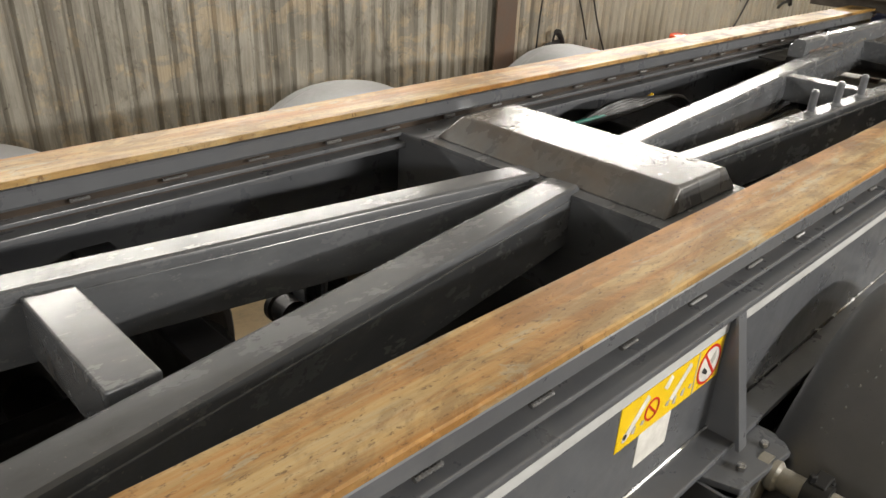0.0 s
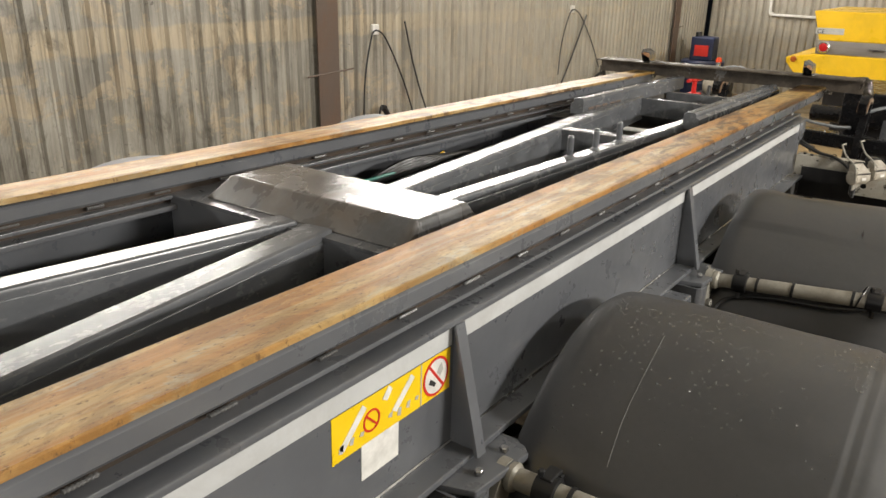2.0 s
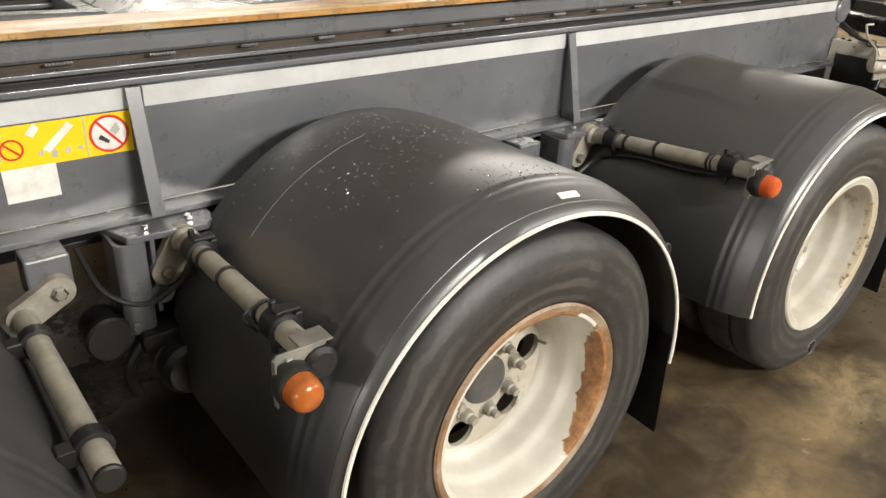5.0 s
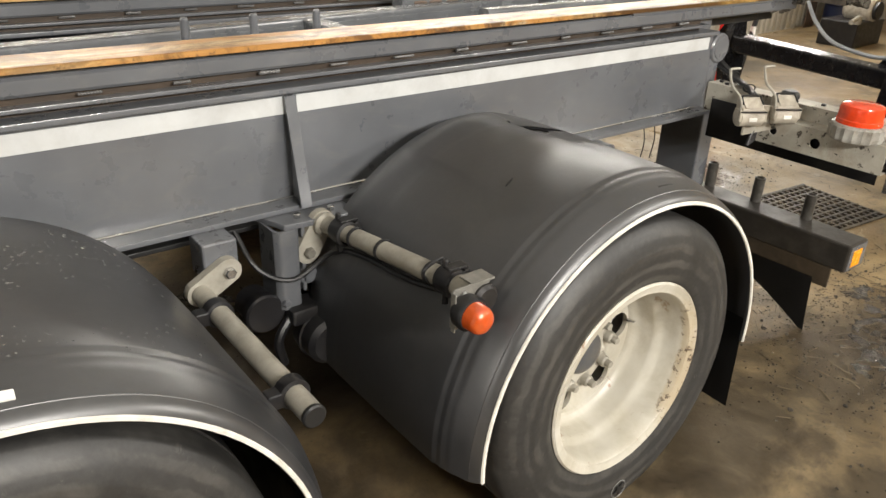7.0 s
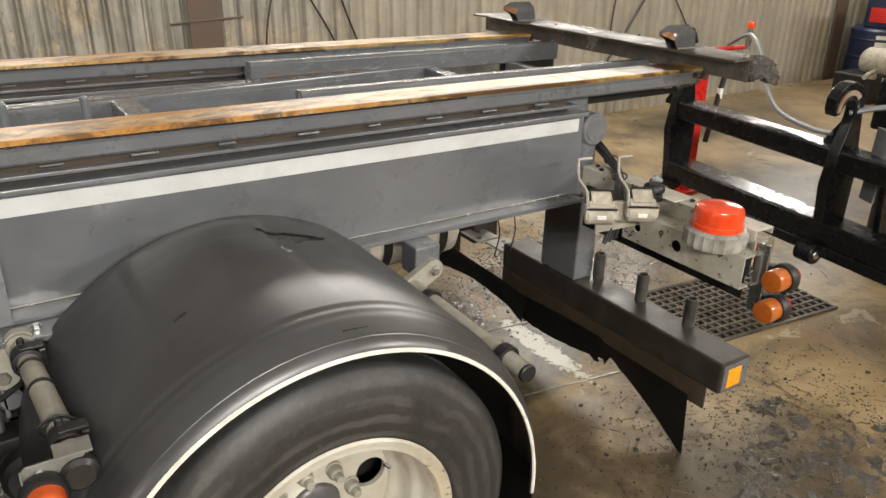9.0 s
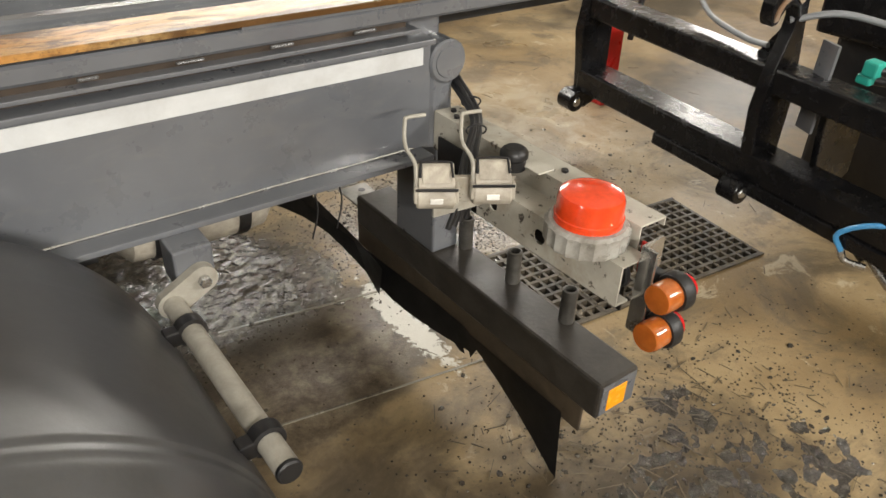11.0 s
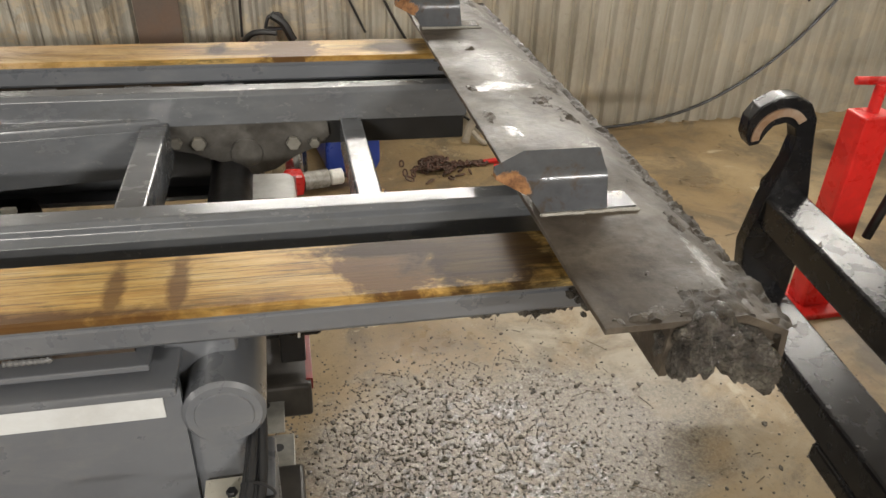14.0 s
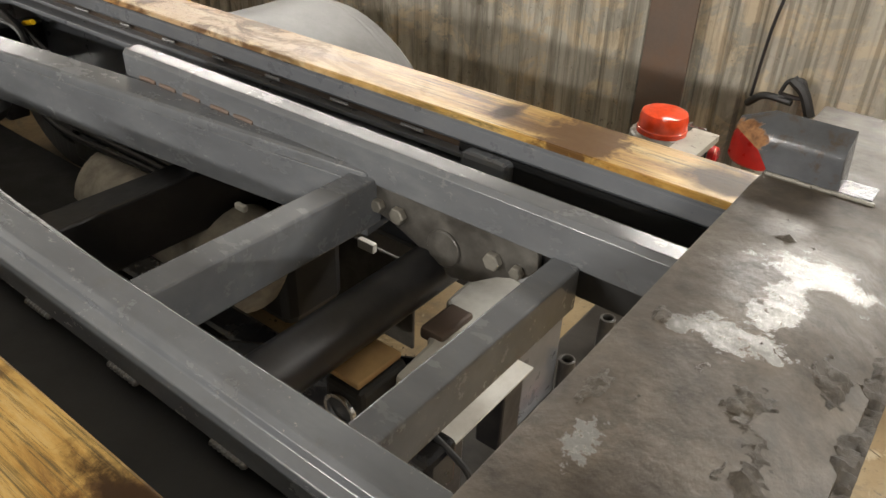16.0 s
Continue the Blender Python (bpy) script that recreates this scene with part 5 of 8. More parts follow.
# ---- mudguards ----
def mudguard(x, far=False, torn=False, badge=True):
    z0 = 0.372 + (0.052 if far else 0.0)
    seg = 112 if torn else 56
    dull = M_FENDERGREY if far else M_FENDER
    outer = [(0.468, 0.315), (0.485, 0.312), (0.494, 0.30), (0.498, 0.25), (0.5, 0.15), (0.5, -0.1), (0.4995, -0.225), (0.4985, -0.231), (0.4958, -0.236), (0.495, -0.2425), (0.4952, -0.249), (0.494, -0.255), (0.4918, -0.26), (0.4912, -0.267), (0.488, -0.28), (0.4815, -0.295), (0.477, -0.311), (0.4695, -0.325), (0.461, -0.335), (0.452, -0.3375), (0.452, -0.332), (0.474, -0.318), (0.474, -0.25), (0.492, -0.21), (0.494, 0.25), (0.468, 0.309)]
    if torn:
        cut = outer.index((0.5, 0.15))
        outer[cut + 1:cut + 1] = [(0.5, 0.22 - 0.008 * k) for k in range(9, 21)]
        outer[cut:cut] = [(0.499, 0.22 - 0.008 * k) for k in range(8)]
        cut = outer.index((0.494, 0.25))
        outer[cut:cut] = [(0.4935, 0.06 + 0.008 * k) for k in range(21)]

    def warp(i, j, r, w):
        a = radians(-4 + 188 * i / seg)
        k = noise.noise(Vector((math.cos(a) * 1.6 + x, w * 3, math.sin(a) * 1.6)))
        r = r + 0.006 * k
        if torn and abs(a - 1.4) < 0.25 and 0.0 < w < 0.28:
            r -= 0.022 * (1 - abs(a - 1.4) / 0.25) * math.sin(math.pi * w / 0.28)
        if torn and abs(a - 1.75) < 0.3 and -0.1 < w < 0.3:
            r += 0.008
        return r, w
    bm = lathe(outer, (x, 0, z0), "y", seg, -4, 184, warp)
    if torn:
        gone = []
        for face in bm.faces:
            c = face.calc_center_median()
            u = (c.x - x - 0.115) / 0.075
            v = c.y - 0.168 + 0.035 * u
            if abs(u) < 1 and -0.022 - 0.02 * max(0.0, 1 - 4 * abs(u - 0.1)) < v / (1.05 - u * u) < 0.02 and math.hypot(c.x - x, c.z - z0) > 0.47 and c.z > z0:
                gone.append(face)
        bmesh.ops.delete(bm, geom=gone, context="FACES")
    g = part("mudguard", flipped(bm) if far else bm, dull, trailer, "dusty grey plastic mudguard" if far else "matt black plastic mudguard with water drops")
    fl = (lambda b: flipped(b)) if far else (lambda b: b)
    strip = [(0.4505, -0.335), (0.456, -0.335), (0.458, -0.338), (0.456, -0.341), (0.4505, -0.341), (0.449, -0.338), (0.4505, -0.335)]
    part("edge_trim", fl(lathe(strip, (x, 0, z0), "y", 64, -4, 184)), M_TRIM, g, "off-white edge trim")
    flap = B()
    n = 8
    rows = []
    for i in range(n + 1):
        zz = 0.4 - 0.29 * i / n
        rows.append([flap.verts.new((x + 0.462 + 0.012 * i / n + 0.01 * math.sin(3 * t), -0.325 + 0.55 * t, zz)) for t in (0, 0.25, 0.5, 0.75, 1)])
    for a, b in zip(rows, rows[1:]):
        for j in range(4):
            flap.faces.new((a[j], a[j + 1], b[j + 1], b[j]))
    bmesh.ops.solidify(flap, geom=list(flap.faces), thickness=0.006)
    part("mud_flap", fl(flap), M_RUBBER_SHADE, g, "black rubber mud flap")
    if badge and not far:
        a = radians(83)
        lab = B()
        for k in range(2 if torn else 5):
            aa = a - (0.05 if torn else 0.021) * k + 0.05
            r = 0.4795
            c = Vector((x + r * math.cos(aa), -0.302, z0 + r * math.sin(aa)))
            m = Matrix.Translation(c) @ Matrix.Rotation(-(aa - math.pi / 2), 4, "Y") @ Matrix.Rotation(radians(23), 4, "X")
            add_box(lab, -0.0052 if not torn else -0.014, 0.0048 if not torn else 0.01, -0.007, 0.007, -0.0015, 0.0022, m=m)
        part("moulded_mark", lab, M_PRINTWHITE if not torn else M_RUBBER_SHADE, g)
    if torn:
        for a0, w0, ln, wd in ((1.43, 0.07, 0.03, 0.004), (1.97, -0.08, 0.026, 0.002)):
            t = B()
            ring = []
            for k in range(18):
                b = 2 * math.pi * k / 18
                aa = a0 + (ln / 2 * math.cos(b)) / 0.5
                jit = 1 + 0.4 * noise.noise(Vector((k * 0.9, a0 * 7, 0)))
                r = warp((math.degrees(aa) + 4) * seg / 188, 0, 0.5, w0)[0] + 0.0012
                ring.append(t.verts.new((x + r * math.cos(aa), w0 + wd * math.sin(b) * jit - 0.1 * ln * math.cos(b), z0 + r * math.sin(aa))))
            t.faces.new(ring)
            ext = bmesh.ops.extrude_face_region(t, geom=list(t.faces))
            bmesh.ops.translate(t, vec=(0, 0, 0.003), verts=[v for v in ext["geom"] if isinstance(v, bmesh.types.BMVert)])
            part("tear", t, M_SCRATCH if a0 < 1.5 else M_HOSE, g, "scuff in the plastic")
    return g


def scratch():
    """Thin pale scratch across the middle guard."""
    bm = B()
    pts = []
    for k in range(24):
        t = k / 23
        a, w = radians(138 - 40 * t), 0.122 + 0.012 * t
        r = 0.5005 + 0.006 * noise.noise(Vector((math.cos(a) * 1.6 + AXLES[1], w * 3, math.sin(a) * 1.6)))
        pts.append((AXLES[1] + r * math.cos(a), w + 0.002 * math.sin(7 * t), 0.372 + r * math.sin(a)))
    part("scratch", add_tube(bm, pts[::3], 0.0007, 5), M_SCRATCH, GUARDS[1], "pale scratch")


GUARDS = [mudguard(ax, torn=(i == 2)) for i, ax in enumerate(AXLES)]
scratch()
for ax in AXLES:
    mudguard(ax, far=True)


M_BRACKET = plain("dull_zinc_bracket", (0.17, 0.165, 0.15), 0.45, 0.3, (0.4, 0.38, 0.33), 0.6, 22, 0.2)


def guard_arms(x, lamp_mat, low, sag, out, drop, back):
    """Front arm with clamps and marker lamp, rear arm with a plain end, for one mudguard."""
    # front arm: runs out from the casting, slightly rising
    ax, bx = x - 0.446, x - 0.414 - back
    az, bz = 0.672 - low, 0.711 - sag

    def at(y):
        t = (0.285 - y) / 0.52
        return ax + (bx - ax) * t, az + (bz - az) * t
    arm = part("guard_arm", tube([(ax, 0.285, az), (bx, -0.235 - out, bz - 0.4 * drop)], 0.0215, 18), M_PIPE, trailer, "pale round mudguard arm")
    bm = B()
    outline = []
    for k in range(24):
        a = 2 * math.pi * k / 24
        up = math.sin(a) > 0
        cx, cz = (ax, az) if up else (ax - 0.042, az - 0.066)
        d = math.atan2(0.066, 0.042)
        outline.append((cx + 0.031 * math.cos(a + d - math.pi / 2), cz + 0.031 * math.sin(a + d - math.pi / 2)))
    add_prism(bm, outline, "y", 0.283, 0.303)
    part("arm_casting", bm, M_PIPE, arm, "pale flat arm link")
    part("casting_boss", lathe(disc_prof(0.029, 0.262, 0.284, 0.006), (ax, 0, az), "y", 20), M_PIPE, arm)
    part("casting_bolt", lathe(disc_prof(0.0135, 0.266, 0.284, 0.003), (ax - 0.042, 0, az - 0.066), "y", 6), M_BOLT, arm)
    for y in (0.2, -0.165):
        cx, cz = at(y)
        cl = B()
        add_lathe(cl, [(0.0225, y - 0.022), (0.03, y - 0.02), (0.03, y + 0.02), (0.0225, y + 0.022)], (cx, 0, cz), "y", 16)
        add_box(cl, cx - 0.012, cx + 0.034, y - 0.012, y + 0.014, cz + 0.024, cz + 0.032, 0.003)
        add_box(cl, cx + 0.022, cx + 0.036, y - 0.016, y + 0.016, cz - 0.016, cz + 0.024, 0.003)
        add_lathe(cl, disc_prof(0.007, cz + 0.03, cz + 0.044, 0.002), (cx - 0.006, y + 0.012, 0), "z", 6)
        add_lathe(cl, disc_prof(0.007, cz - 0.048, cz - 0.025, 0.002), (cx - 0.012, y, 0), "z", 6)
        part("pipe_clamp", cl, M_RUBBER_SHADE if y > 0 else M_DARK, arm, "black pipe clamp")
    for y in (0.15, 0.05, -0.11):
        cx, cz = at(y)
        part("cable_tie", lathe([(0.0216, y - 0.004), (0.0245, y - 0.004), (0.0245, y + 0.004), (0.0216, y + 0.004)], (cx, 0, cz), "y", 14), M_HOSE, arm)
    part("arm_cable", tube([(ax - 0.19, 0.36, az - 0.005), (ax - 0.165, 0.3, az - 0.085), (ax - 0.09, 0.27, az - 0.12), (ax - 0.0, 0.24, az - 0.06), (ax + 0.004, 0.12, az - 0.022), (ax + 0.014, -0.05, az - 0.01), (bx, -0.19, bz - 0.03), (bx - 0.03, -0.26, bz - 0.02)], 0.0062, 8), M_HOSE, arm)
    part("cable_curl", tube([(bx - 0.02, -0.12, bz - 0.03), (bx - 0.045, -0.13, bz + 0.01), (bx - 0.01, -0.14, bz + 0.035), (bx + 0.02, -0.13, bz + 0.01)], 0.003, 6), M_HOSE, arm)
    # marker lamp on a small bent plate at the arm's end
    end = []
    end.append(part("end_bush", lathe(disc_prof(0.029, -0.262, -0.232, 0.007), (bx, 0, bz), "y", 22), M_DARK, arm))
    lx, lz = bx - 0.052, bz - 0.006
    bm = prism([(bx + 0.012, bz + 0.038), (bx - 0.07, bz + 0.037), (bx - 0.077, bz + 0.03), (bx - 0.077, bz - 0.04), (bx - 0.066, bz - 0.048), (bx - 0.03, bz - 0.048), (bx - 0.024, bz + 0.012), (bx + 0.012, bz + 0.03)], "y", -0.25, -0.2455, 0.001)
    add_box(bm, bx - 0.03, bx + 0.024, -0.2505, -0.21, bz + 0.033, bz + 0.0375, 0.001)
    add_box(bm, bx - 0.0785, bx - 0.0755, -0.262, -0.2505, bz - 0.045, bz + 0.034, 0.001)
    end.append(part("lamp_bracket", bm, M_BRACKET, arm, "pale-edged bent lamp bracket"))
    end.append(part("bracket_bolt", lathe(disc_prof(0.008, -0.258, -0.249, 0.002), (bx - 0.052, 0, bz + 0.022), "y", 6), M_CHROME, arm))
    end.append(part("marker_lamp", lathe([(0, -0.251), (0.03, -0.251), (0.034, -0.258), (0.035, -0.276), (0.031, -0.283), (0, -0.283)], (lx, 0, lz), "y", 28), M_RUBBER_SHADE, arm, "round side marker lamp in black rubber"))
    end.append(part("lens", lathe([(0.0285, -0.281), (0.0275, -0.302), (0.025, -0.31), (0.0195, -0.3155), (0.0105, -0.318), (0, -0.319)], (lx, 0, lz), "y", 28), lamp_mat, arm))
    for ob in end:
        ob.location = (0, -out, -drop)
    # rear arm
    bx, bz = x + 0.496, 0.588
    arm = part("guard_arm", tube([(bx, 0.262, bz), (bx, -0.235, bz - 0.004)], 0.0215, 18), M_PIPE, trailer, "pale round mudguard arm")
    bm = B()
    outline = []
    for k in range(24):
        a = 2 * math.pi * k / 24
        cx, cz = (bx + 0.066, bz + 0.036) if math.sin(a) > 0 else (bx, bz)
        d = math.atan2(0.036, 0.066)
        outline.append((cx + 0.03 * math.cos(a + d - math.pi / 2), cz + 0.03 * math.sin(a + d - math.pi / 2)))
    add_prism(bm, outline, "y", 0.258, 0.28)
    part("arm_casting", bm, M_PIPE, arm, "pale flat arm link")
    part("casting_bolt", lathe(disc_prof(0.0135, 0.242, 0.259, 0.003), (bx + 0.066, 0, bz + 0.036), "y", 6), M_CHROME, arm)
    part("mount_block", box(bx + 0.02, bx + 0.1, 0.281, 0.36, bz + 0.01, 0.688, 0.005), M_GREY, arm)
    for y in (0.17, -0.16):
        cl = lathe([(0.0225, y - 0.015), (0.03, y - 0.013), (0.03, y + 0.013), (0.0225, y + 0.015)], (bx, 0, bz - 0.002), "y", 16)
        add_box(cl, bx - 0.05, bx - 0.02, y - 0.014, y + 0.014, bz - 0.02, bz + 0.012, 0.003)
        part("pipe_clamp", cl, M_DARK, arm)
    part("end_plug", lathe(disc_prof(0.0225, -0.246, -0.234, 0.003), (bx, 0, bz - 0.004), "y", 18), M_RUBBER_SHADE, arm)


guard_arms(AXLES[0], M_AMBER, 0.012, 0.023, 0.046, 0.0, 0.045)
guard_arms(AXLES[1], M_AMBER, 0.012, 0.023, 0.046, 0.0, 0.045)
guard_arms(AXLES[2], M_ORANGE, 0.0, 0.0, 0.01, 0.0, -0.004)


# ---- rear end of the trailer ----
def moved(bm, dx, dy, dz=0.0):
    bmesh.ops.translate(bm, vec=(dx, dy, dz), verts=bm.verts)
    return bm


def lamp_beam(far=False):
    f = (lambda b: moved(flipped(b), 0.075, 0.115)) if far else (lambda b: b)
    bm = prism([(4.062, 0.792), (4.135, 0.792), (4.135, 0.772), (4.131, 0.772), (4.131, 0.788), (4.066, 0.788), (4.066, 0.69), (4.062, 0.69)], "y", -0.262, 0.395, 0.0012)
    beam = part("lamp_beam", f(bm), M_BEIGE, trailer, "beige folded steel lamp beam, muddy")
    # lower channel in front of it, with two round holes
    ch = B()
    y0, y1, xf = -0.29, 0.13, 3.992
    zb, zt = 0.652, 0.742
    add_prism(ch, [(xf + 0.004, zt), (4.062, zt), (4.062, zt - 0.004), (xf + 0.004, zt - 0.004)], "y", y0, y1)
    edges = []

    def loop(pts):
        vs = [ch.verts.new((xf, y, z)) for y, z in pts]
        return [ch.edges.new((vs[i], vs[(i + 1) % len(vs)])) for i in range(len(vs))]
    edges += loop([(y0, zb), (y1, zb), (y1, zt), (y0, zt)])
    for cy, cz, r in ((-0.072, 0.695, 0.017), (0.075, 0.7, 0.013)):
        edges += loop([(cy + r * math.cos(2 * math.pi * i / 20), cz + r * math.sin(2 * math.pi * i / 20)) for i in range(20)])
    r = bmesh.ops.triangle_fill(ch, edges=edges, use_beauty=True, normal=(-1, 0, 0))
    ext = bmesh.ops.extrude_face_region(ch, geom=[g for g in r["geom"] if isinstance(g, bmesh.types.BMFace)])
    bmesh.ops.translate(ch, vec=(0.004, 0, 0), verts=[v for v in ext["geom"] if isinstance(v, bmesh.types.BMVert)])
    add_box(ch, xf + 0.004, xf + 0.035, y0, y1, zb, zb + 0.004)
    part("front_channel", f(ch), M_BEIGE, beam)
    part("channel_back", f(box(4.05, 4.054, -0.26, 0.36, 0.6, 0.74)), M_DARK, beam)
    # red-capped round lamp
    c = (4.003, -0.183)
    ring = B()

    def rib(i, j, rr, w):
        return (rr + (0.003 if i % 3 == 0 and 0 < j < 4 else 0), w)
    add_lathe(ring, [(0, 0.742), (0.075, 0.742), (0.08, 0.75), (0.08, 0.784), (0.075, 0.79), (0.06, 0.792), (0, 0.792)], (*c, 0), "z", 60, warp=rib)
    part("ribbed_ring", f(ring), M_RING, beam, "grey ribbed plastic ring")
    cap = [(0.067, 0.788), (0.067, 0.804), (0.065, 0.806), (0.064, 0.836), (0.06, 0.846), (0.049, 0.8505), (0.02, 0.852), (0, 0.852)]
    part("red_cap", f(lathe(cap, (*c, 0), "z", 48)), M_RED, beam, "bright red round plastic cap")
    part("lamp_lead", f(tube([(4.02, -0.2, 0.74), (4.03, -0.262, 0.72), (4.035, -0.272, 0.685), (4.03, -0.25, 0.665)], 0.007, 8)), M_HOSE, beam)
    # end bracket with two double marker lamps
    br = prism([(4.035, 0.78), (4.085, 0.785), (4.09, 0.775), (4.09, 0.6), (4.05, 0.585), (4.035, 0.59)], "y", -0.3, -0.294, 0.001)
    add_box(br, 4.03, 4.036, -0.33, -0.294, 0.59, 0.78, 0.001)
    part("lamp_bracket", f(br), M_CHROME, beam, "bent bright steel lamp bracket")
    part("red_pad", f(box(4.07, 4.076, -0.292, -0.264, 0.69, 0.76, 0.002)), M_REDPAINT, beam)
    for lx, lz in ((4.078, 0.692), (4.068, 0.608)):
        y = -0.352
        body = lathe([(0.028, lx - 0.012), (0.036, lx - 0.012), (0.039, lx - 0.004), (0.039, lx + 0.012), (0.035, lx + 0.018), (0.028, lx + 0.018)], (0, y, lz), "x", 30)
        add_box(body, lx - 0.008, lx + 0.014, y + 0.03, y + 0.065, lz - 0.022, lz + 0.022, 0.004)
        part("rubber_body", f(body), M_RUBBER_SHADE, beam)
        part("amber_lens", f(lathe([(0.031, lx - 0.01), (0.031, lx - 0.045), (0.028, lx - 0.052), (0.012, lx - 0.054), (0, lx - 0.054)], (0, y, lz), "x", 30)), M_AMBER, beam)
        part("red_lens", f(lathe([(0.028, lx + 0.016), (0.026, lx + 0.034), (0.02, lx + 0.04), (0, lx + 0.04)], (0, y, lz), "x", 30)), M_REDLENS, beam)
    for y, x in ((0.365, 4.098), (0.33, 4.08), (-0.02, 4.1)):
        part("beam_bolt", f(lathe(disc_prof(0.008, 0.791, 0.8, 0.002), (x, y, 0), "z", 6)), M_DARK, beam)


lamp_beam()
lamp_beam(True)


def sockets():
    """Two lidded trailer sockets with wire bails, and the cable bundle behind them."""
    for sx, sy, sz in ((3.834, 0.072, 0.792), (3.931, 0.012, 0.801)):
        m = Matrix.Translation((sx, sy, sz)) @ Matrix.Rotation(radians(-32), 4, "Z")

        def put(bm):
            bm.transform(m)
            return bm
        # sloping lid, hinged at its lower front edge
        lid = prism([(-0.004, 0.004), (0.034, 0.033), (0.04, 0.034), (0.046, 0.028), (0.046, -0.01), (-0.004, -0.004)], "x", -0.037, 0.037, 0.003)
        s = part("socket", put(lid), M_SOCKET, trailer, "dusty grey lidded socket")
        part("lid_panel", put(prism([(-0.003, 0.0085), (0.028, 0.0325), (0.03, 0.031), (-0.001, 0.007)], "x", -0.028, 0.028, 0.001)), M_SOCKET, s)
        lower = lathe([(0, -0.04), (0.028, -0.04), (0.031, -0.036), (0.031, 0.036), (0.028, 0.04), (0, 0.04)], (0, 0.02, -0.026), "x", 22)
        part("socket_barrel", put(lower), M_SOCKET, s)
        part("lid_rim", put(box(-0.04, 0.04, -0.009, 0.045, -0.009, -0.003, 0.002)), M_SOCKET, s)
        part("name_plate", put(box(-0.013, 0.013, -0.0125, -0.009, -0.034, -0.022, 0.001)), M_PRINTWHITE, s)
        part("hinge_pin", put(tube([(-0.043, -0.008, -0.004), (0.043, -0.008, -0.004)], 0.0032, 6)), M_DARK, s)
        for e in (-0.041, 0.041):
            part("hinge_ear", put(box(e - 0.004, e + 0.004, -0.008, 0.03, -0.035, 0.0, 0.002)), M_SOCKET, s)
        part("wire_bail", put(tube([(-0.043, 0.0, -0.03), (-0.042, 0.006, 0.02), (-0.044, 0.026, 0.042), (-0.062, 0.05, 0.068), (-0.062, 0.078, 0.105), (-0.056, 0.086, 0.112), (-0.02, 0.1, 0.112)], 0.0042, 8)), M_PIPE, s, "bent steel wire bail")
        part("bail_loop", put(tube([(-0.033, 0.006, 0.018), (-0.031, 0.026, 0.034), (-0.026, 0.032, 0.039), (0.026, 0.032, 0.039), (0.031, 0.026, 0.034), (0.033, 0.006, 0.018)], 0.0028, 6)), M_DARK, s)
    part("socket_joiner", beam_between((3.862, 0.088), (3.92, 0.052), 0.012, 0.745, 0.802, 0.002), M_BEIGE, trailer)
    part("socket_bracket", beam_between((3.85, 0.105), (4.06, 0.085), 0.008, 0.7, 0.75, 0.002), M_BEIGE, trailer)
    knob = lathe([(0, 0.834), (0.02, 0.834), (0.027, 0.829), (0.031, 0.822), (0.031, 0.812), (0.027, 0.807), (0.027, 0.785), (0, 0.785)], (4.03, 0.065, 0), "z", 20)
    part("black_socket", knob, M_RUBBER_SHADE, trailer, "small round black socket")
    part("socket_tab", box(4.04, 4.085, -0.005, 0.05, 0.793, 0.797, 0.002), M_BEIGE, trailer)
    for k in range(4):
        o = 0.0095 * (k - 1.7)
        up = 0.012 * (k % 2)
        pts = [(4.1, 0.62, 0.93), (4.12, 0.56 + 0.3 * o, 0.91), (4.134 + 0.4 * o, 0.48 + 0.3 * o, 0.882 + 0.6 * o + up), (4.136 + 0.6 * o, 0.4, 0.838 + up), (4.12 + 0.9 * o, 0.31 + 0.2 * o, 0.806), (4.06 + 1.0 * o, 0.23 + 0.3 * o, 0.802 - 0.2 * o), (3.985 + 1.4 * o, 0.155 + 0.3 * o, 0.78 + 0.004 * (k % 2)), (3.945 + 1.8 * o, 0.115 + 0.6 * o, 0.72), (3.925 + 2.2 * o, 0.11 + 0.6 * o, 0.66)]
        part("cable", tube(pts, 0.0068, 10), M_HOSE, trailer, "black trailer cable")
    for cx, cy, cz in ((4.135, 0.345, 0.817), (4.062, 0.232, 0.802)):
        ring = [(cx + 0.024 * math.cos(2 * math.pi * q / 12) * 0.9, cy - 0.4 * 0.024 * math.cos(2 * math.pi * q / 12), cz + 0.013 * math.sin(2 * math.pi * q / 12)) for q in range(13)]
        part("cable_tie", tube(ring, 0.0022, 6), M_HOSE, trailer)
    for x, y in ((3.72, 0.4), (3.79, 0.41)):
        part("loose_wire", tube([(x, y, 0.69), (x + 0.008, y - 0.01, 0.62), (x - 0.012, y - 0.015, 0.55)], 0.0022, 6), M_HOSE, trailer)


sockets()


M_DULLRED = plain("dull_red_tape", (0.2, 0.018, 0.016), 0.45, 0.0, (0.06, 0.03, 0.025), 0.9, 16, 0.1)


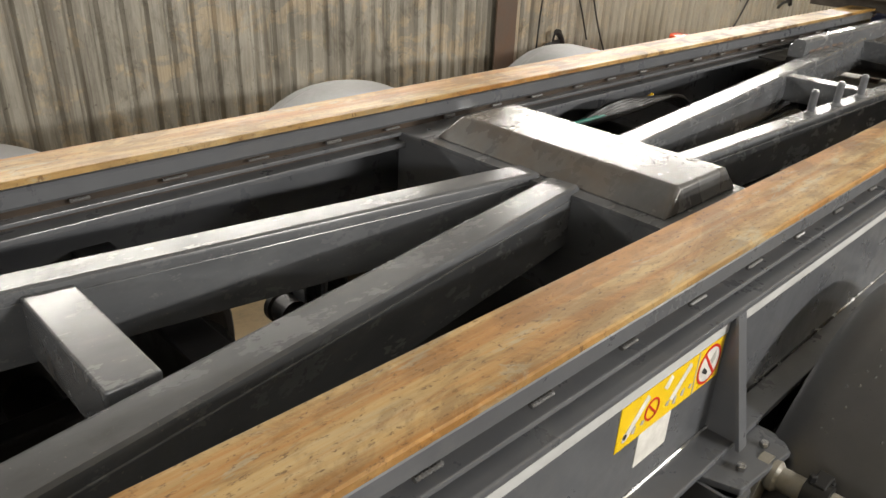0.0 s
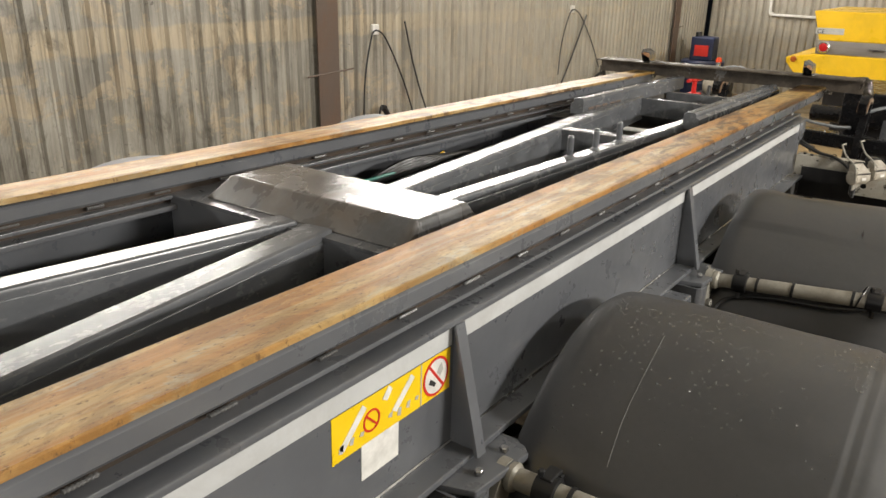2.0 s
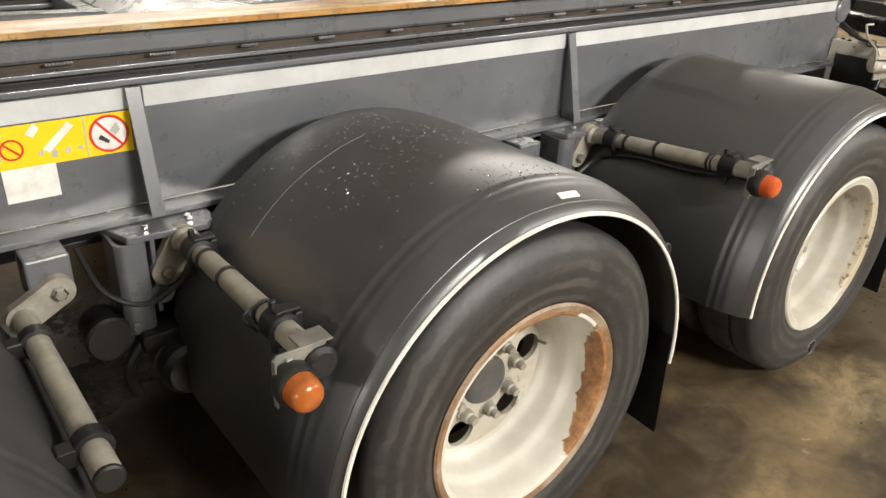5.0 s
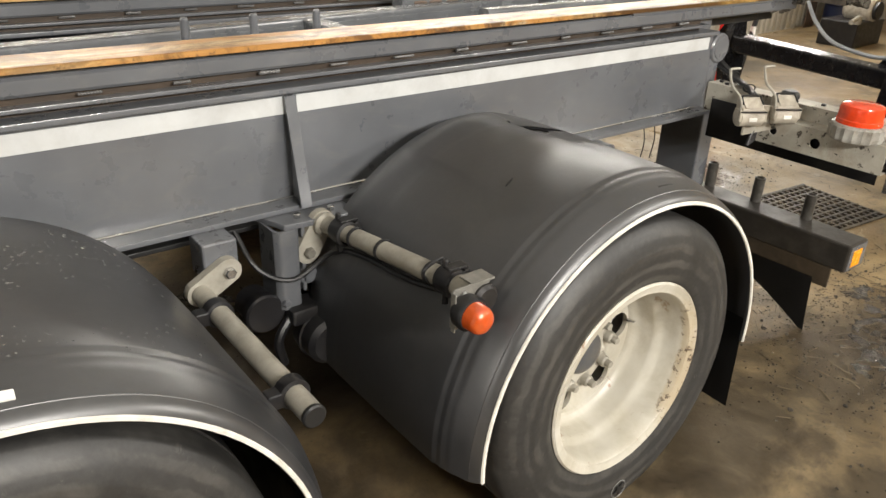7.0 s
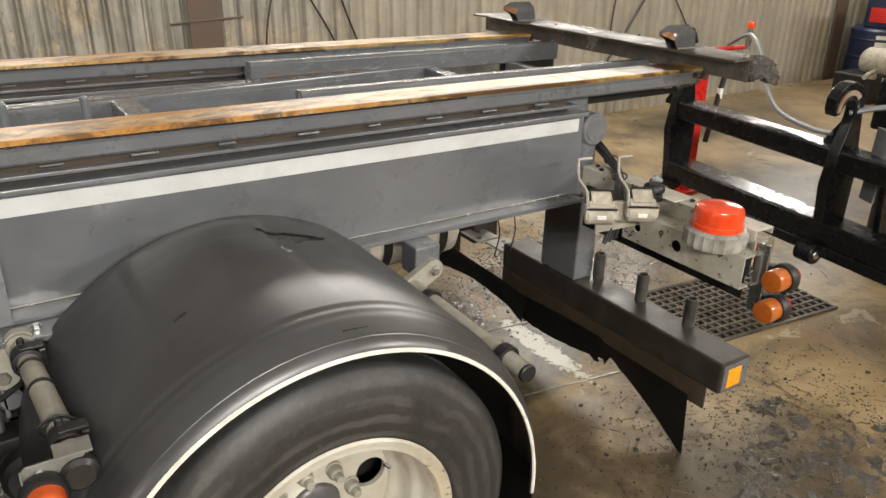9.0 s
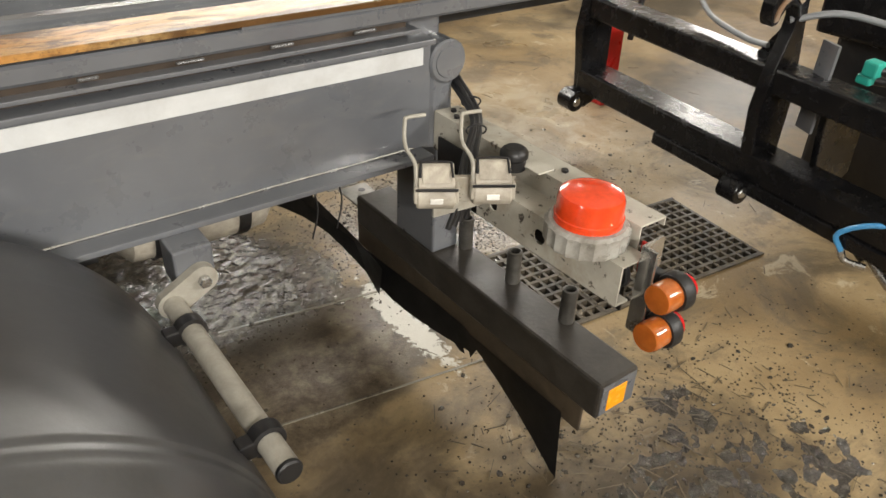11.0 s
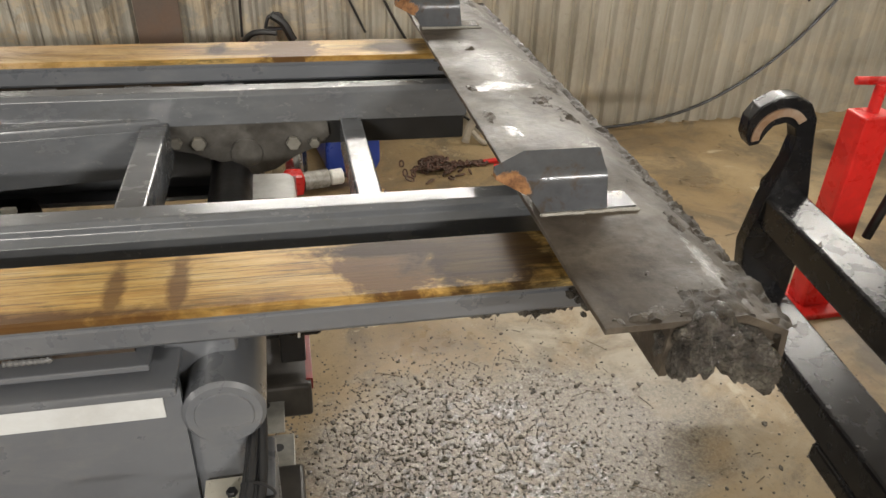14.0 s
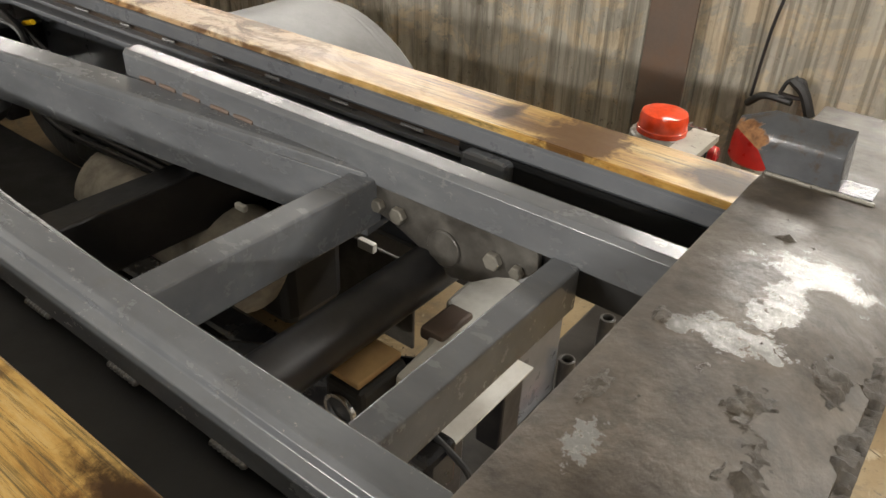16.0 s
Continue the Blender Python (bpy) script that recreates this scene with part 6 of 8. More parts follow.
def underrun(far=False):
    """Low cross block with three stake pins, on a post, with a torn rubber skirt."""
    f = (lambda b: moved(flipped(b), 0.03, 0.04)) if far else (lambda b: b)
    blk = part("bumper_block", f(box(4.062, 4.188, -0.245, 0.9 if far else 0.79, 0.275, 0.375, 0.008)), M_BLOCK, trailer, "dark grey steel bumper block splashed with mud")
    for y in (-0.03, 0.17, 0.37):
        prof = [(0.0, 0.385), (0.0125, 0.385), (0.0125, 0.468), (0.0145, 0.47), (0.0195, 0.468), (0.0195, 0.3755), (0, 0.3755)]
        part("stake_tube", f(lathe(prof, (4.165, y, 0), "z", 20)), M_SPLASH, blk, "short open steel tube")
    if far:
        part("red_stripe", f(box(4.188, 4.192, -0.23, 0.88, 0.345, 0.377, 0.001)), M_DULLRED, blk, "dull red reflective stripe")
        part("red_stripe", f(box(4.176, 4.19, -0.23, 0.88, 0.375, 0.3785)), M_DULLRED, blk)
    part("side_reflector", f(box(4.09, 4.15, -0.2485, -0.2445, 0.29, 0.352, 0.002)), M_REFLECT, blk, "orange side reflector")
    part("end_cap", f(box(4.07, 4.18, -0.247, -0.244, 0.283, 0.368, 0.002)), M_GREY, blk)
    part("bumper_post", f(box(4.066, 4.15, 0.39, 0.57, 0.376, 0.687, 0.006)), M_GREY, trailer, "dark grey bumper post")
    # rubber skirt: a broad hanging ribbon, torn across, with a pointed flap at its outer end
    bm = B()
    n = 64
    rows = []
    for i in range(n + 1):
        y = -0.15 + 1.5 * i / n
        if y < 0.215:
            top, low = 0.225, 0.006 + 0.175 * ((y + 0.15) / 0.365) ** 0.85
        else:
            top, low = 0.222 + 0.012 * math.sin(6 * y), 0.138 + 0.018 * math.sin(7 * y + 1.0) - (0.014 if y < 0.28 else 0.0)
        low += 0.005 * noise.noise(Vector((y * 30, 0, 3)))
        curl = -0.12 * max(0.0, y - 0.7) ** 1.4
        row = []
        for u in (0, 0.2, 0.4, 0.6, 0.8, 1):
            row.append(bm.verts.new((4.058 + curl + u * 0.012 * math.sin(6.5 * y + 0.5), y - 0.02 * u, top + (low - top) * u)))
        rows.append(row)
    tear = int(0.378 / 1.5 * n)
    for i, (a, b) in enumerate(zip(rows, rows[1:])):
        for j in range(5):
            if i == tear and j > 3:
                continue
            bm.faces.new((a[j], a[j + 1], b[j + 1], b[j]))
    bmesh.ops.solidify(bm, geom=list(bm.faces), thickness=0.006)
    part("rubber_skirt", f(bm), M_RUBBER_SHADE, blk, "torn black rubber skirt")
    part("skirt_strip", f(box(4.066, 4.074, -0.2, 0.79, 0.2, 0.276, 0.002)), M_MUDSTRIP, blk, "brown mud-caked clamp strip")
    # drilled bracket plates behind the block
    for y0, y1, x0, x1 in ((0.8, 0.92, 4.07, 4.17), (0.93, 1.06, 4.04, 4.15)) if not far else ():
        plate = part("bracket_plate", box(x0, x1, y0, y1, 0.327, 0.333, 0.002), M_BRACKET, blk, "pale grey drilled bracket plate")
        for k in range(2):
            part("bolt_hole", lathe([(0, 0.334), (0.011, 0.334), (0.012, 0.3325), (0, 0.3325)], (x0 + 0.03 + 0.035 * k, y0 + 0.03 + (y1 - y0 - 0.07) * k, 0), "z", 16), M_RUBBER_SHADE, plate)


underrun()
underrun(True)


def underneath():
    """Axles, springs, tanks and pipes under the frame."""
    for x in AXLES:
        a = part("axle", lathe([(0, -0.1), (0.06, -0.1), (0.06, 1.99), (0, 1.99)], (x, 0, 0.385), "y", 20), M_DARK, trailer)
        for y in (0.42, 1.47):
            part("air_bellows", lathe([(0, 0.45), (0.09, 0.45), (0.115, 0.49), (0.1, 0.54), (0.118, 0.59), (0.09, 0.64), (0, 0.64)], (x + 0.25, y + (0.12 if y < 1 else -0.12), 0), "z", 24), M_RUBBER_SHADE, a)
            part("trailing_arm", box(x - 0.5, x + 0.3, y - 0.04, y + 0.04, 0.42, 0.5, 0.01), M_DARK, a)
            part("brake_chamber", lathe([(0, x - 0.34), (0.06, x - 0.34), (0.07, x - 0.3), (0.07, x - 0.2), (0.05, x - 0.16), (0.02, x - 0.1), (0, x - 0.1)], (0, y - 0.12 if y < 1 else y + 0.12, 0.47), "x", 20), M_DARK, a)
    for x in (-1.0, 0.45, 2.2, 3.45):
        part("crossmember", box(x - 0.04, x + 0.04, 0.414, 1.476, 0.72, 0.86, 0.006), M_DARK, trailer)
    tank = part("air_tank", lathe([(0, 3.3), (0.06, 3.305), (0.1, 3.34), (0.105, 3.4), (0.105, 3.6), (0.1, 3.66), (0.06, 3.695), (0, 3.7)], (0, 0.62, 0.6), "x", 28), M_SOCKET, trailer, "beige cylindrical air tank")
    for x in (3.4, 3.6):
        part("tank_strap", lathe([(0.106, x - 0.015), (0.109, x - 0.015), (0.109, x + 0.015), (0.106, x + 0.015)], (0, 0.62, 0.6), "x", 28), M_DARK, tank)
    tank = part("air_tank", lathe([(0, 2.95), (0.06, 2.955), (0.12, 2.99), (0.125, 3.05), (0.125, 3.5), (0.12, 3.56), (0.06, 3.595), (0, 3.6)], (0, 1.22, 0.62), "x", 28), M_SOCKET, trailer, "beige cylindrical air tank")
    # black sheet added to give the openings below the frame their shade
    part("underbody_shade_tray", box(X0, 3.25, 0.43, 1.2, 0.625, 0.637, 0.002), M_RUBBER_SHADE, trailer, "added black tray for the shade under the frame")
    # box added to block light and sight under the far beam
    part("blocking_box", box(3.2, 3.6, 1.26, 1.45, 0.42, 0.72, 0.03), M_RUBBER_SHADE, trailer, "added black box blocking light under the far beam")
    # long pipes and loose hoses
    part("brake_pipe", tube([(-1.2, 1.17, 0.86), (0.4, 1.183, 0.86), (0.7, 1.19, 0.86)], 0.014, 10), M_PIPE, trailer, "pale steel pipe under the braces")
    # white blocks added for the pale lit patches below the braces
    part("pale_patch_block", box(0.62, 0.72, 0.82, 0.9, 0.68, 0.78, 0.01), M_WHITE, trailer)
    part("pale_patch_block", box(0.42, 0.52, 0.86, 0.94, 0.66, 0.74, 0.01), M_WHITE, trailer)
    for k in range(6):
        o = 0.02 * k
        pts = [(1.9 + o, 1.36, 0.87), (2.15 + o, 1.345 - 0.3 * o, 0.93 - 0.3 * o), (2.4 + o, 1.33 - 0.4 * o, 0.91), (2.7, 1.31 - o, 0.84 - o), (3.3, 1.27 - o, 0.78)]
        part("loose_hose", tube(pts, 0.009, 8), M_HOSE, trailer, "black air hose")
    part("green_hose", tube([(1.6, 1.34, 0.88), (1.85, 1.345, 0.895), (2.1, 1.34, 0.9)], 0.006, 8), M_TEAL, trailer, "green air hose")
    part("yellow_hose", tube([(0.9, 1.33, 0.77), (1.05, 1.34, 0.8), (1.19, 1.35, 0.83)], 0.005, 8), M_YELLOW, trailer, "yellow air hose")
    part("yellow_tag", tube([(2.36, 1.365, 0.9), (2.42, 1.365, 0.915)], 0.008, 8), M_YELLOW, trailer)
    # gear under the open end, seen through the inner rails
    part("swing_beam", box(3.3, 4.25, 0.98, 1.06, 0.56, 0.66, 0.012), M_BLACK, trailer)
    part("swing_arm", beam_between((3.55, 0.72), (4.15, 1.1), 0.09, 0.62, 0.72, 0.012), M_BLACK, trailer)
    white = prism([(4.09, 1.33), (4.11, 1.35), (4.2, 1.345), (4.212, 1.325), (4.222, 1.02), (4.205, 1.0), (4.16, 1.0), (4.15, 1.1), (4.13, 1.12), (4.13, 1.19), (4.1, 1.21)], "z", 0.74, 0.79, 0.008)
    part("white_housing", white, M_WHITE, trailer, "white moulded housing")
    angle = B()
    add_box(angle, 4.195, 4.236, 0.93, 1.32, 0.625, 0.631, 0.001)
    add_box(angle, 4.195, 4.201, 0.93, 1.32, 0.6, 0.66, 0.001)
    part("white_angle", angle, M_WHITE, trailer, "white folded steel angle")
    part("clamp_block", box(4.12, 4.17, 1.11, 1.2, 0.775, 0.8, 0.006), M_POST, trailer, "rust-brown clamp block")
    part("wood_block", box(4.085, 4.15, 0.93, 1.03, 0.8, 0.812, 0.003), M_PLANK, trailer, "pale wooden plate")
    part("clamp_body", box(4.08, 4.16, 0.925, 1.035, 0.72, 0.798, 0.01), M_RUBBER_SHADE, trailer)
    part("clamp_ring", lathe([(0.026, 0.915), (0.032, 0.915), (0.032, 0.923), (0.026, 0.923), (0.026, 0.915)], (4.12, 0, 0.75), "y", 18), M_CHROME, trailer)
    flap = part("rear_flap", box(3.38, 3.69, 1.618, 1.63, 0.18, 0.47, 0.004), M_SPLASH, trailer, "grey hanging flap with pale marks")
    for k in range(4):
        part("pale_mark", prism([(3.575 + 0.026 * k, 0.36 + 0.017 * k), (3.59 + 0.026 * k, 0.362 + 0.017 * k), (3.592 + 0.026 * k, 0.4 + 0.017 * k), (3.577 + 0.026 * k, 0.398 + 0.017 * k)], "y", 1.6165, 1.618), M_PRINTGREY, flap)
    part("flap_clip", box(3.5, 3.56, 1.6, 1.618, 0.46, 0.49, 0.004), M_WHITE, flap)
    part("flap_hanger", box(3.44, 3.47, 1.62, 1.66, 0.465, 0.7, 0.004), M_DARK, flap)
    for x, z in ((3.35, 0.6), (3.42, 0.6), (3.49, 0.6)):
        part("beam_bolt", lathe(disc_prof(0.012, 0.966, 0.98, 0.003), (x, 0, z), "y", 6), M_DARK, trailer)
    part("black_strap", tube([(4.17, 1.04, 0.672), (4.22, 1.036, 0.662), (4.29, 1.03, 0.635), (4.31, 1.03, 0.58)], 0.006, 8), M_HOSE, trailer)
    for y in (1.1, 1.3):
        part("inner_post", box(4.15, 4.21, y - 0.035, y + 0.035, 0.42, 0.6, 0.005), M_DARK, trailer)
    for x, y, z in ((3.45, 1.14, 0.86), (3.3, 1.17, 0.89), (3.62, 1.13, 0.83)):
        part("clip", box(x, x + 0.03, y, y + 0.012, z, z + 0.014, 0.003), M_WHITE, trailer)


underneath()


def warning_sticker():
    y = 0.4015
    base = part("warning_sticker", box(0.786, 1.098, y - 0.0006, y + 0.0004, 0.824, 0.907), M_STICKER, trailer, "torn yellow warning sticker with red prohibition signs")
    def flat(name, pts, d, m):
        part(name, prism(pts, "y", y - 0.0006 - d, y - 0.0006), m, base)
    def ring(name, cx, cz, r0, r1, d, m):
        part(name, lathe([(r0, y - 0.0006 - d), (r1, y - 0.0006 - d), (r1, y - 0.0007), (r0, y - 0.0007)], (cx, 0, cz), "y", 32), m, base)
    part("white_disc", lathe([(0, y - 0.0012), (0.036, y - 0.0012), (0.036, y - 0.0007), (0, y - 0.0007)], (1.054, 0, 0.866), "y", 32), M_PRINTWHITE, base)
    ring("red_ring", 1.054, 0.866, 0.033, 0.038, 0.0012, M_PRINTRED)
    flat("red_bar", [(1.03, 0.892), (1.034, 0.895), (1.079, 0.841), (1.075, 0.838)], 0.0014, M_PRINTRED)
    flat("dark_sign", [(1.032, 0.858), (1.05, 0.846), (1.054, 0.852), (1.038, 0.866)], 0.001, M_PRINTBLACK)
    flat("dark_sign", [(1.056, 0.872), (1.07, 0.888), (1.076, 0.872), (1.066, 0.862)], 0.001, M_PRINTGREY)
    flat("divider", [(1.009, 0.825), (1.0115, 0.825), (1.0115, 0.9065), (1.009, 0.9065)], 0.0008, M_PRINTGREY)
    ring("red_ring", 0.878, 0.862, 0.017, 0.0205, 0.0012, M_PRINTRED)
    flat("red_bar", [(0.864, 0.873), (0.866, 0.876), (0.892, 0.851), (0.89, 0.848)], 0.0014, M_PRINTRED)
    for a, b, c, d in ((0.80, 0.845, 0.86, 0.9), (0.93, 0.855, 0.985, 0.902), (0.905, 0.888, 0.925, 0.907)):
        flat("faded_sign", [(a, b), (a + 0.012, b - 0.008), (c + 0.006, d - 0.01), (c - 0.004, d)], 0.0008, M_PRINTWHITE)
    for k in range(9):
        x = 0.8 + 0.024 * k
        if abs(x - 0.878) > 0.02:
            flat("faded_mark", [(x, 0.838 + 0.004 * (k % 3)), (x + 0.009, 0.835 + 0.004 * (k % 3)), (x + 0.012, 0.85 + 0.003 * (k % 2)), (x + 0.004, 0.852)], 0.0008, M_PRINTGREY)
    part("white_label", box(0.853, 0.948, y - 0.0008, y + 0.0004, 0.758, 0.825), M_PRINTWHITE, trailer, "blank white label")


warning_sticker()


# ---- water drops on the mudguards ----
def drops():
    prof = [(0.0, 0.9), (0.55, 0.75), (0.9, 0.35), (1.0, 0.0)]
    me = mesh_of("water_drop", lathe(prof, (0, 0, 0), "z", 7), WATERDROP)
    rng = random.Random(5)
    for g, ax, n in ((GUARDS[1], AXLES[1], 1700), (GUARDS[0], AXLES[0], 240)):
        bm = B()
        for i in range(n):
            a = radians(rng.gauss(88, 24))
            w = rng.uniform(-0.27, 0.28)
            if noise.noise(Vector((a * 4, w * 9, ax))) < -0.12:
                continue
            k = noise.noise(Vector((math.cos(a) * 1.6 + ax, w * 3, math.sin(a) * 1.6)))
            r = 0.4992 + 0.006 * k - (0.012 if w < -0.24 else 0)
            s = rng.choice((0.0008, 0.001, 0.0014, 0.0021)) * rng.uniform(0.8, 1.2)
            m = Matrix.Translation((ax + r * math.cos(a), w, 0.372 + r * math.sin(a))) @ Matrix.Rotation(math.pi / 2 - a, 4, "Y") @ Matrix.Diagonal((s * rng.uniform(0.8, 1.6), s, s * 0.7, 1))
            vs = [bm.verts.new(m @ v.co) for v in me.vertices]
            for p in me.polygons:
                bm.faces.new([vs[j] for j in p.vertices])
        tagged(part("water_drops", bm, WATERDROP, g, "scattered water drops"), kind="stuff")
    bpy.data.meshes.remove(me)


WATERDROP, _n, _l, _b = mat("water_drop")
_b.inputs["Base Color"].default_value = (0.09, 0.09, 0.09, 1)
_b.inputs["Roughness"].default_value = 0.04
_b.inputs["Specular IOR Level"].default_value = 1.0
_b.inputs["Coat Weight"].default_value = 1.0
drops()


# ---- floor drain ----
def drain():
    m = Matrix.Translation((5.405, 0.36, 0)) @ Matrix.Rotation(radians(-6.4), 4, "Z")
    t = thing("drain_grate", "black plastic floor grate with square openings, muddy", "grate", m=m)
    def panel(x0, x1, nx, ny, thick):
        y0, y1 = -0.222, 0.222
        for i in range(nx + 1):
            x = x0 + (x1 - x0) * i / nx
            part("grate_bar", box(x - thick, x + thick, y0, y1, -0.028, 0.004), M_DARKPLASTIC, t)
        for j in range(ny + 1):
            y = y0 + (y1 - y0) * j / ny
            part("grate_bar", box(x0, x1, y - thick, y + thick, -0.026, 0.0055), M_DARKPLASTIC, t)
        part("grate_frame", box(x0 - 0.006, x1 + 0.006, y0 - 0.012, y0, -0.03, 0.007), M_DARKPLASTIC, t)
        part("grate_frame", box(x0 - 0.006, x1 + 0.006, y1, y1 + 0.012, -0.03, 0.007), M_DARKPLASTIC, t)
    panel(-0.735, -0.005, 18, 11, 0.0062)
    panel(-0.985, -0.745, 6, 11, 0.0062)
    # mud sitting on the bars
    rng = random.Random(4)
    bm = B()
    for k in range(620):
        x, y = rng.uniform(-0.98, -0.01), rng.uniform(-0.22, 0.22)
        if noise.noise(Vector((x * 7, y * 7, 2))) + rng.uniform(-0.3, 0.3) < 0.05:
            continue
        if rng.random() < 0.5:
            y = -0.222 + 0.444 / 11 * round((y + 0.222) * 11 / 0.444)
        else:
            x = -0.735 + 0.73 / 18 * round((x + 0.735) * 18 / 0.73)
        r = rng.uniform(0.004, 0.009)
        ring = [bm.verts.new((x + r * rng.uniform(0.6, 1.3) * math.cos(q * 1.047), y + r * rng.uniform(0.6, 1.3) * math.sin(q * 1.047), 0.002)) for q in range(6)]
        top = bm.verts.new((x, y, 0.0075 + 0.4 * r))
        for q in range(6):
            bm.faces.new((ring[q], ring[(q + 1) % 6], top))
    tagged(part("caked_mud", bm, M_CAKE, t, "brown mud caked on the bars"), kind="stuff")


M_CAKE = plain("brown_grate_mud", (0.15, 0.12, 0.08), 0.5, 0.0, (0.2, 0.165, 0.115), 0.8, 30, 0.5, 0.3)
M_DARKPLASTIC = plain("muddy_black_grate_plastic", (0.03, 0.026, 0.021), 0.5, 0.0, (0.15, 0.12, 0.08), 0.9, 18, 0.4, 0.3)
drain()


# ---- wet grit swept on the floor ----
def grit_patch(x0, x1, y0, y1, seed, height, stones, label, cell=0.012, crumb=0.0, material=None, fineness=1.0):
    rng = random.Random(seed)
    nx, ny = int((x1 - x0) / cell), int((y1 - y0) / cell)
    bm = B()
    grid = []
    cx, cy = (x0 + x1) / 2, (y0 + y1) / 2

    def level(x, y):
        e = max(abs(x - cx) / ((x1 - x0) / 2), abs(y - cy) / ((y1 - y0) / 2))
        e2 = math.hypot((x - cx) / ((x1 - x0) / 2), (y - cy) / ((y1 - y0) / 2))
        edge = 1.05 - 0.5 * e - 0.6 * e2 + 0.55 * noise.noise(Vector((x * 3.1, y * 3.1, seed)))
        if crumb:
            edge += crumb * (noise.noise(Vector((x * 55, y * 55, seed)) * fineness) + 0.7 * noise.noise(Vector((x * 120, y * 120, seed)) * fineness)) - 0.1 * crumb
        h = height * min(1.0, max(-0.6, edge * 1.5))
        k = noise.noise(Vector((x * 16, y * 16, seed))) * 0.5 + noise.noise(Vector((x * 41, y * 41, seed))) * 0.4
        return h * (0.65 + 0.8 * k) - 0.004
    for i in range(nx + 1):
        row = []
        for j in range(ny + 1):
            x, y = x0 + (x1 - x0) * i / nx, y0 + (y1 - y0) * j / ny
            row.append((x, y, max(level(x, y), -0.012)))
        grid.append(row)
    vs = [[bm.verts.new(p) for p in row] for row in grid]
    for i in range(nx):
        for j in range(ny):
            if max(grid[i + a][j + b][2] for a in (0, 1) for b in (0, 1)) > -0.003:
                bm.faces.new((vs[i][j], vs[i + 1][j], vs[i + 1][j + 1], vs[i][j + 1]))
    loose = [v for v in bm.verts if not v.link_faces]
    bmesh.ops.delete(bm, geom=loose, context="VERTS")
    ico = B()
    bmesh.ops.create_icosphere(ico, subdivisions=1, radius=1)
    base = [v.co.copy() for v in ico.verts]
    tris = [[v.index for v in f.verts] for f in ico.faces]
    ico.free()
    for k in range(stones):
        x, y = rng.gauss(cx, (x1 - x0) * 0.3), rng.gauss(cy, (y1 - y0) * 0.3)
        z = max(level(x, y), 0.0)
        if 4.4 < x < 5.43 and 0.1 < y < 0.7:
            continue
        s = rng.uniform(0.0015, 0.0042) if rng.random() < 0.97 else rng.uniform(0.005, 0.009)
        c = Vector((x, y, z + 0.3 * s))
        sc = Vector((rng.uniform(0.7, 1.3), rng.uniform(0.7, 1.3), rng.uniform(0.5, 0.8))) * s
        pv = [bm.verts.new(c + Vector((p.x * sc.x, p.y * sc.y, p.z * sc.z)) * rng.uniform(0.8, 1.2)) for p in base]
        for q in tris:
            bm.faces.new([pv[i] for i in q])
    me = bpy.data.meshes.new("wet_grit")
    bmesh.ops.recalc_face_normals(bm, faces=bm.faces)
    bm.to_mesh(me)
    bm.free()
    me.materials.append(material or M_MUD)
    tagged(new("wet_grit", me), label, "gravel", kind="stuff")


grit_patch(4.0, 5.45, 0.58, 1.52, 3, 0.006, 1500, "wet grey silt washed over the floor", 0.0058, 0.35, M_SILT)
grit_patch(4.1, 5.0, 0.68, 1.4, 5, 0.0045, 3600, "dark crumbs of wet grit on the silt", 0.0042, 2.2, M_CRUMBS, 1.9)
grit_patch(3.05, 4.14, 0.6, 1.66, 8, 0.014, 1500, "wet glinting sludge under the trailer frame", 0.0065, 0.12, M_SLUDGE)
grit_patch(0.5, 2.6, 0.6, 1.5, 12, 0.014, 1200, "wet dark grit under the trailer axles")
grit_patch(3.7, 5.0, -0.9, 0.15, 17, 0.006, 3200, "thin scatter of grit and straw on the concrete")
grit_patch(-0.9, 0.5, 0.4, 1.6, 21, 0.012, 500, "wet dark grit under the trailer front")


def straw():
    rng = random.Random(11)
    bm = B()
    for k in range(520):
        if k < 330:
            x, y = rng.gauss(4.35, 0.35), rng.gauss(-0.3, 0.28)
        elif k < 430:
            x, y = rng.uniform(5.4, 7.5), rng.uniform(0.0, 3.0)
        else:
            x, y = rng.uniform(4.3, 5.4), rng.uniform(0.8, 2.8)
        if 4.38 < x < 5.45 and 0.1 < y < 0.72:
            continue
        a, ln = rng.uniform(0, math.pi), rng.uniform(0.008, 0.035)
        d = Vector((math.cos(a), math.sin(a), 0)) * ln
        s = Vector((-math.sin(a), math.cos(a), 0)) * rng.uniform(0.0006, 0.0016)
        c = Vector((x, y, 0.0025 + rng.uniform(0, 0.003)))
        lo = [bm.verts.new(c + p) for p in (-d - s, d - s, d + s, -d + s)]
        hi = [bm.verts.new(v.co + Vector((0, 0, 0.0014))) for v in lo]
        bm.faces.new(hi)
        for i in range(4):
            bm.faces.new((lo[i], lo[(i + 1) % 4], hi[(i + 1) % 4], hi[i]))
    tagged(part("straw_litter", bm, M_STRAW, None, "thin dark straw and twigs scattered on the concrete"), category="litter", kind="stuff")


M_STRAW = plain("dark_straw", (0.07, 0.055, 0.035), 0.6, 0.0, (0.24, 0.185, 0.11), 0.7, 3, 0.1)
straw()


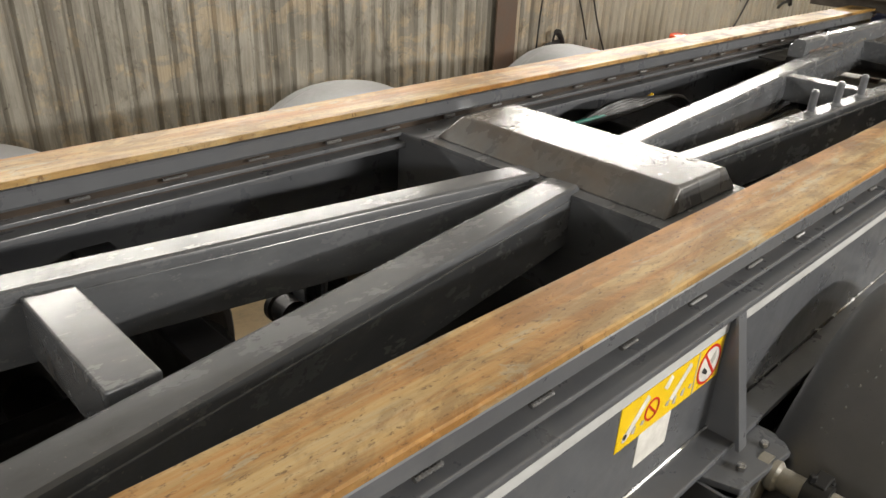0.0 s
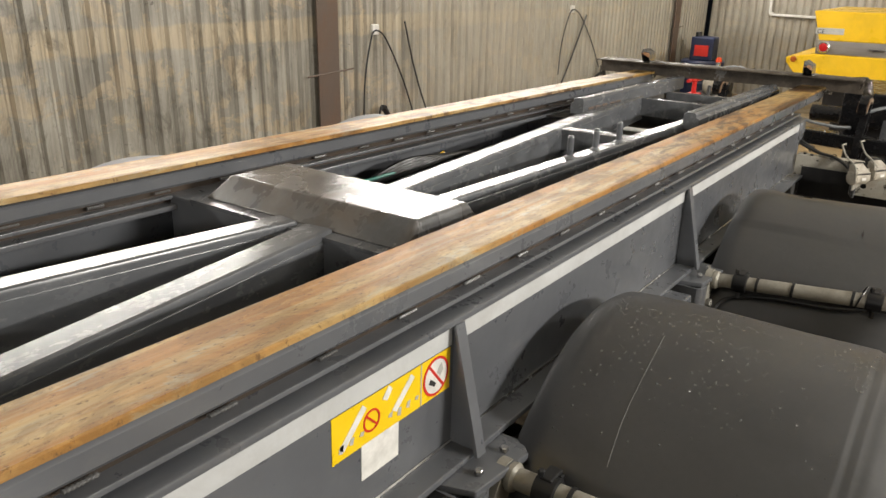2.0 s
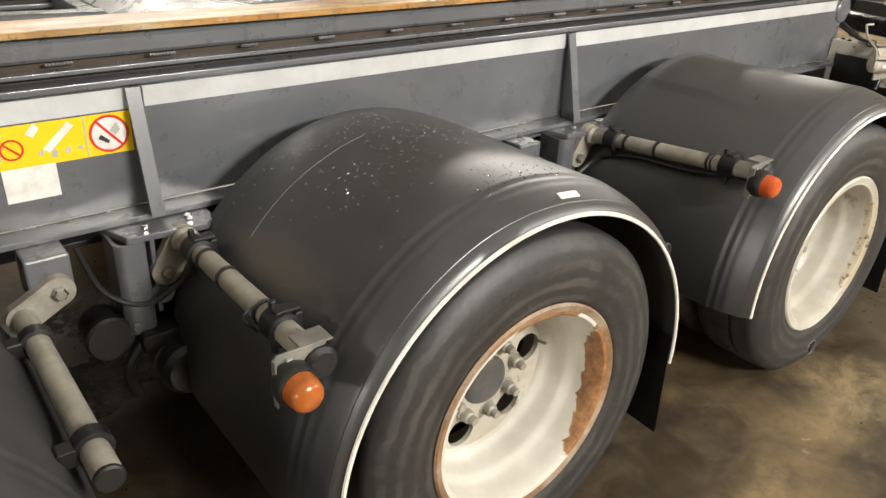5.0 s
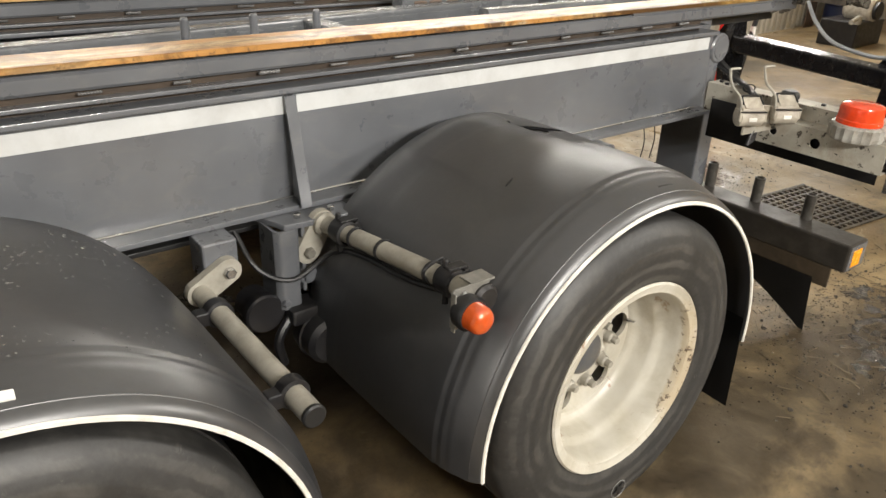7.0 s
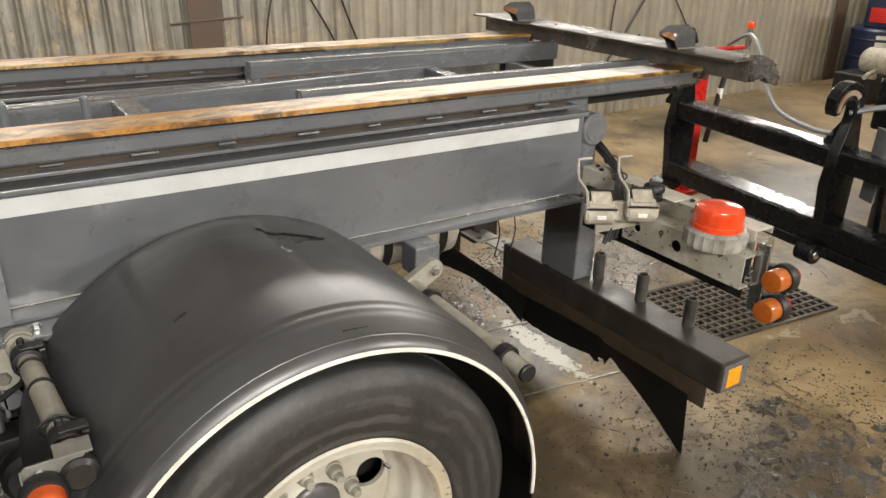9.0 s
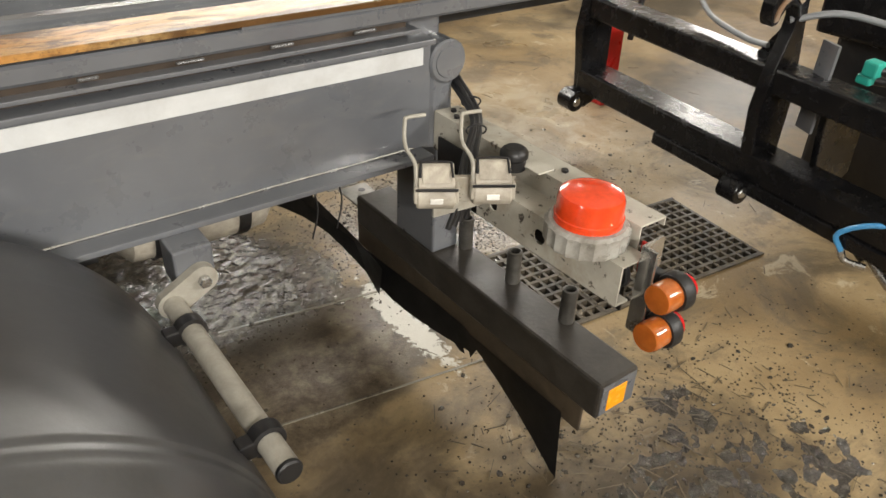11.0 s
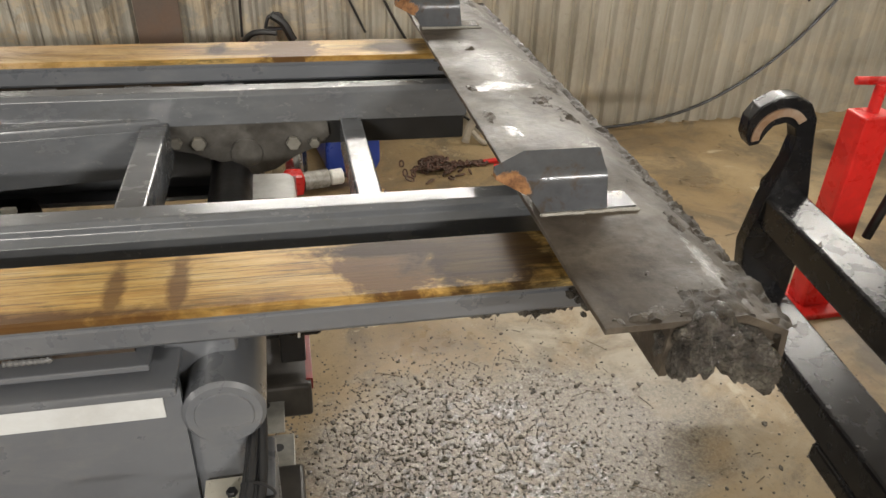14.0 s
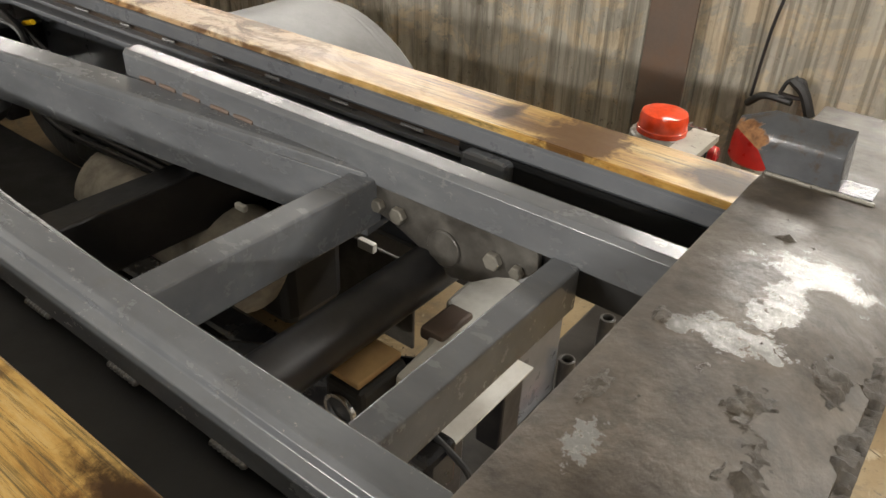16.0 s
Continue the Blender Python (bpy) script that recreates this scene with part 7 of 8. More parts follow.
# ---- loader coupler frame ----
def coupler():
    m = Matrix.Translation((5.47, 1.2, 0)) @ Matrix.Rotation(radians(-4.0), 4, "Z") @ Matrix.Rotation(radians(1.6), 4, "X") @ Matrix.Translation((-5.47, -1.2, 0))
    t = thing("coupler_frame", "black painted loader quick-coupler frame with worn hooks", "loader frame", m=m)
    outline = [(5.325, 0.868), (5.325, 0.91), (5.345, 0.945), (5.385, 0.968), (5.43, 0.97), (5.475, 0.95), (5.5, 0.91), (5.515, 0.83), (5.545, 0.7), (5.575, 0.55), (5.58, 0.32), (5.545, 0.22), (5.48, 0.19), (5.43, 0.2), (5.44, 0.3), (5.425, 0.42), (5.405, 0.54), (5.425, 0.68), (5.455, 0.79), (5.462, 0.85), (5.45, 0.885), (5.42, 0.9), (5.39, 0.892), (5.375, 0.87), (5.365, 0.845), (5.34, 0.84)]
    for y in (1.2, 0.3):
        for dy in ((-0.024, 0.024),):
            h = part("hook_plate", prism(outline, "y", y + dy[0], y + dy[1], 0.004), M_BLACK, t, "black steel hook plate")
        wear = lathe([(0.052, y - 0.029), (0.072, y - 0.029), (0.072, y + 0.029), (0.052, y + 0.029), (0.052, y - 0.029)], (5.41, 0, 0.868), "y", 20, 35, 190)
        part("hook_liner", wear, M_HOOKWORN, h, "rust-brown worn hook liner")
        gus = prism([(y + 0.024, 0.82), (y + 0.03, 0.82), (y + 0.13, 0.66), (y + 0.13, 0.64), (y + 0.024, 0.64)], "x", 5.5, 5.512)
        part("gusset", gus, M_BLACK, h)
        knuckle = lathe([(0.0, y - 0.045), (0.022, y - 0.045), (0.024, y - 0.05), (0.042, y - 0.05), (0.045, y - 0.046), (0.045, y + 0.03), (0, y + 0.03)], (5.405, 0, 0.238), "y", 24)
        part("pin_knuckle", knuckle, M_BLACK, h)
        part("lock_pin", lathe(disc_prof(0.021, y - 0.056, y + 0.02, 0.005), (5.405, 0, 0.238), "y", 20), M_CHROME, h, "bright steel lock pin")
        part("knuckle_web", box(5.4, 5.5, y - 0.02, y + 0.02, 0.195, 0.29, 0.008), M_BLACK, h)
    part("upper_tube", box(5.43, 5.545, -0.75, 1.2, 0.6, 0.69, 0.01), M_BLACK, t, "black box tube with dusty top")
    part("lower_tube", box(5.43, 5.575, -0.75, 1.2, 0.275, 0.375, 0.01), M_BLACK, t, "black box tube with a worn edge")
    part("tube_step", box(5.425, 5.56, -0.75, 0.72, 0.225, 0.277, 0.008), M_BLACK, t)
    # side plate and locking cylinder towards the machine
    part("brace_plate", prism([(5.5, 0.62), (5.75, 0.6), (5.78, 0.3), (5.7, 0.25), (5.55, 0.36), (5.52, 0.5)], "y", 0.1, 0.125, 0.004), M_BLACK, t)
    part("brace_plate", prism([(5.5, 0.62), (5.75, 0.6), (5.78, 0.3), (5.7, 0.25), (5.55, 0.36), (5.52, 0.5)], "y", -0.35, -0.325, 0.004), M_BLACK, t)
    part("lock_lever", beam_between((5.52, 0.2), (5.5, 0.13), 0.012, 0.5, 0.8, 0.002), M_GREY, t)
    cyl = part("lock_cylinder", tube([(5.52, 0.05, 0.34), (5.5, -0.2, 0.2)], 0.035, 16), M_BLACK, t)
    part("cylinder_rod", tube([(5.5, -0.2, 0.2), (5.49, -0.3, 0.145)], 0.018, 14), M_CHROME, cyl)
    part("hose_fitting", box(5.55, 5.6, 0.02, 0.07, 0.72, 0.77, 0.008), M_TEAL, t, "teal hydraulic coupling")
    part("hose_fitting", box(5.57, 5.63, 0.04, 0.09, 0.685, 0.715, 0.008), M_TEAL, t)
    part("hydraulic_hose", tube([(5.58, 0.04, 0.74), (5.66, -0.06, 0.74), (5.72, -0.2, 0.66), (5.68, -0.4, 0.6)], 0.016, 12), M_HOSE, t, "black hydraulic hose")
    part("hydraulic_hose", tube([(5.6, 0.06, 0.7), (5.7, -0.04, 0.68), (5.74, -0.2, 0.6), (5.7, -0.4, 0.52)], 0.016, 12), M_HOSE, t, "black hydraulic hose")
    part("hydraulic_hose", tube([(5.46, 0.3, 0.84), (5.58, 0.2, 0.87), (5.75, 0.05, 0.83), (5.9, -0.15, 0.8)], 0.011, 10), M_GREYHOSE, t, "grey hydraulic hose")
    part("blue_hose", tube([(5.42, -0.14, 0.22), (5.4, -0.12, 0.28), (5.42, -0.2, 0.35), (5.5, -0.33, 0.37)], 0.009, 10), M_BLUEHOSE, t, "blue hose with a bright elbow")
    part("hose_elbow", tube([(5.42, -0.14, 0.22), (5.43, -0.16, 0.19), (5.45, -0.22, 0.19)], 0.012, 10), M_CHROME, t)
    for y in (0.95, 0.5, 0.42):
        part("weld_lump", lathe([(0, -0.006), (0.006, 0), (0, 0.012)], (5.445, y, 0.69), "z", 8), M_CHROME, t)


M_HOOKWORN = plain("worn_rusty_hook", (0.28, 0.17, 0.1), 0.45, 0.4, (0.5, 0.46, 0.4), 0.8, 18, 0.25)
coupler()


def loader_body():
    """The loader's black front end beyond its coupler."""
    t = thing("loader_front", "black greasy loader front end with grey hub", "loader")
    part("lift_arm", prism([(5.75, 0.75), (6.3, 0.95), (7.6, 0.6), (7.6, 0.35), (6.3, 0.55), (5.75, 0.5)], "y", -0.42, -0.3, 0.01), M_BLACK, t)
    part("side_box", box(6.0, 6.9, -0.12, 0.5, 0.62, 0.86, 0.015), M_BLACK, t, "black box with a pale stripe")
    part("pale_stripe", box(6.2, 6.5, -0.122, -0.119, 0.78, 0.81), M_PRINTWHITE, t)
    part("top_hose", tube([(5.9, -0.1, 0.83), (6.2, 0.0, 0.93), (6.6, 0.05, 0.9), (6.9, 0.1, 0.8)], 0.014, 10), M_GREYHOSE, t)
    part("cross_shaft", tube([(7.3, -0.4, 0.5), (7.3, 0.9, 0.5)], 0.07, 16), M_BLACK, t)
    part("front_mount", box(6.9, 7.5, -0.35, 0.55, 0.0, 0.62, 0.02), M_DARK, t)
    part("front_mount", box(6.1, 6.8, -0.1, 0.45, 0.0, 0.63, 0.02), M_DARK, t)


loader_body()


def red_jack():
    t = thing("workshop_jack", "red upright workshop jack with a T handle, on the floor", "jack", m=pose(6.02, 1.545, 0))
    part("column", prism([(-0.055, -0.045), (0.055, -0.045), (0.06, -0.03), (0.06, 0.045), (-0.06, 0.045), (-0.06, -0.03)], "z", 0.02, 0.74, 0.006), M_REDPAINT, t, "red square column")
    part("foot", box(-0.11, 0.11, -0.1, 0.1, 0.0, 0.022, 0.006), M_REDPAINT, t)
    part("neck", tube([(0, 0, 0.73), (0, 0, 0.83)], 0.018, 12), M_REDPAINT, t)
    part("handle_bar", tube([(-0.07, 0.03, 0.835), (0.33, -0.05, 0.84)], 0.013, 12), M_REDPAINT, t, "red handle bar")
    part("pump_rod", tube([(0.34, -0.06, 0.83), (0.345, -0.06, 0.95)], 0.018, 14), M_CHROME, t)
    part("red_knob", lathe([(0, 0.95), (0.022, 0.95), (0.024, 0.965), (0.018, 0.985), (0, 0.99)], (0.345, -0.06, 0), "z", 18), M_RED, t)
    part("side_lever", tube([(0.1, -0.05, 0.3), (0.16, -0.06, 0.62), (0.2, -0.06, 0.78)], 0.016, 12), M_HOSE, t, "black side lever")
    part("lever_label", lathe([(0.0168, 0.56), (0.0175, 0.56), (0.0175, 0.62), (0.0168, 0.62)], (0.155, -0.06, 0), "z", 12), M_PRINTWHITE, t)
    part("jack_hose", tube([(0.2, -0.03, 0.86), (0.16, -0.16, 0.93), (-0.02, -0.34, 0.96), (-0.16, -0.5, 0.91), (-0.33, -0.68, 0.79), (-0.48, -0.87, 0.72), (-0.56, -1.08, 0.7), (-0.6, -1.2, 0.71)], 0.01, 10), M_GREYHOSE, t, "grey hose hanging to the coupler")


red_jack()


# ---- clutter along the north wall ----
def blue_can():
    t = thing("jerrycan", "blue plastic can lying on the concrete floor", "can", m=pose(4.5, 2.86, 0.095, -90, 0, 8))
    part("body", prism([(-0.11, -0.09), (0.11, -0.09), (0.13, -0.05), (0.13, 0.05), (0.11, 0.09), (-0.11, 0.09), (-0.13, 0.05), (-0.13, -0.05)], "z", 0.0, 0.34, 0.015), M_BLUE, t)
    part("handle", tube([(-0.08, 0, 0.33), (-0.07, 0, 0.39), (0.05, 0, 0.39), (0.06, 0, 0.33)], 0.015, 10), M_BLUE, t)
    part("spout", lathe(disc_prof(0.03, 0.335, 0.375, 0.006), (0.095, 0, 0), "z", 18), M_HOSE, t)
    part("cord", tube([(-0.135, -0.06, 0.3), (-0.0, -0.098, 0.16), (0.13, -0.06, 0.22)], 0.004, 6), M_PRINTWHITE, t)


blue_can()


def floor_tool():
    t = thing("air_tool", "small red and clear air tool lying on the floor", "tool", m=pose(4.28, 2.72, 0.05, 0, 0, 10))
    part("head", prism([(-0.12, -0.05), (-0.03, -0.05), (-0.02, 0.0), (-0.02, 0.05), (-0.09, 0.06), (-0.12, 0.02)], "y", -0.04, 0.04, 0.012), M_REDPAINT, t)
    part("clear_barrel", lathe([(0, -0.02), (0.04, -0.02), (0.042, 0.0), (0.042, 0.09), (0.03, 0.1), (0, 0.1)], (0, 0, 0), "x", 20), M_RING, t)
    part("white_collar", lathe(disc_prof(0.036, 0.1, 0.16, 0.006), (0, 0, 0), "x", 18), M_PRINTWHITE, t)
    part("nozzle", tube([(0.16, 0, 0), (0.23, 0.01, 0.0), (0.3, -0.02, -0.03)], 0.012, 10), M_HOSE, t)
    b = thing("bottle", "small labelled bottle lying on the floor", "bottle", m=pose(4.53, 2.62, 0.032, 0, 0, -20))
    part("body", lathe([(0, -0.07), (0.03, -0.07), (0.032, -0.06), (0.032, 0.03), (0.014, 0.055), (0.014, 0.08), (0, 0.08)], (0, 0, 0), "x", 20), M_PLANK, b)
    part("label", lathe([(0.0325, -0.045), (0.033, -0.045), (0.033, 0.015), (0.0325, 0.015)], (0, 0, 0), "x", 20), M_PRINTWHITE, b)
    part("tip", tube([(0.08, 0, 0), (0.17, -0.03, -0.022)], 0.008, 8), M_HOSE, b)


floor_tool()


def chain_heap():
    t = thing("chain", "heap of rusty chain with a red hook on the concrete", "chain", m=pose(4.93, 2.84, 0))
    link = B()
    pts = [(-0.013, -0.009), (0.013, -0.009), (0.022, 0.0), (0.013, 0.009), (-0.013, 0.009), (-0.022, 0.0)]
    add_tube(link, [(x, y, 0) for x, y in pts] + [(pts[0][0], pts[0][1], 0.0)], 0.0042, 6)
    me = mesh_of("chain_link", link, M_CHAIN)
    rng = random.Random(4)
    for k in range(120):
        ob = new("chain_link", me)
        ob.parent = t
        r = abs(rng.gauss(0, 0.055))
        a = rng.uniform(0, 6.28)
        if k > 95:
            x, y, z = 0.05 + 0.0065 * (k - 95), 0.02 + 0.01 * math.sin(k), 0.012
        else:
            x, y, z = -0.06 + r * math.cos(a) * 1.5, r * math.sin(a) * 1.2, 0.008 + max(0, 0.05 - 0.5 * r) * rng.random()
        ob.matrix_basis = pose(x, y, z, rng.uniform(-60, 60), rng.uniform(-30, 30), rng.uniform(0, 360))
    part("chain_hook", tube([(0.2, 0.02, 0.014), (0.27, 0.03, 0.014), (0.32, 0.0, 0.014), (0.29, -0.04, 0.014), (0.24, -0.03, 0.014)], 0.013, 10), M_REDPAINT, t, "red chain hook")


M_CHAIN = plain("rusty_chain", (0.09, 0.06, 0.045), 0.5, 0.5, (0.2, 0.05, 0.03), 0.6, 30, 0.3)
chain_heap()


def red_machine():
    """Red-topped pump by the far lamp beam."""
    t = thing("pressure_pump", "red-topped metal pump standing by the wall", "pump", m=pose(4.2, 2.88, -0.0) @ Matrix.Diagonal((1, 1, 0.94, 1)))
    part("tank", lathe([(0, 0.0), (0.075, 0.0), (0.085, 0.02), (0.085, 0.5), (0.08, 0.52), (0, 0.52)], (0, 0, 0), "z", 28), M_CHROME, t, "metal cylinder")
    part("red_head", lathe([(0, 0.5), (0.1, 0.5), (0.108, 0.515), (0.104, 0.585), (0.085, 0.63), (0.05, 0.645), (0, 0.648)], (0, 0, 0), "z", 14), M_REDPAINT, t, "red faceted head")
    for k in range(6):
        part("cooling_rib", box(0.04, 0.115, -0.05 + 0.018 * k, -0.042 + 0.018 * k, 0.515, 0.545, 0.002), M_RUBBER_SHADE, t)


red_machine()


def wall_hose(x, z, spread, drop, gx, gz):
    t = thing("wall_hose", "thin black hose hung over a white hook on the corrugated wall", "hose", "hoses on the wall")
    y = NORTH - 0.05
    part("hose", tube([(x - spread, y, z - drop), (x - spread * 0.85, y, z - drop * 0.5), (x - spread * 0.4, y, z - 0.05), (x, y, z + 0.01), (x + spread * 0.7, y, z - 0.06), (x + spread * 1.9, y, z - drop * 0.55), (x + spread * 2.8, y, z - drop)], 0.006, 8), M_HOSE, t)
    part("wall_hook", box(x - 0.035, x + 0.035, NORTH - 0.045, NORTH - 0.02, z - 0.02, z + 0.05, 0.006), M_PRINTWHITE, t)
    part("hose_gun", tube([(gx - 0.16, y - 0.03, gz - 0.07), (gx - 0.1, y - 0.05, gz - 0.02), (gx, y - 0.06, gz - 0.02)], 0.014, 8), M_RUBBER_SHADE, t)
    part("gun_grip", tube([(gx - 0.02, y - 0.05, gz + 0.06), (gx + 0.03, y - 0.05, gz + 0.02), (gx + 0.07, y - 0.05, gz - 0.06)], 0.02, 8), M_RUBBER_SHADE, t)
    part("gun_ring", tube([(gx - 0.05, y - 0.05, gz), (gx - 0.03, y - 0.05, gz + 0.05), (gx + 0.02, y - 0.05, gz + 0.06), (gx + 0.03, y - 0.05, gz), (gx - 0.05, y - 0.05, gz)], 0.008, 6), M_RUBBER_SHADE, t)


wall_hose(4.19, 1.19, 0.15, 0.62, 4.2, 0.62)
wall_hose(7.2, 1.25, 0.25, 0.6, 7.9, 0.6)


def floor_cable():
    t = thing("wall_cable", "black cable sagging along the wall to the floor", "cable")
    y = NORTH - 0.05
    part("cable", tube([(4.5, y, 1.25), (4.6, y, 0.95), (4.72, y, 0.68), (4.85, y, 0.46), (5.05, y, 0.18), (5.14, y - 0.03, 0.1), (5.3, y - 0.05, 0.012), (5.9, y - 0.03, 0.012)], 0.0065, 8), M_HOSE, t)
    c = thing("wall_cable", "black cable hanging in a long bow on the wall", "cable")
    part("cable", tube([(5.6, y - 0.02, 0.012), (6.1, y - 0.02, 0.03), (6.5, y, 0.13), (6.85, y, 0.36), (7.15, y, 0.7), (7.5, y, 1.2)], 0.0085, 8), M_HOSE, c)
    k = thing("cloth_knot", "pale rag knotted at the foot of the wall", "rag", m=pose(5.12, 3.12, 0))
    part("rag", tube([(-0.02, 0, 0.01), (0.0, 0.0, 0.08), (0.03, 0, 0.16), (-0.02, 0, 0.2)], 0.022, 8), M_SOCKET, k)
    part("rag_end", tube([(0.0, 0, 0.08), (0.06, -0.03, 0.02), (0.09, -0.04, 0.012)], 0.014, 8), M_SOCKET, k)


floor_cable()


def yellow_guard():
    """Yellow bow of a small stand behind the trailer."""
    t = thing("yellow_bow", "yellow bent tube standing by the wall", "stand")
    part("bow", tube([(1.28, 2.6, 0.0), (1.3, 2.6, 0.62), (1.35, 2.6, 0.7), (1.4, 2.6, 0.62), (1.42, 2.6, 0.0)], 0.014, 10), M_YELLOW, t)


yellow_guard()


# ---- yellow trailer body at the far end ----
def yellow_body():
    t = thing("yellow_tipper", "yellow painted tipper body with a steel band, parked behind", "truck body", m=pose(0, 0, -0.105))
    x = 8.9
    part("upper_panel", prism([(1.31, 1.39), (1.22, 1.1), (-2.4, 1.1), (-2.4, 1.39)], "x", x, x + 1.8, 0.01), M_YELLOW, t)
    part("steel_band", box(x - 0.012, x + 1.8, -2.4, 1.235, 0.965, 1.1, 0.004), M_STEELBAND, t, "brushed steel band")
    part("lower_panel", prism([(1.24, 0.964), (1.5, 0.92), (1.5, 0.87), (1.3, 0.64), (-2.4, 0.64), (-2.4, 0.964)], "x", x - 0.05, x + 1.8, 0.01), M_YELLOW, t)
    part("chassis", box(x + 0.1, x + 1.7, -2.3, 1.1, 0.3, 0.64, 0.02), M_DARK, t)
    for y in (0.9, -1.6):
        part("support_leg", box(x + 0.2, x + 0.4, y - 0.1, y + 0.1, 0.105, 0.31, 0.02), M_DARK, t)
    lamp = part("round_lamp", lathe([(0, x - 0.04), (0.05, x - 0.04), (0.062, x - 0.03), (0.062, x - 0.01), (0, x - 0.01)], (0, 1.16, 1.035), "x", 28), M_CHROME, t)
    part("lamp_lens", lathe([(0, x - 0.048), (0.035, x - 0.046), (0.044, x - 0.038), (0, x - 0.038)], (0, 1.16, 1.035), "x", 24), M_REDLENS, lamp)
    part("latch", box(x - 0.03, x - 0.012, 0.6, 0.75, 1.015, 1.05, 0.008), M_CHROME, t)
    part("latch_slot", box(x - 0.032, x - 0.029, 0.64, 0.71, 1.026, 1.038, 0.001), M_HOSE, t)
    part("indicator", lathe(disc_prof(0.03, x - 0.075, x - 0.05, 0.005), (0, 1.42, 0.9), "x", 18), M_AMBER, t)
    # plate with the conformity mark
    part("mark_plate", box(x - 0.006, x - 0.0005, 1.0, 1.265, 1.165, 1.225, 0.001), M_PRINTGREY, t)
    f = bpy.data.curves.new("conformity_mark", "FONT")
    f.body, f.size, f.extrude = "CE", 0.06, 0.001
    ob = new("conformity_mark", f)
    ob.data.materials.append(M_PRINTBLACK)
    ob.parent = t
    ob.matrix_basis = pose(x - 0.008, 1.25, 1.17, 90, 0, -90)
    # illegible name as plain bars
    for k in range(9):
        y = 0.545 - 0.058 * k - (0.04 if k > 6 else 0)
        part("name_bar", box(x - 0.003, x - 0.0005, y, y + 0.036, 1.255, 1.305 + (0.022 if k in (0, 7) else 0)), M_GOLD, t)
    part("top_rail", tube([(x + 0.15, 0.62, 1.46), (x + 0.15, -2.3, 1.46)], 0.02, 10), M_YELLOW, t)
    for y in (0.56, 0.2, -0.6, -1.2):
        part("rail_post", tube([(x + 0.15, y, 1.38), (x + 0.15, y, 1.46)], 0.018, 10), M_YELLOW, t)
    # straps with clips
    for y, mcol in ((0.3, M_HOSE), (0.15, M_BLUEHOSE)):
        s = part("strap", box(x - 0.03, x - 0.02, y - 0.03, y + 0.03, 1.2, 1.5, 0.003), mcol, t, "hanging lashing strap")
        part("clip", tube([(x - 0.03, y, 1.2), (x - 0.03, y + 0.05, 1.08), (x - 0.03, y + 0.02, 0.98)], 0.016, 8), M_CHROME, s)
        part("red_tag", box(x - 0.035, x - 0.03, y + 0.02, y + 0.08, 1.24, 1.28, 0.002), M_REDPAINT, s)


M_STEELBAND = plain("brushed_steel_band", (0.33, 0.31, 0.29), 0.4, 0.7, (0.18, 0.16, 0.13), 0.6, 4, 0.1, stretch=(1, 0.3, 4))
M_GOLD = plain("dark_gold_letter", (0.22, 0.13, 0.02), 0.5)
yellow_body()


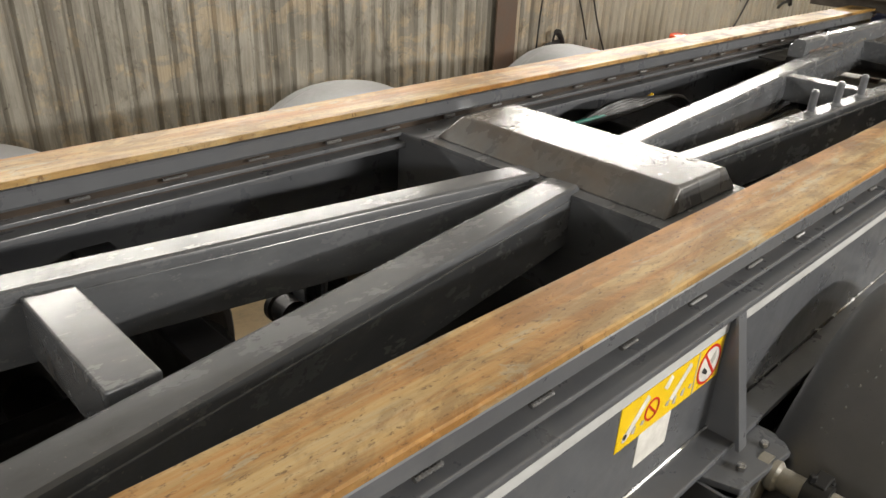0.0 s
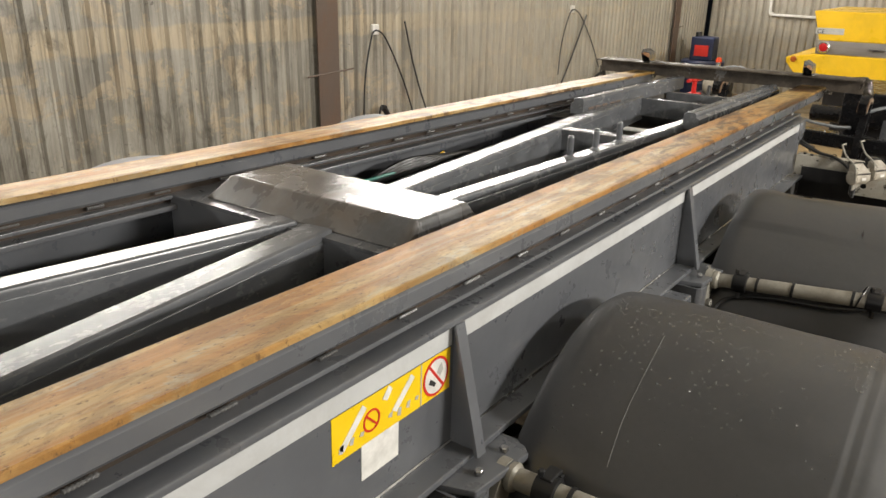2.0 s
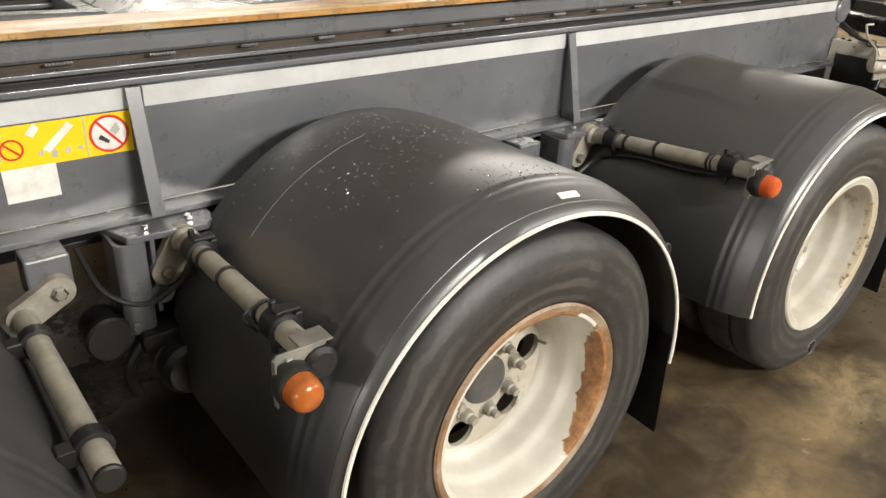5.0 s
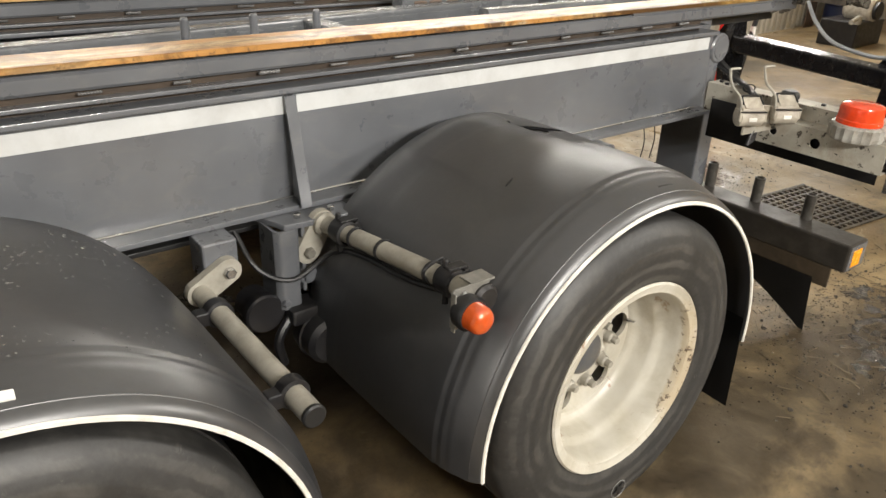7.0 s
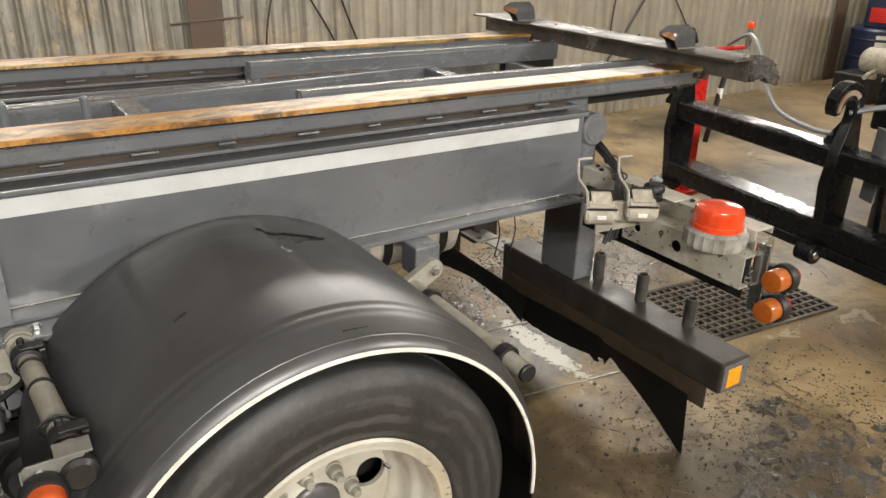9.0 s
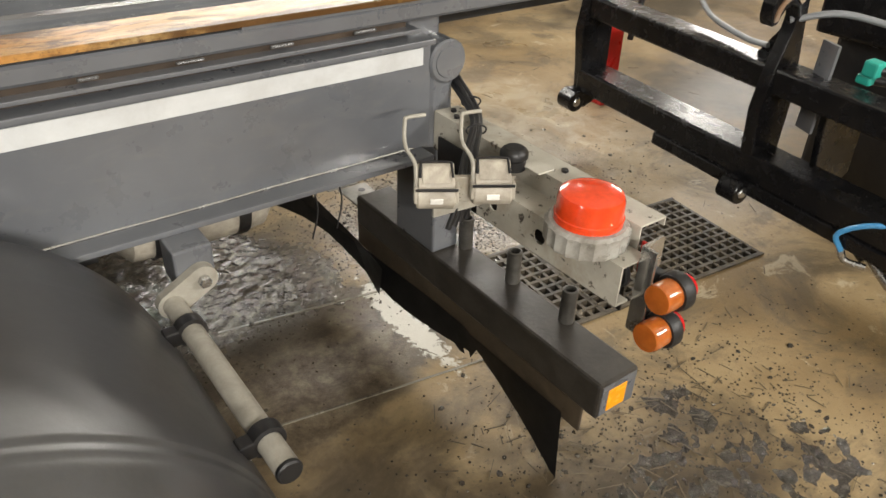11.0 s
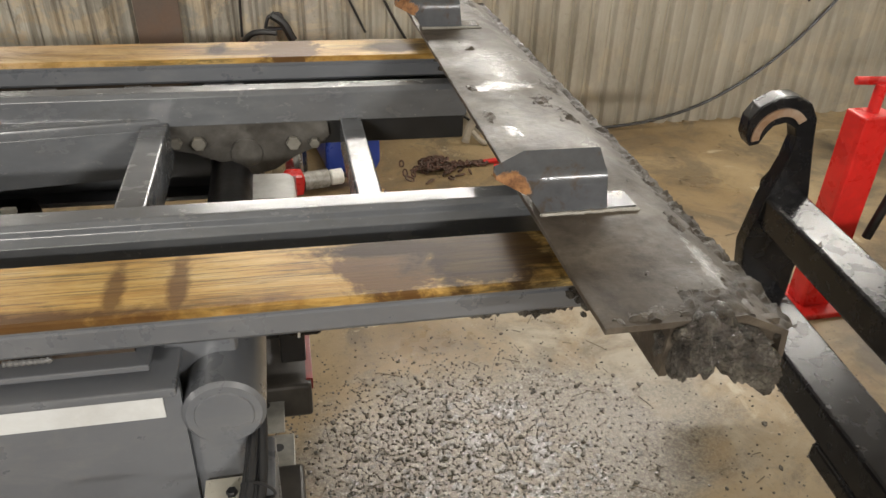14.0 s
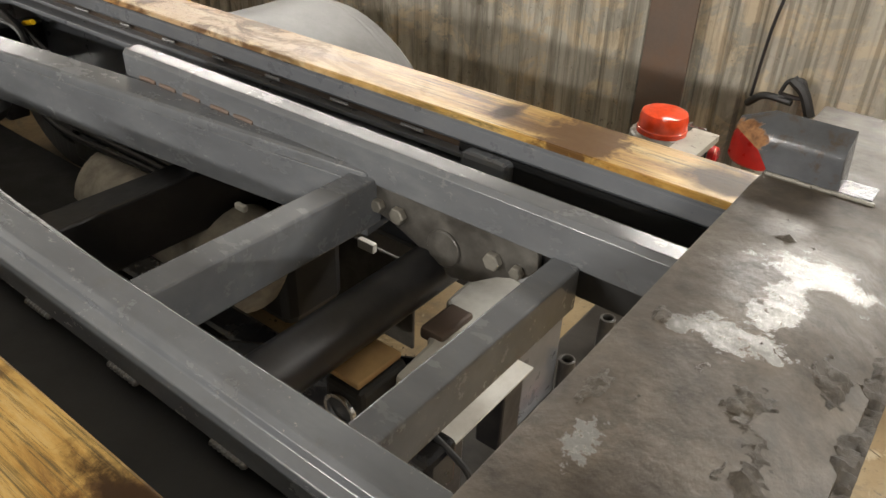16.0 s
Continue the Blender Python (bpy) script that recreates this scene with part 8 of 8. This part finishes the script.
def far_machine():
    """Greasy pump set standing by the wall beyond the coupler."""
    t = thing("pump_set", "greasy grey pump set with pipes, standing on the floor", "pump", m=pose(9.6, 2.45, 0) @ Matrix.Scale(0.62, 4))
    part("base", box(-0.4, 0.5, -0.3, 0.3, 0.0, 0.4, 0.02), M_DARK, t)
    part("motor", lathe([(0, -0.3), (0.17, -0.3), (0.2, -0.26), (0.2, 0.1), (0.15, 0.16), (0, 0.18)], (0.1, 0, 0.55), "y", 28), M_SOCKET, t, "grey motor housing")
    part("flange", lathe(disc_prof(0.14, -0.36, -0.3, 0.01), (0.1, 0, 0.55), "y", 24), M_DARK, t)
    part("pipe", tube([(-0.2, -0.2, 0.42), (-0.45, -0.3, 0.48), (-0.75, -0.35, 0.45)], 0.035, 12), M_PIPE, t)
    part("valve", lathe([(0, 0.38), (0.05, 0.38), (0.06, 0.42), (0.04, 0.5), (0, 0.52)], (-0.4, -0.28, 0), "z", 16), M_PIPE, t)
    b = thing("oil_drum", "dark blue drum with a pale label, by the wall", "drum", m=pose(10.43, 2.85, 0) @ Matrix.Diagonal((1, 1, 0.87, 1)))
    part("body", lathe([(0, 0), (0.27, 0), (0.28, 0.02), (0.275, 0.3), (0.285, 0.32), (0.275, 0.34), (0.275, 0.5), (0.285, 0.52), (0.275, 0.54), (0.28, 0.62), (0.26, 0.64), (0, 0.635)], (0, 0, 0), "z", 36), M_BLUEDARK, b)
    part("label", lathe([(0.2765, 0.4), (0.277, 0.4), (0.277, 0.58), (0.2765, 0.58)], (0, 0, 0), "z", 12, 200, 260), M_PRINTWHITE, b)
    j = thing("jerrycan", "dark blue canister with a red label, on the drum", "can", m=pose(10.43, 2.85, 0.5545) @ Matrix.Scale(1.15, 4))
    part("body", prism([(-0.1, -0.13), (0.1, -0.13), (0.12, -0.1), (0.12, 0.1), (0.1, 0.13), (-0.1, 0.13)], "z", 0.0, 0.26, 0.015), M_BLUEDARK, j)
    part("neck", lathe(disc_prof(0.035, 0.25, 0.31, 0.006), (0, 0.08, 0), "z", 18), M_HOSE, j)
    part("label", box(-0.1045, -0.1005, -0.08, 0.08, 0.05, 0.17, 0.001), M_PRINTRED, j)
    p = thing("wall_pipe", "white bent pipe on the corrugated end wall", "pipe")
    part("pipe", tube([(EAST - 0.08, 2.35, 1.8), (EAST - 0.08, 2.35, 1.2), (EAST - 0.08, 2.32, 1.14), (EAST - 0.08, 2.25, 1.12), (EAST - 0.08, 1.2, 1.1)], 0.018, 10), M_PRINTWHITE, p)


M_BLUEDARK = plain("dark_blue_plastic", (0.012, 0.02, 0.06), 0.4, 0.0, (0.05, 0.05, 0.05), 0.5, 8, 0.1)
far_machine()
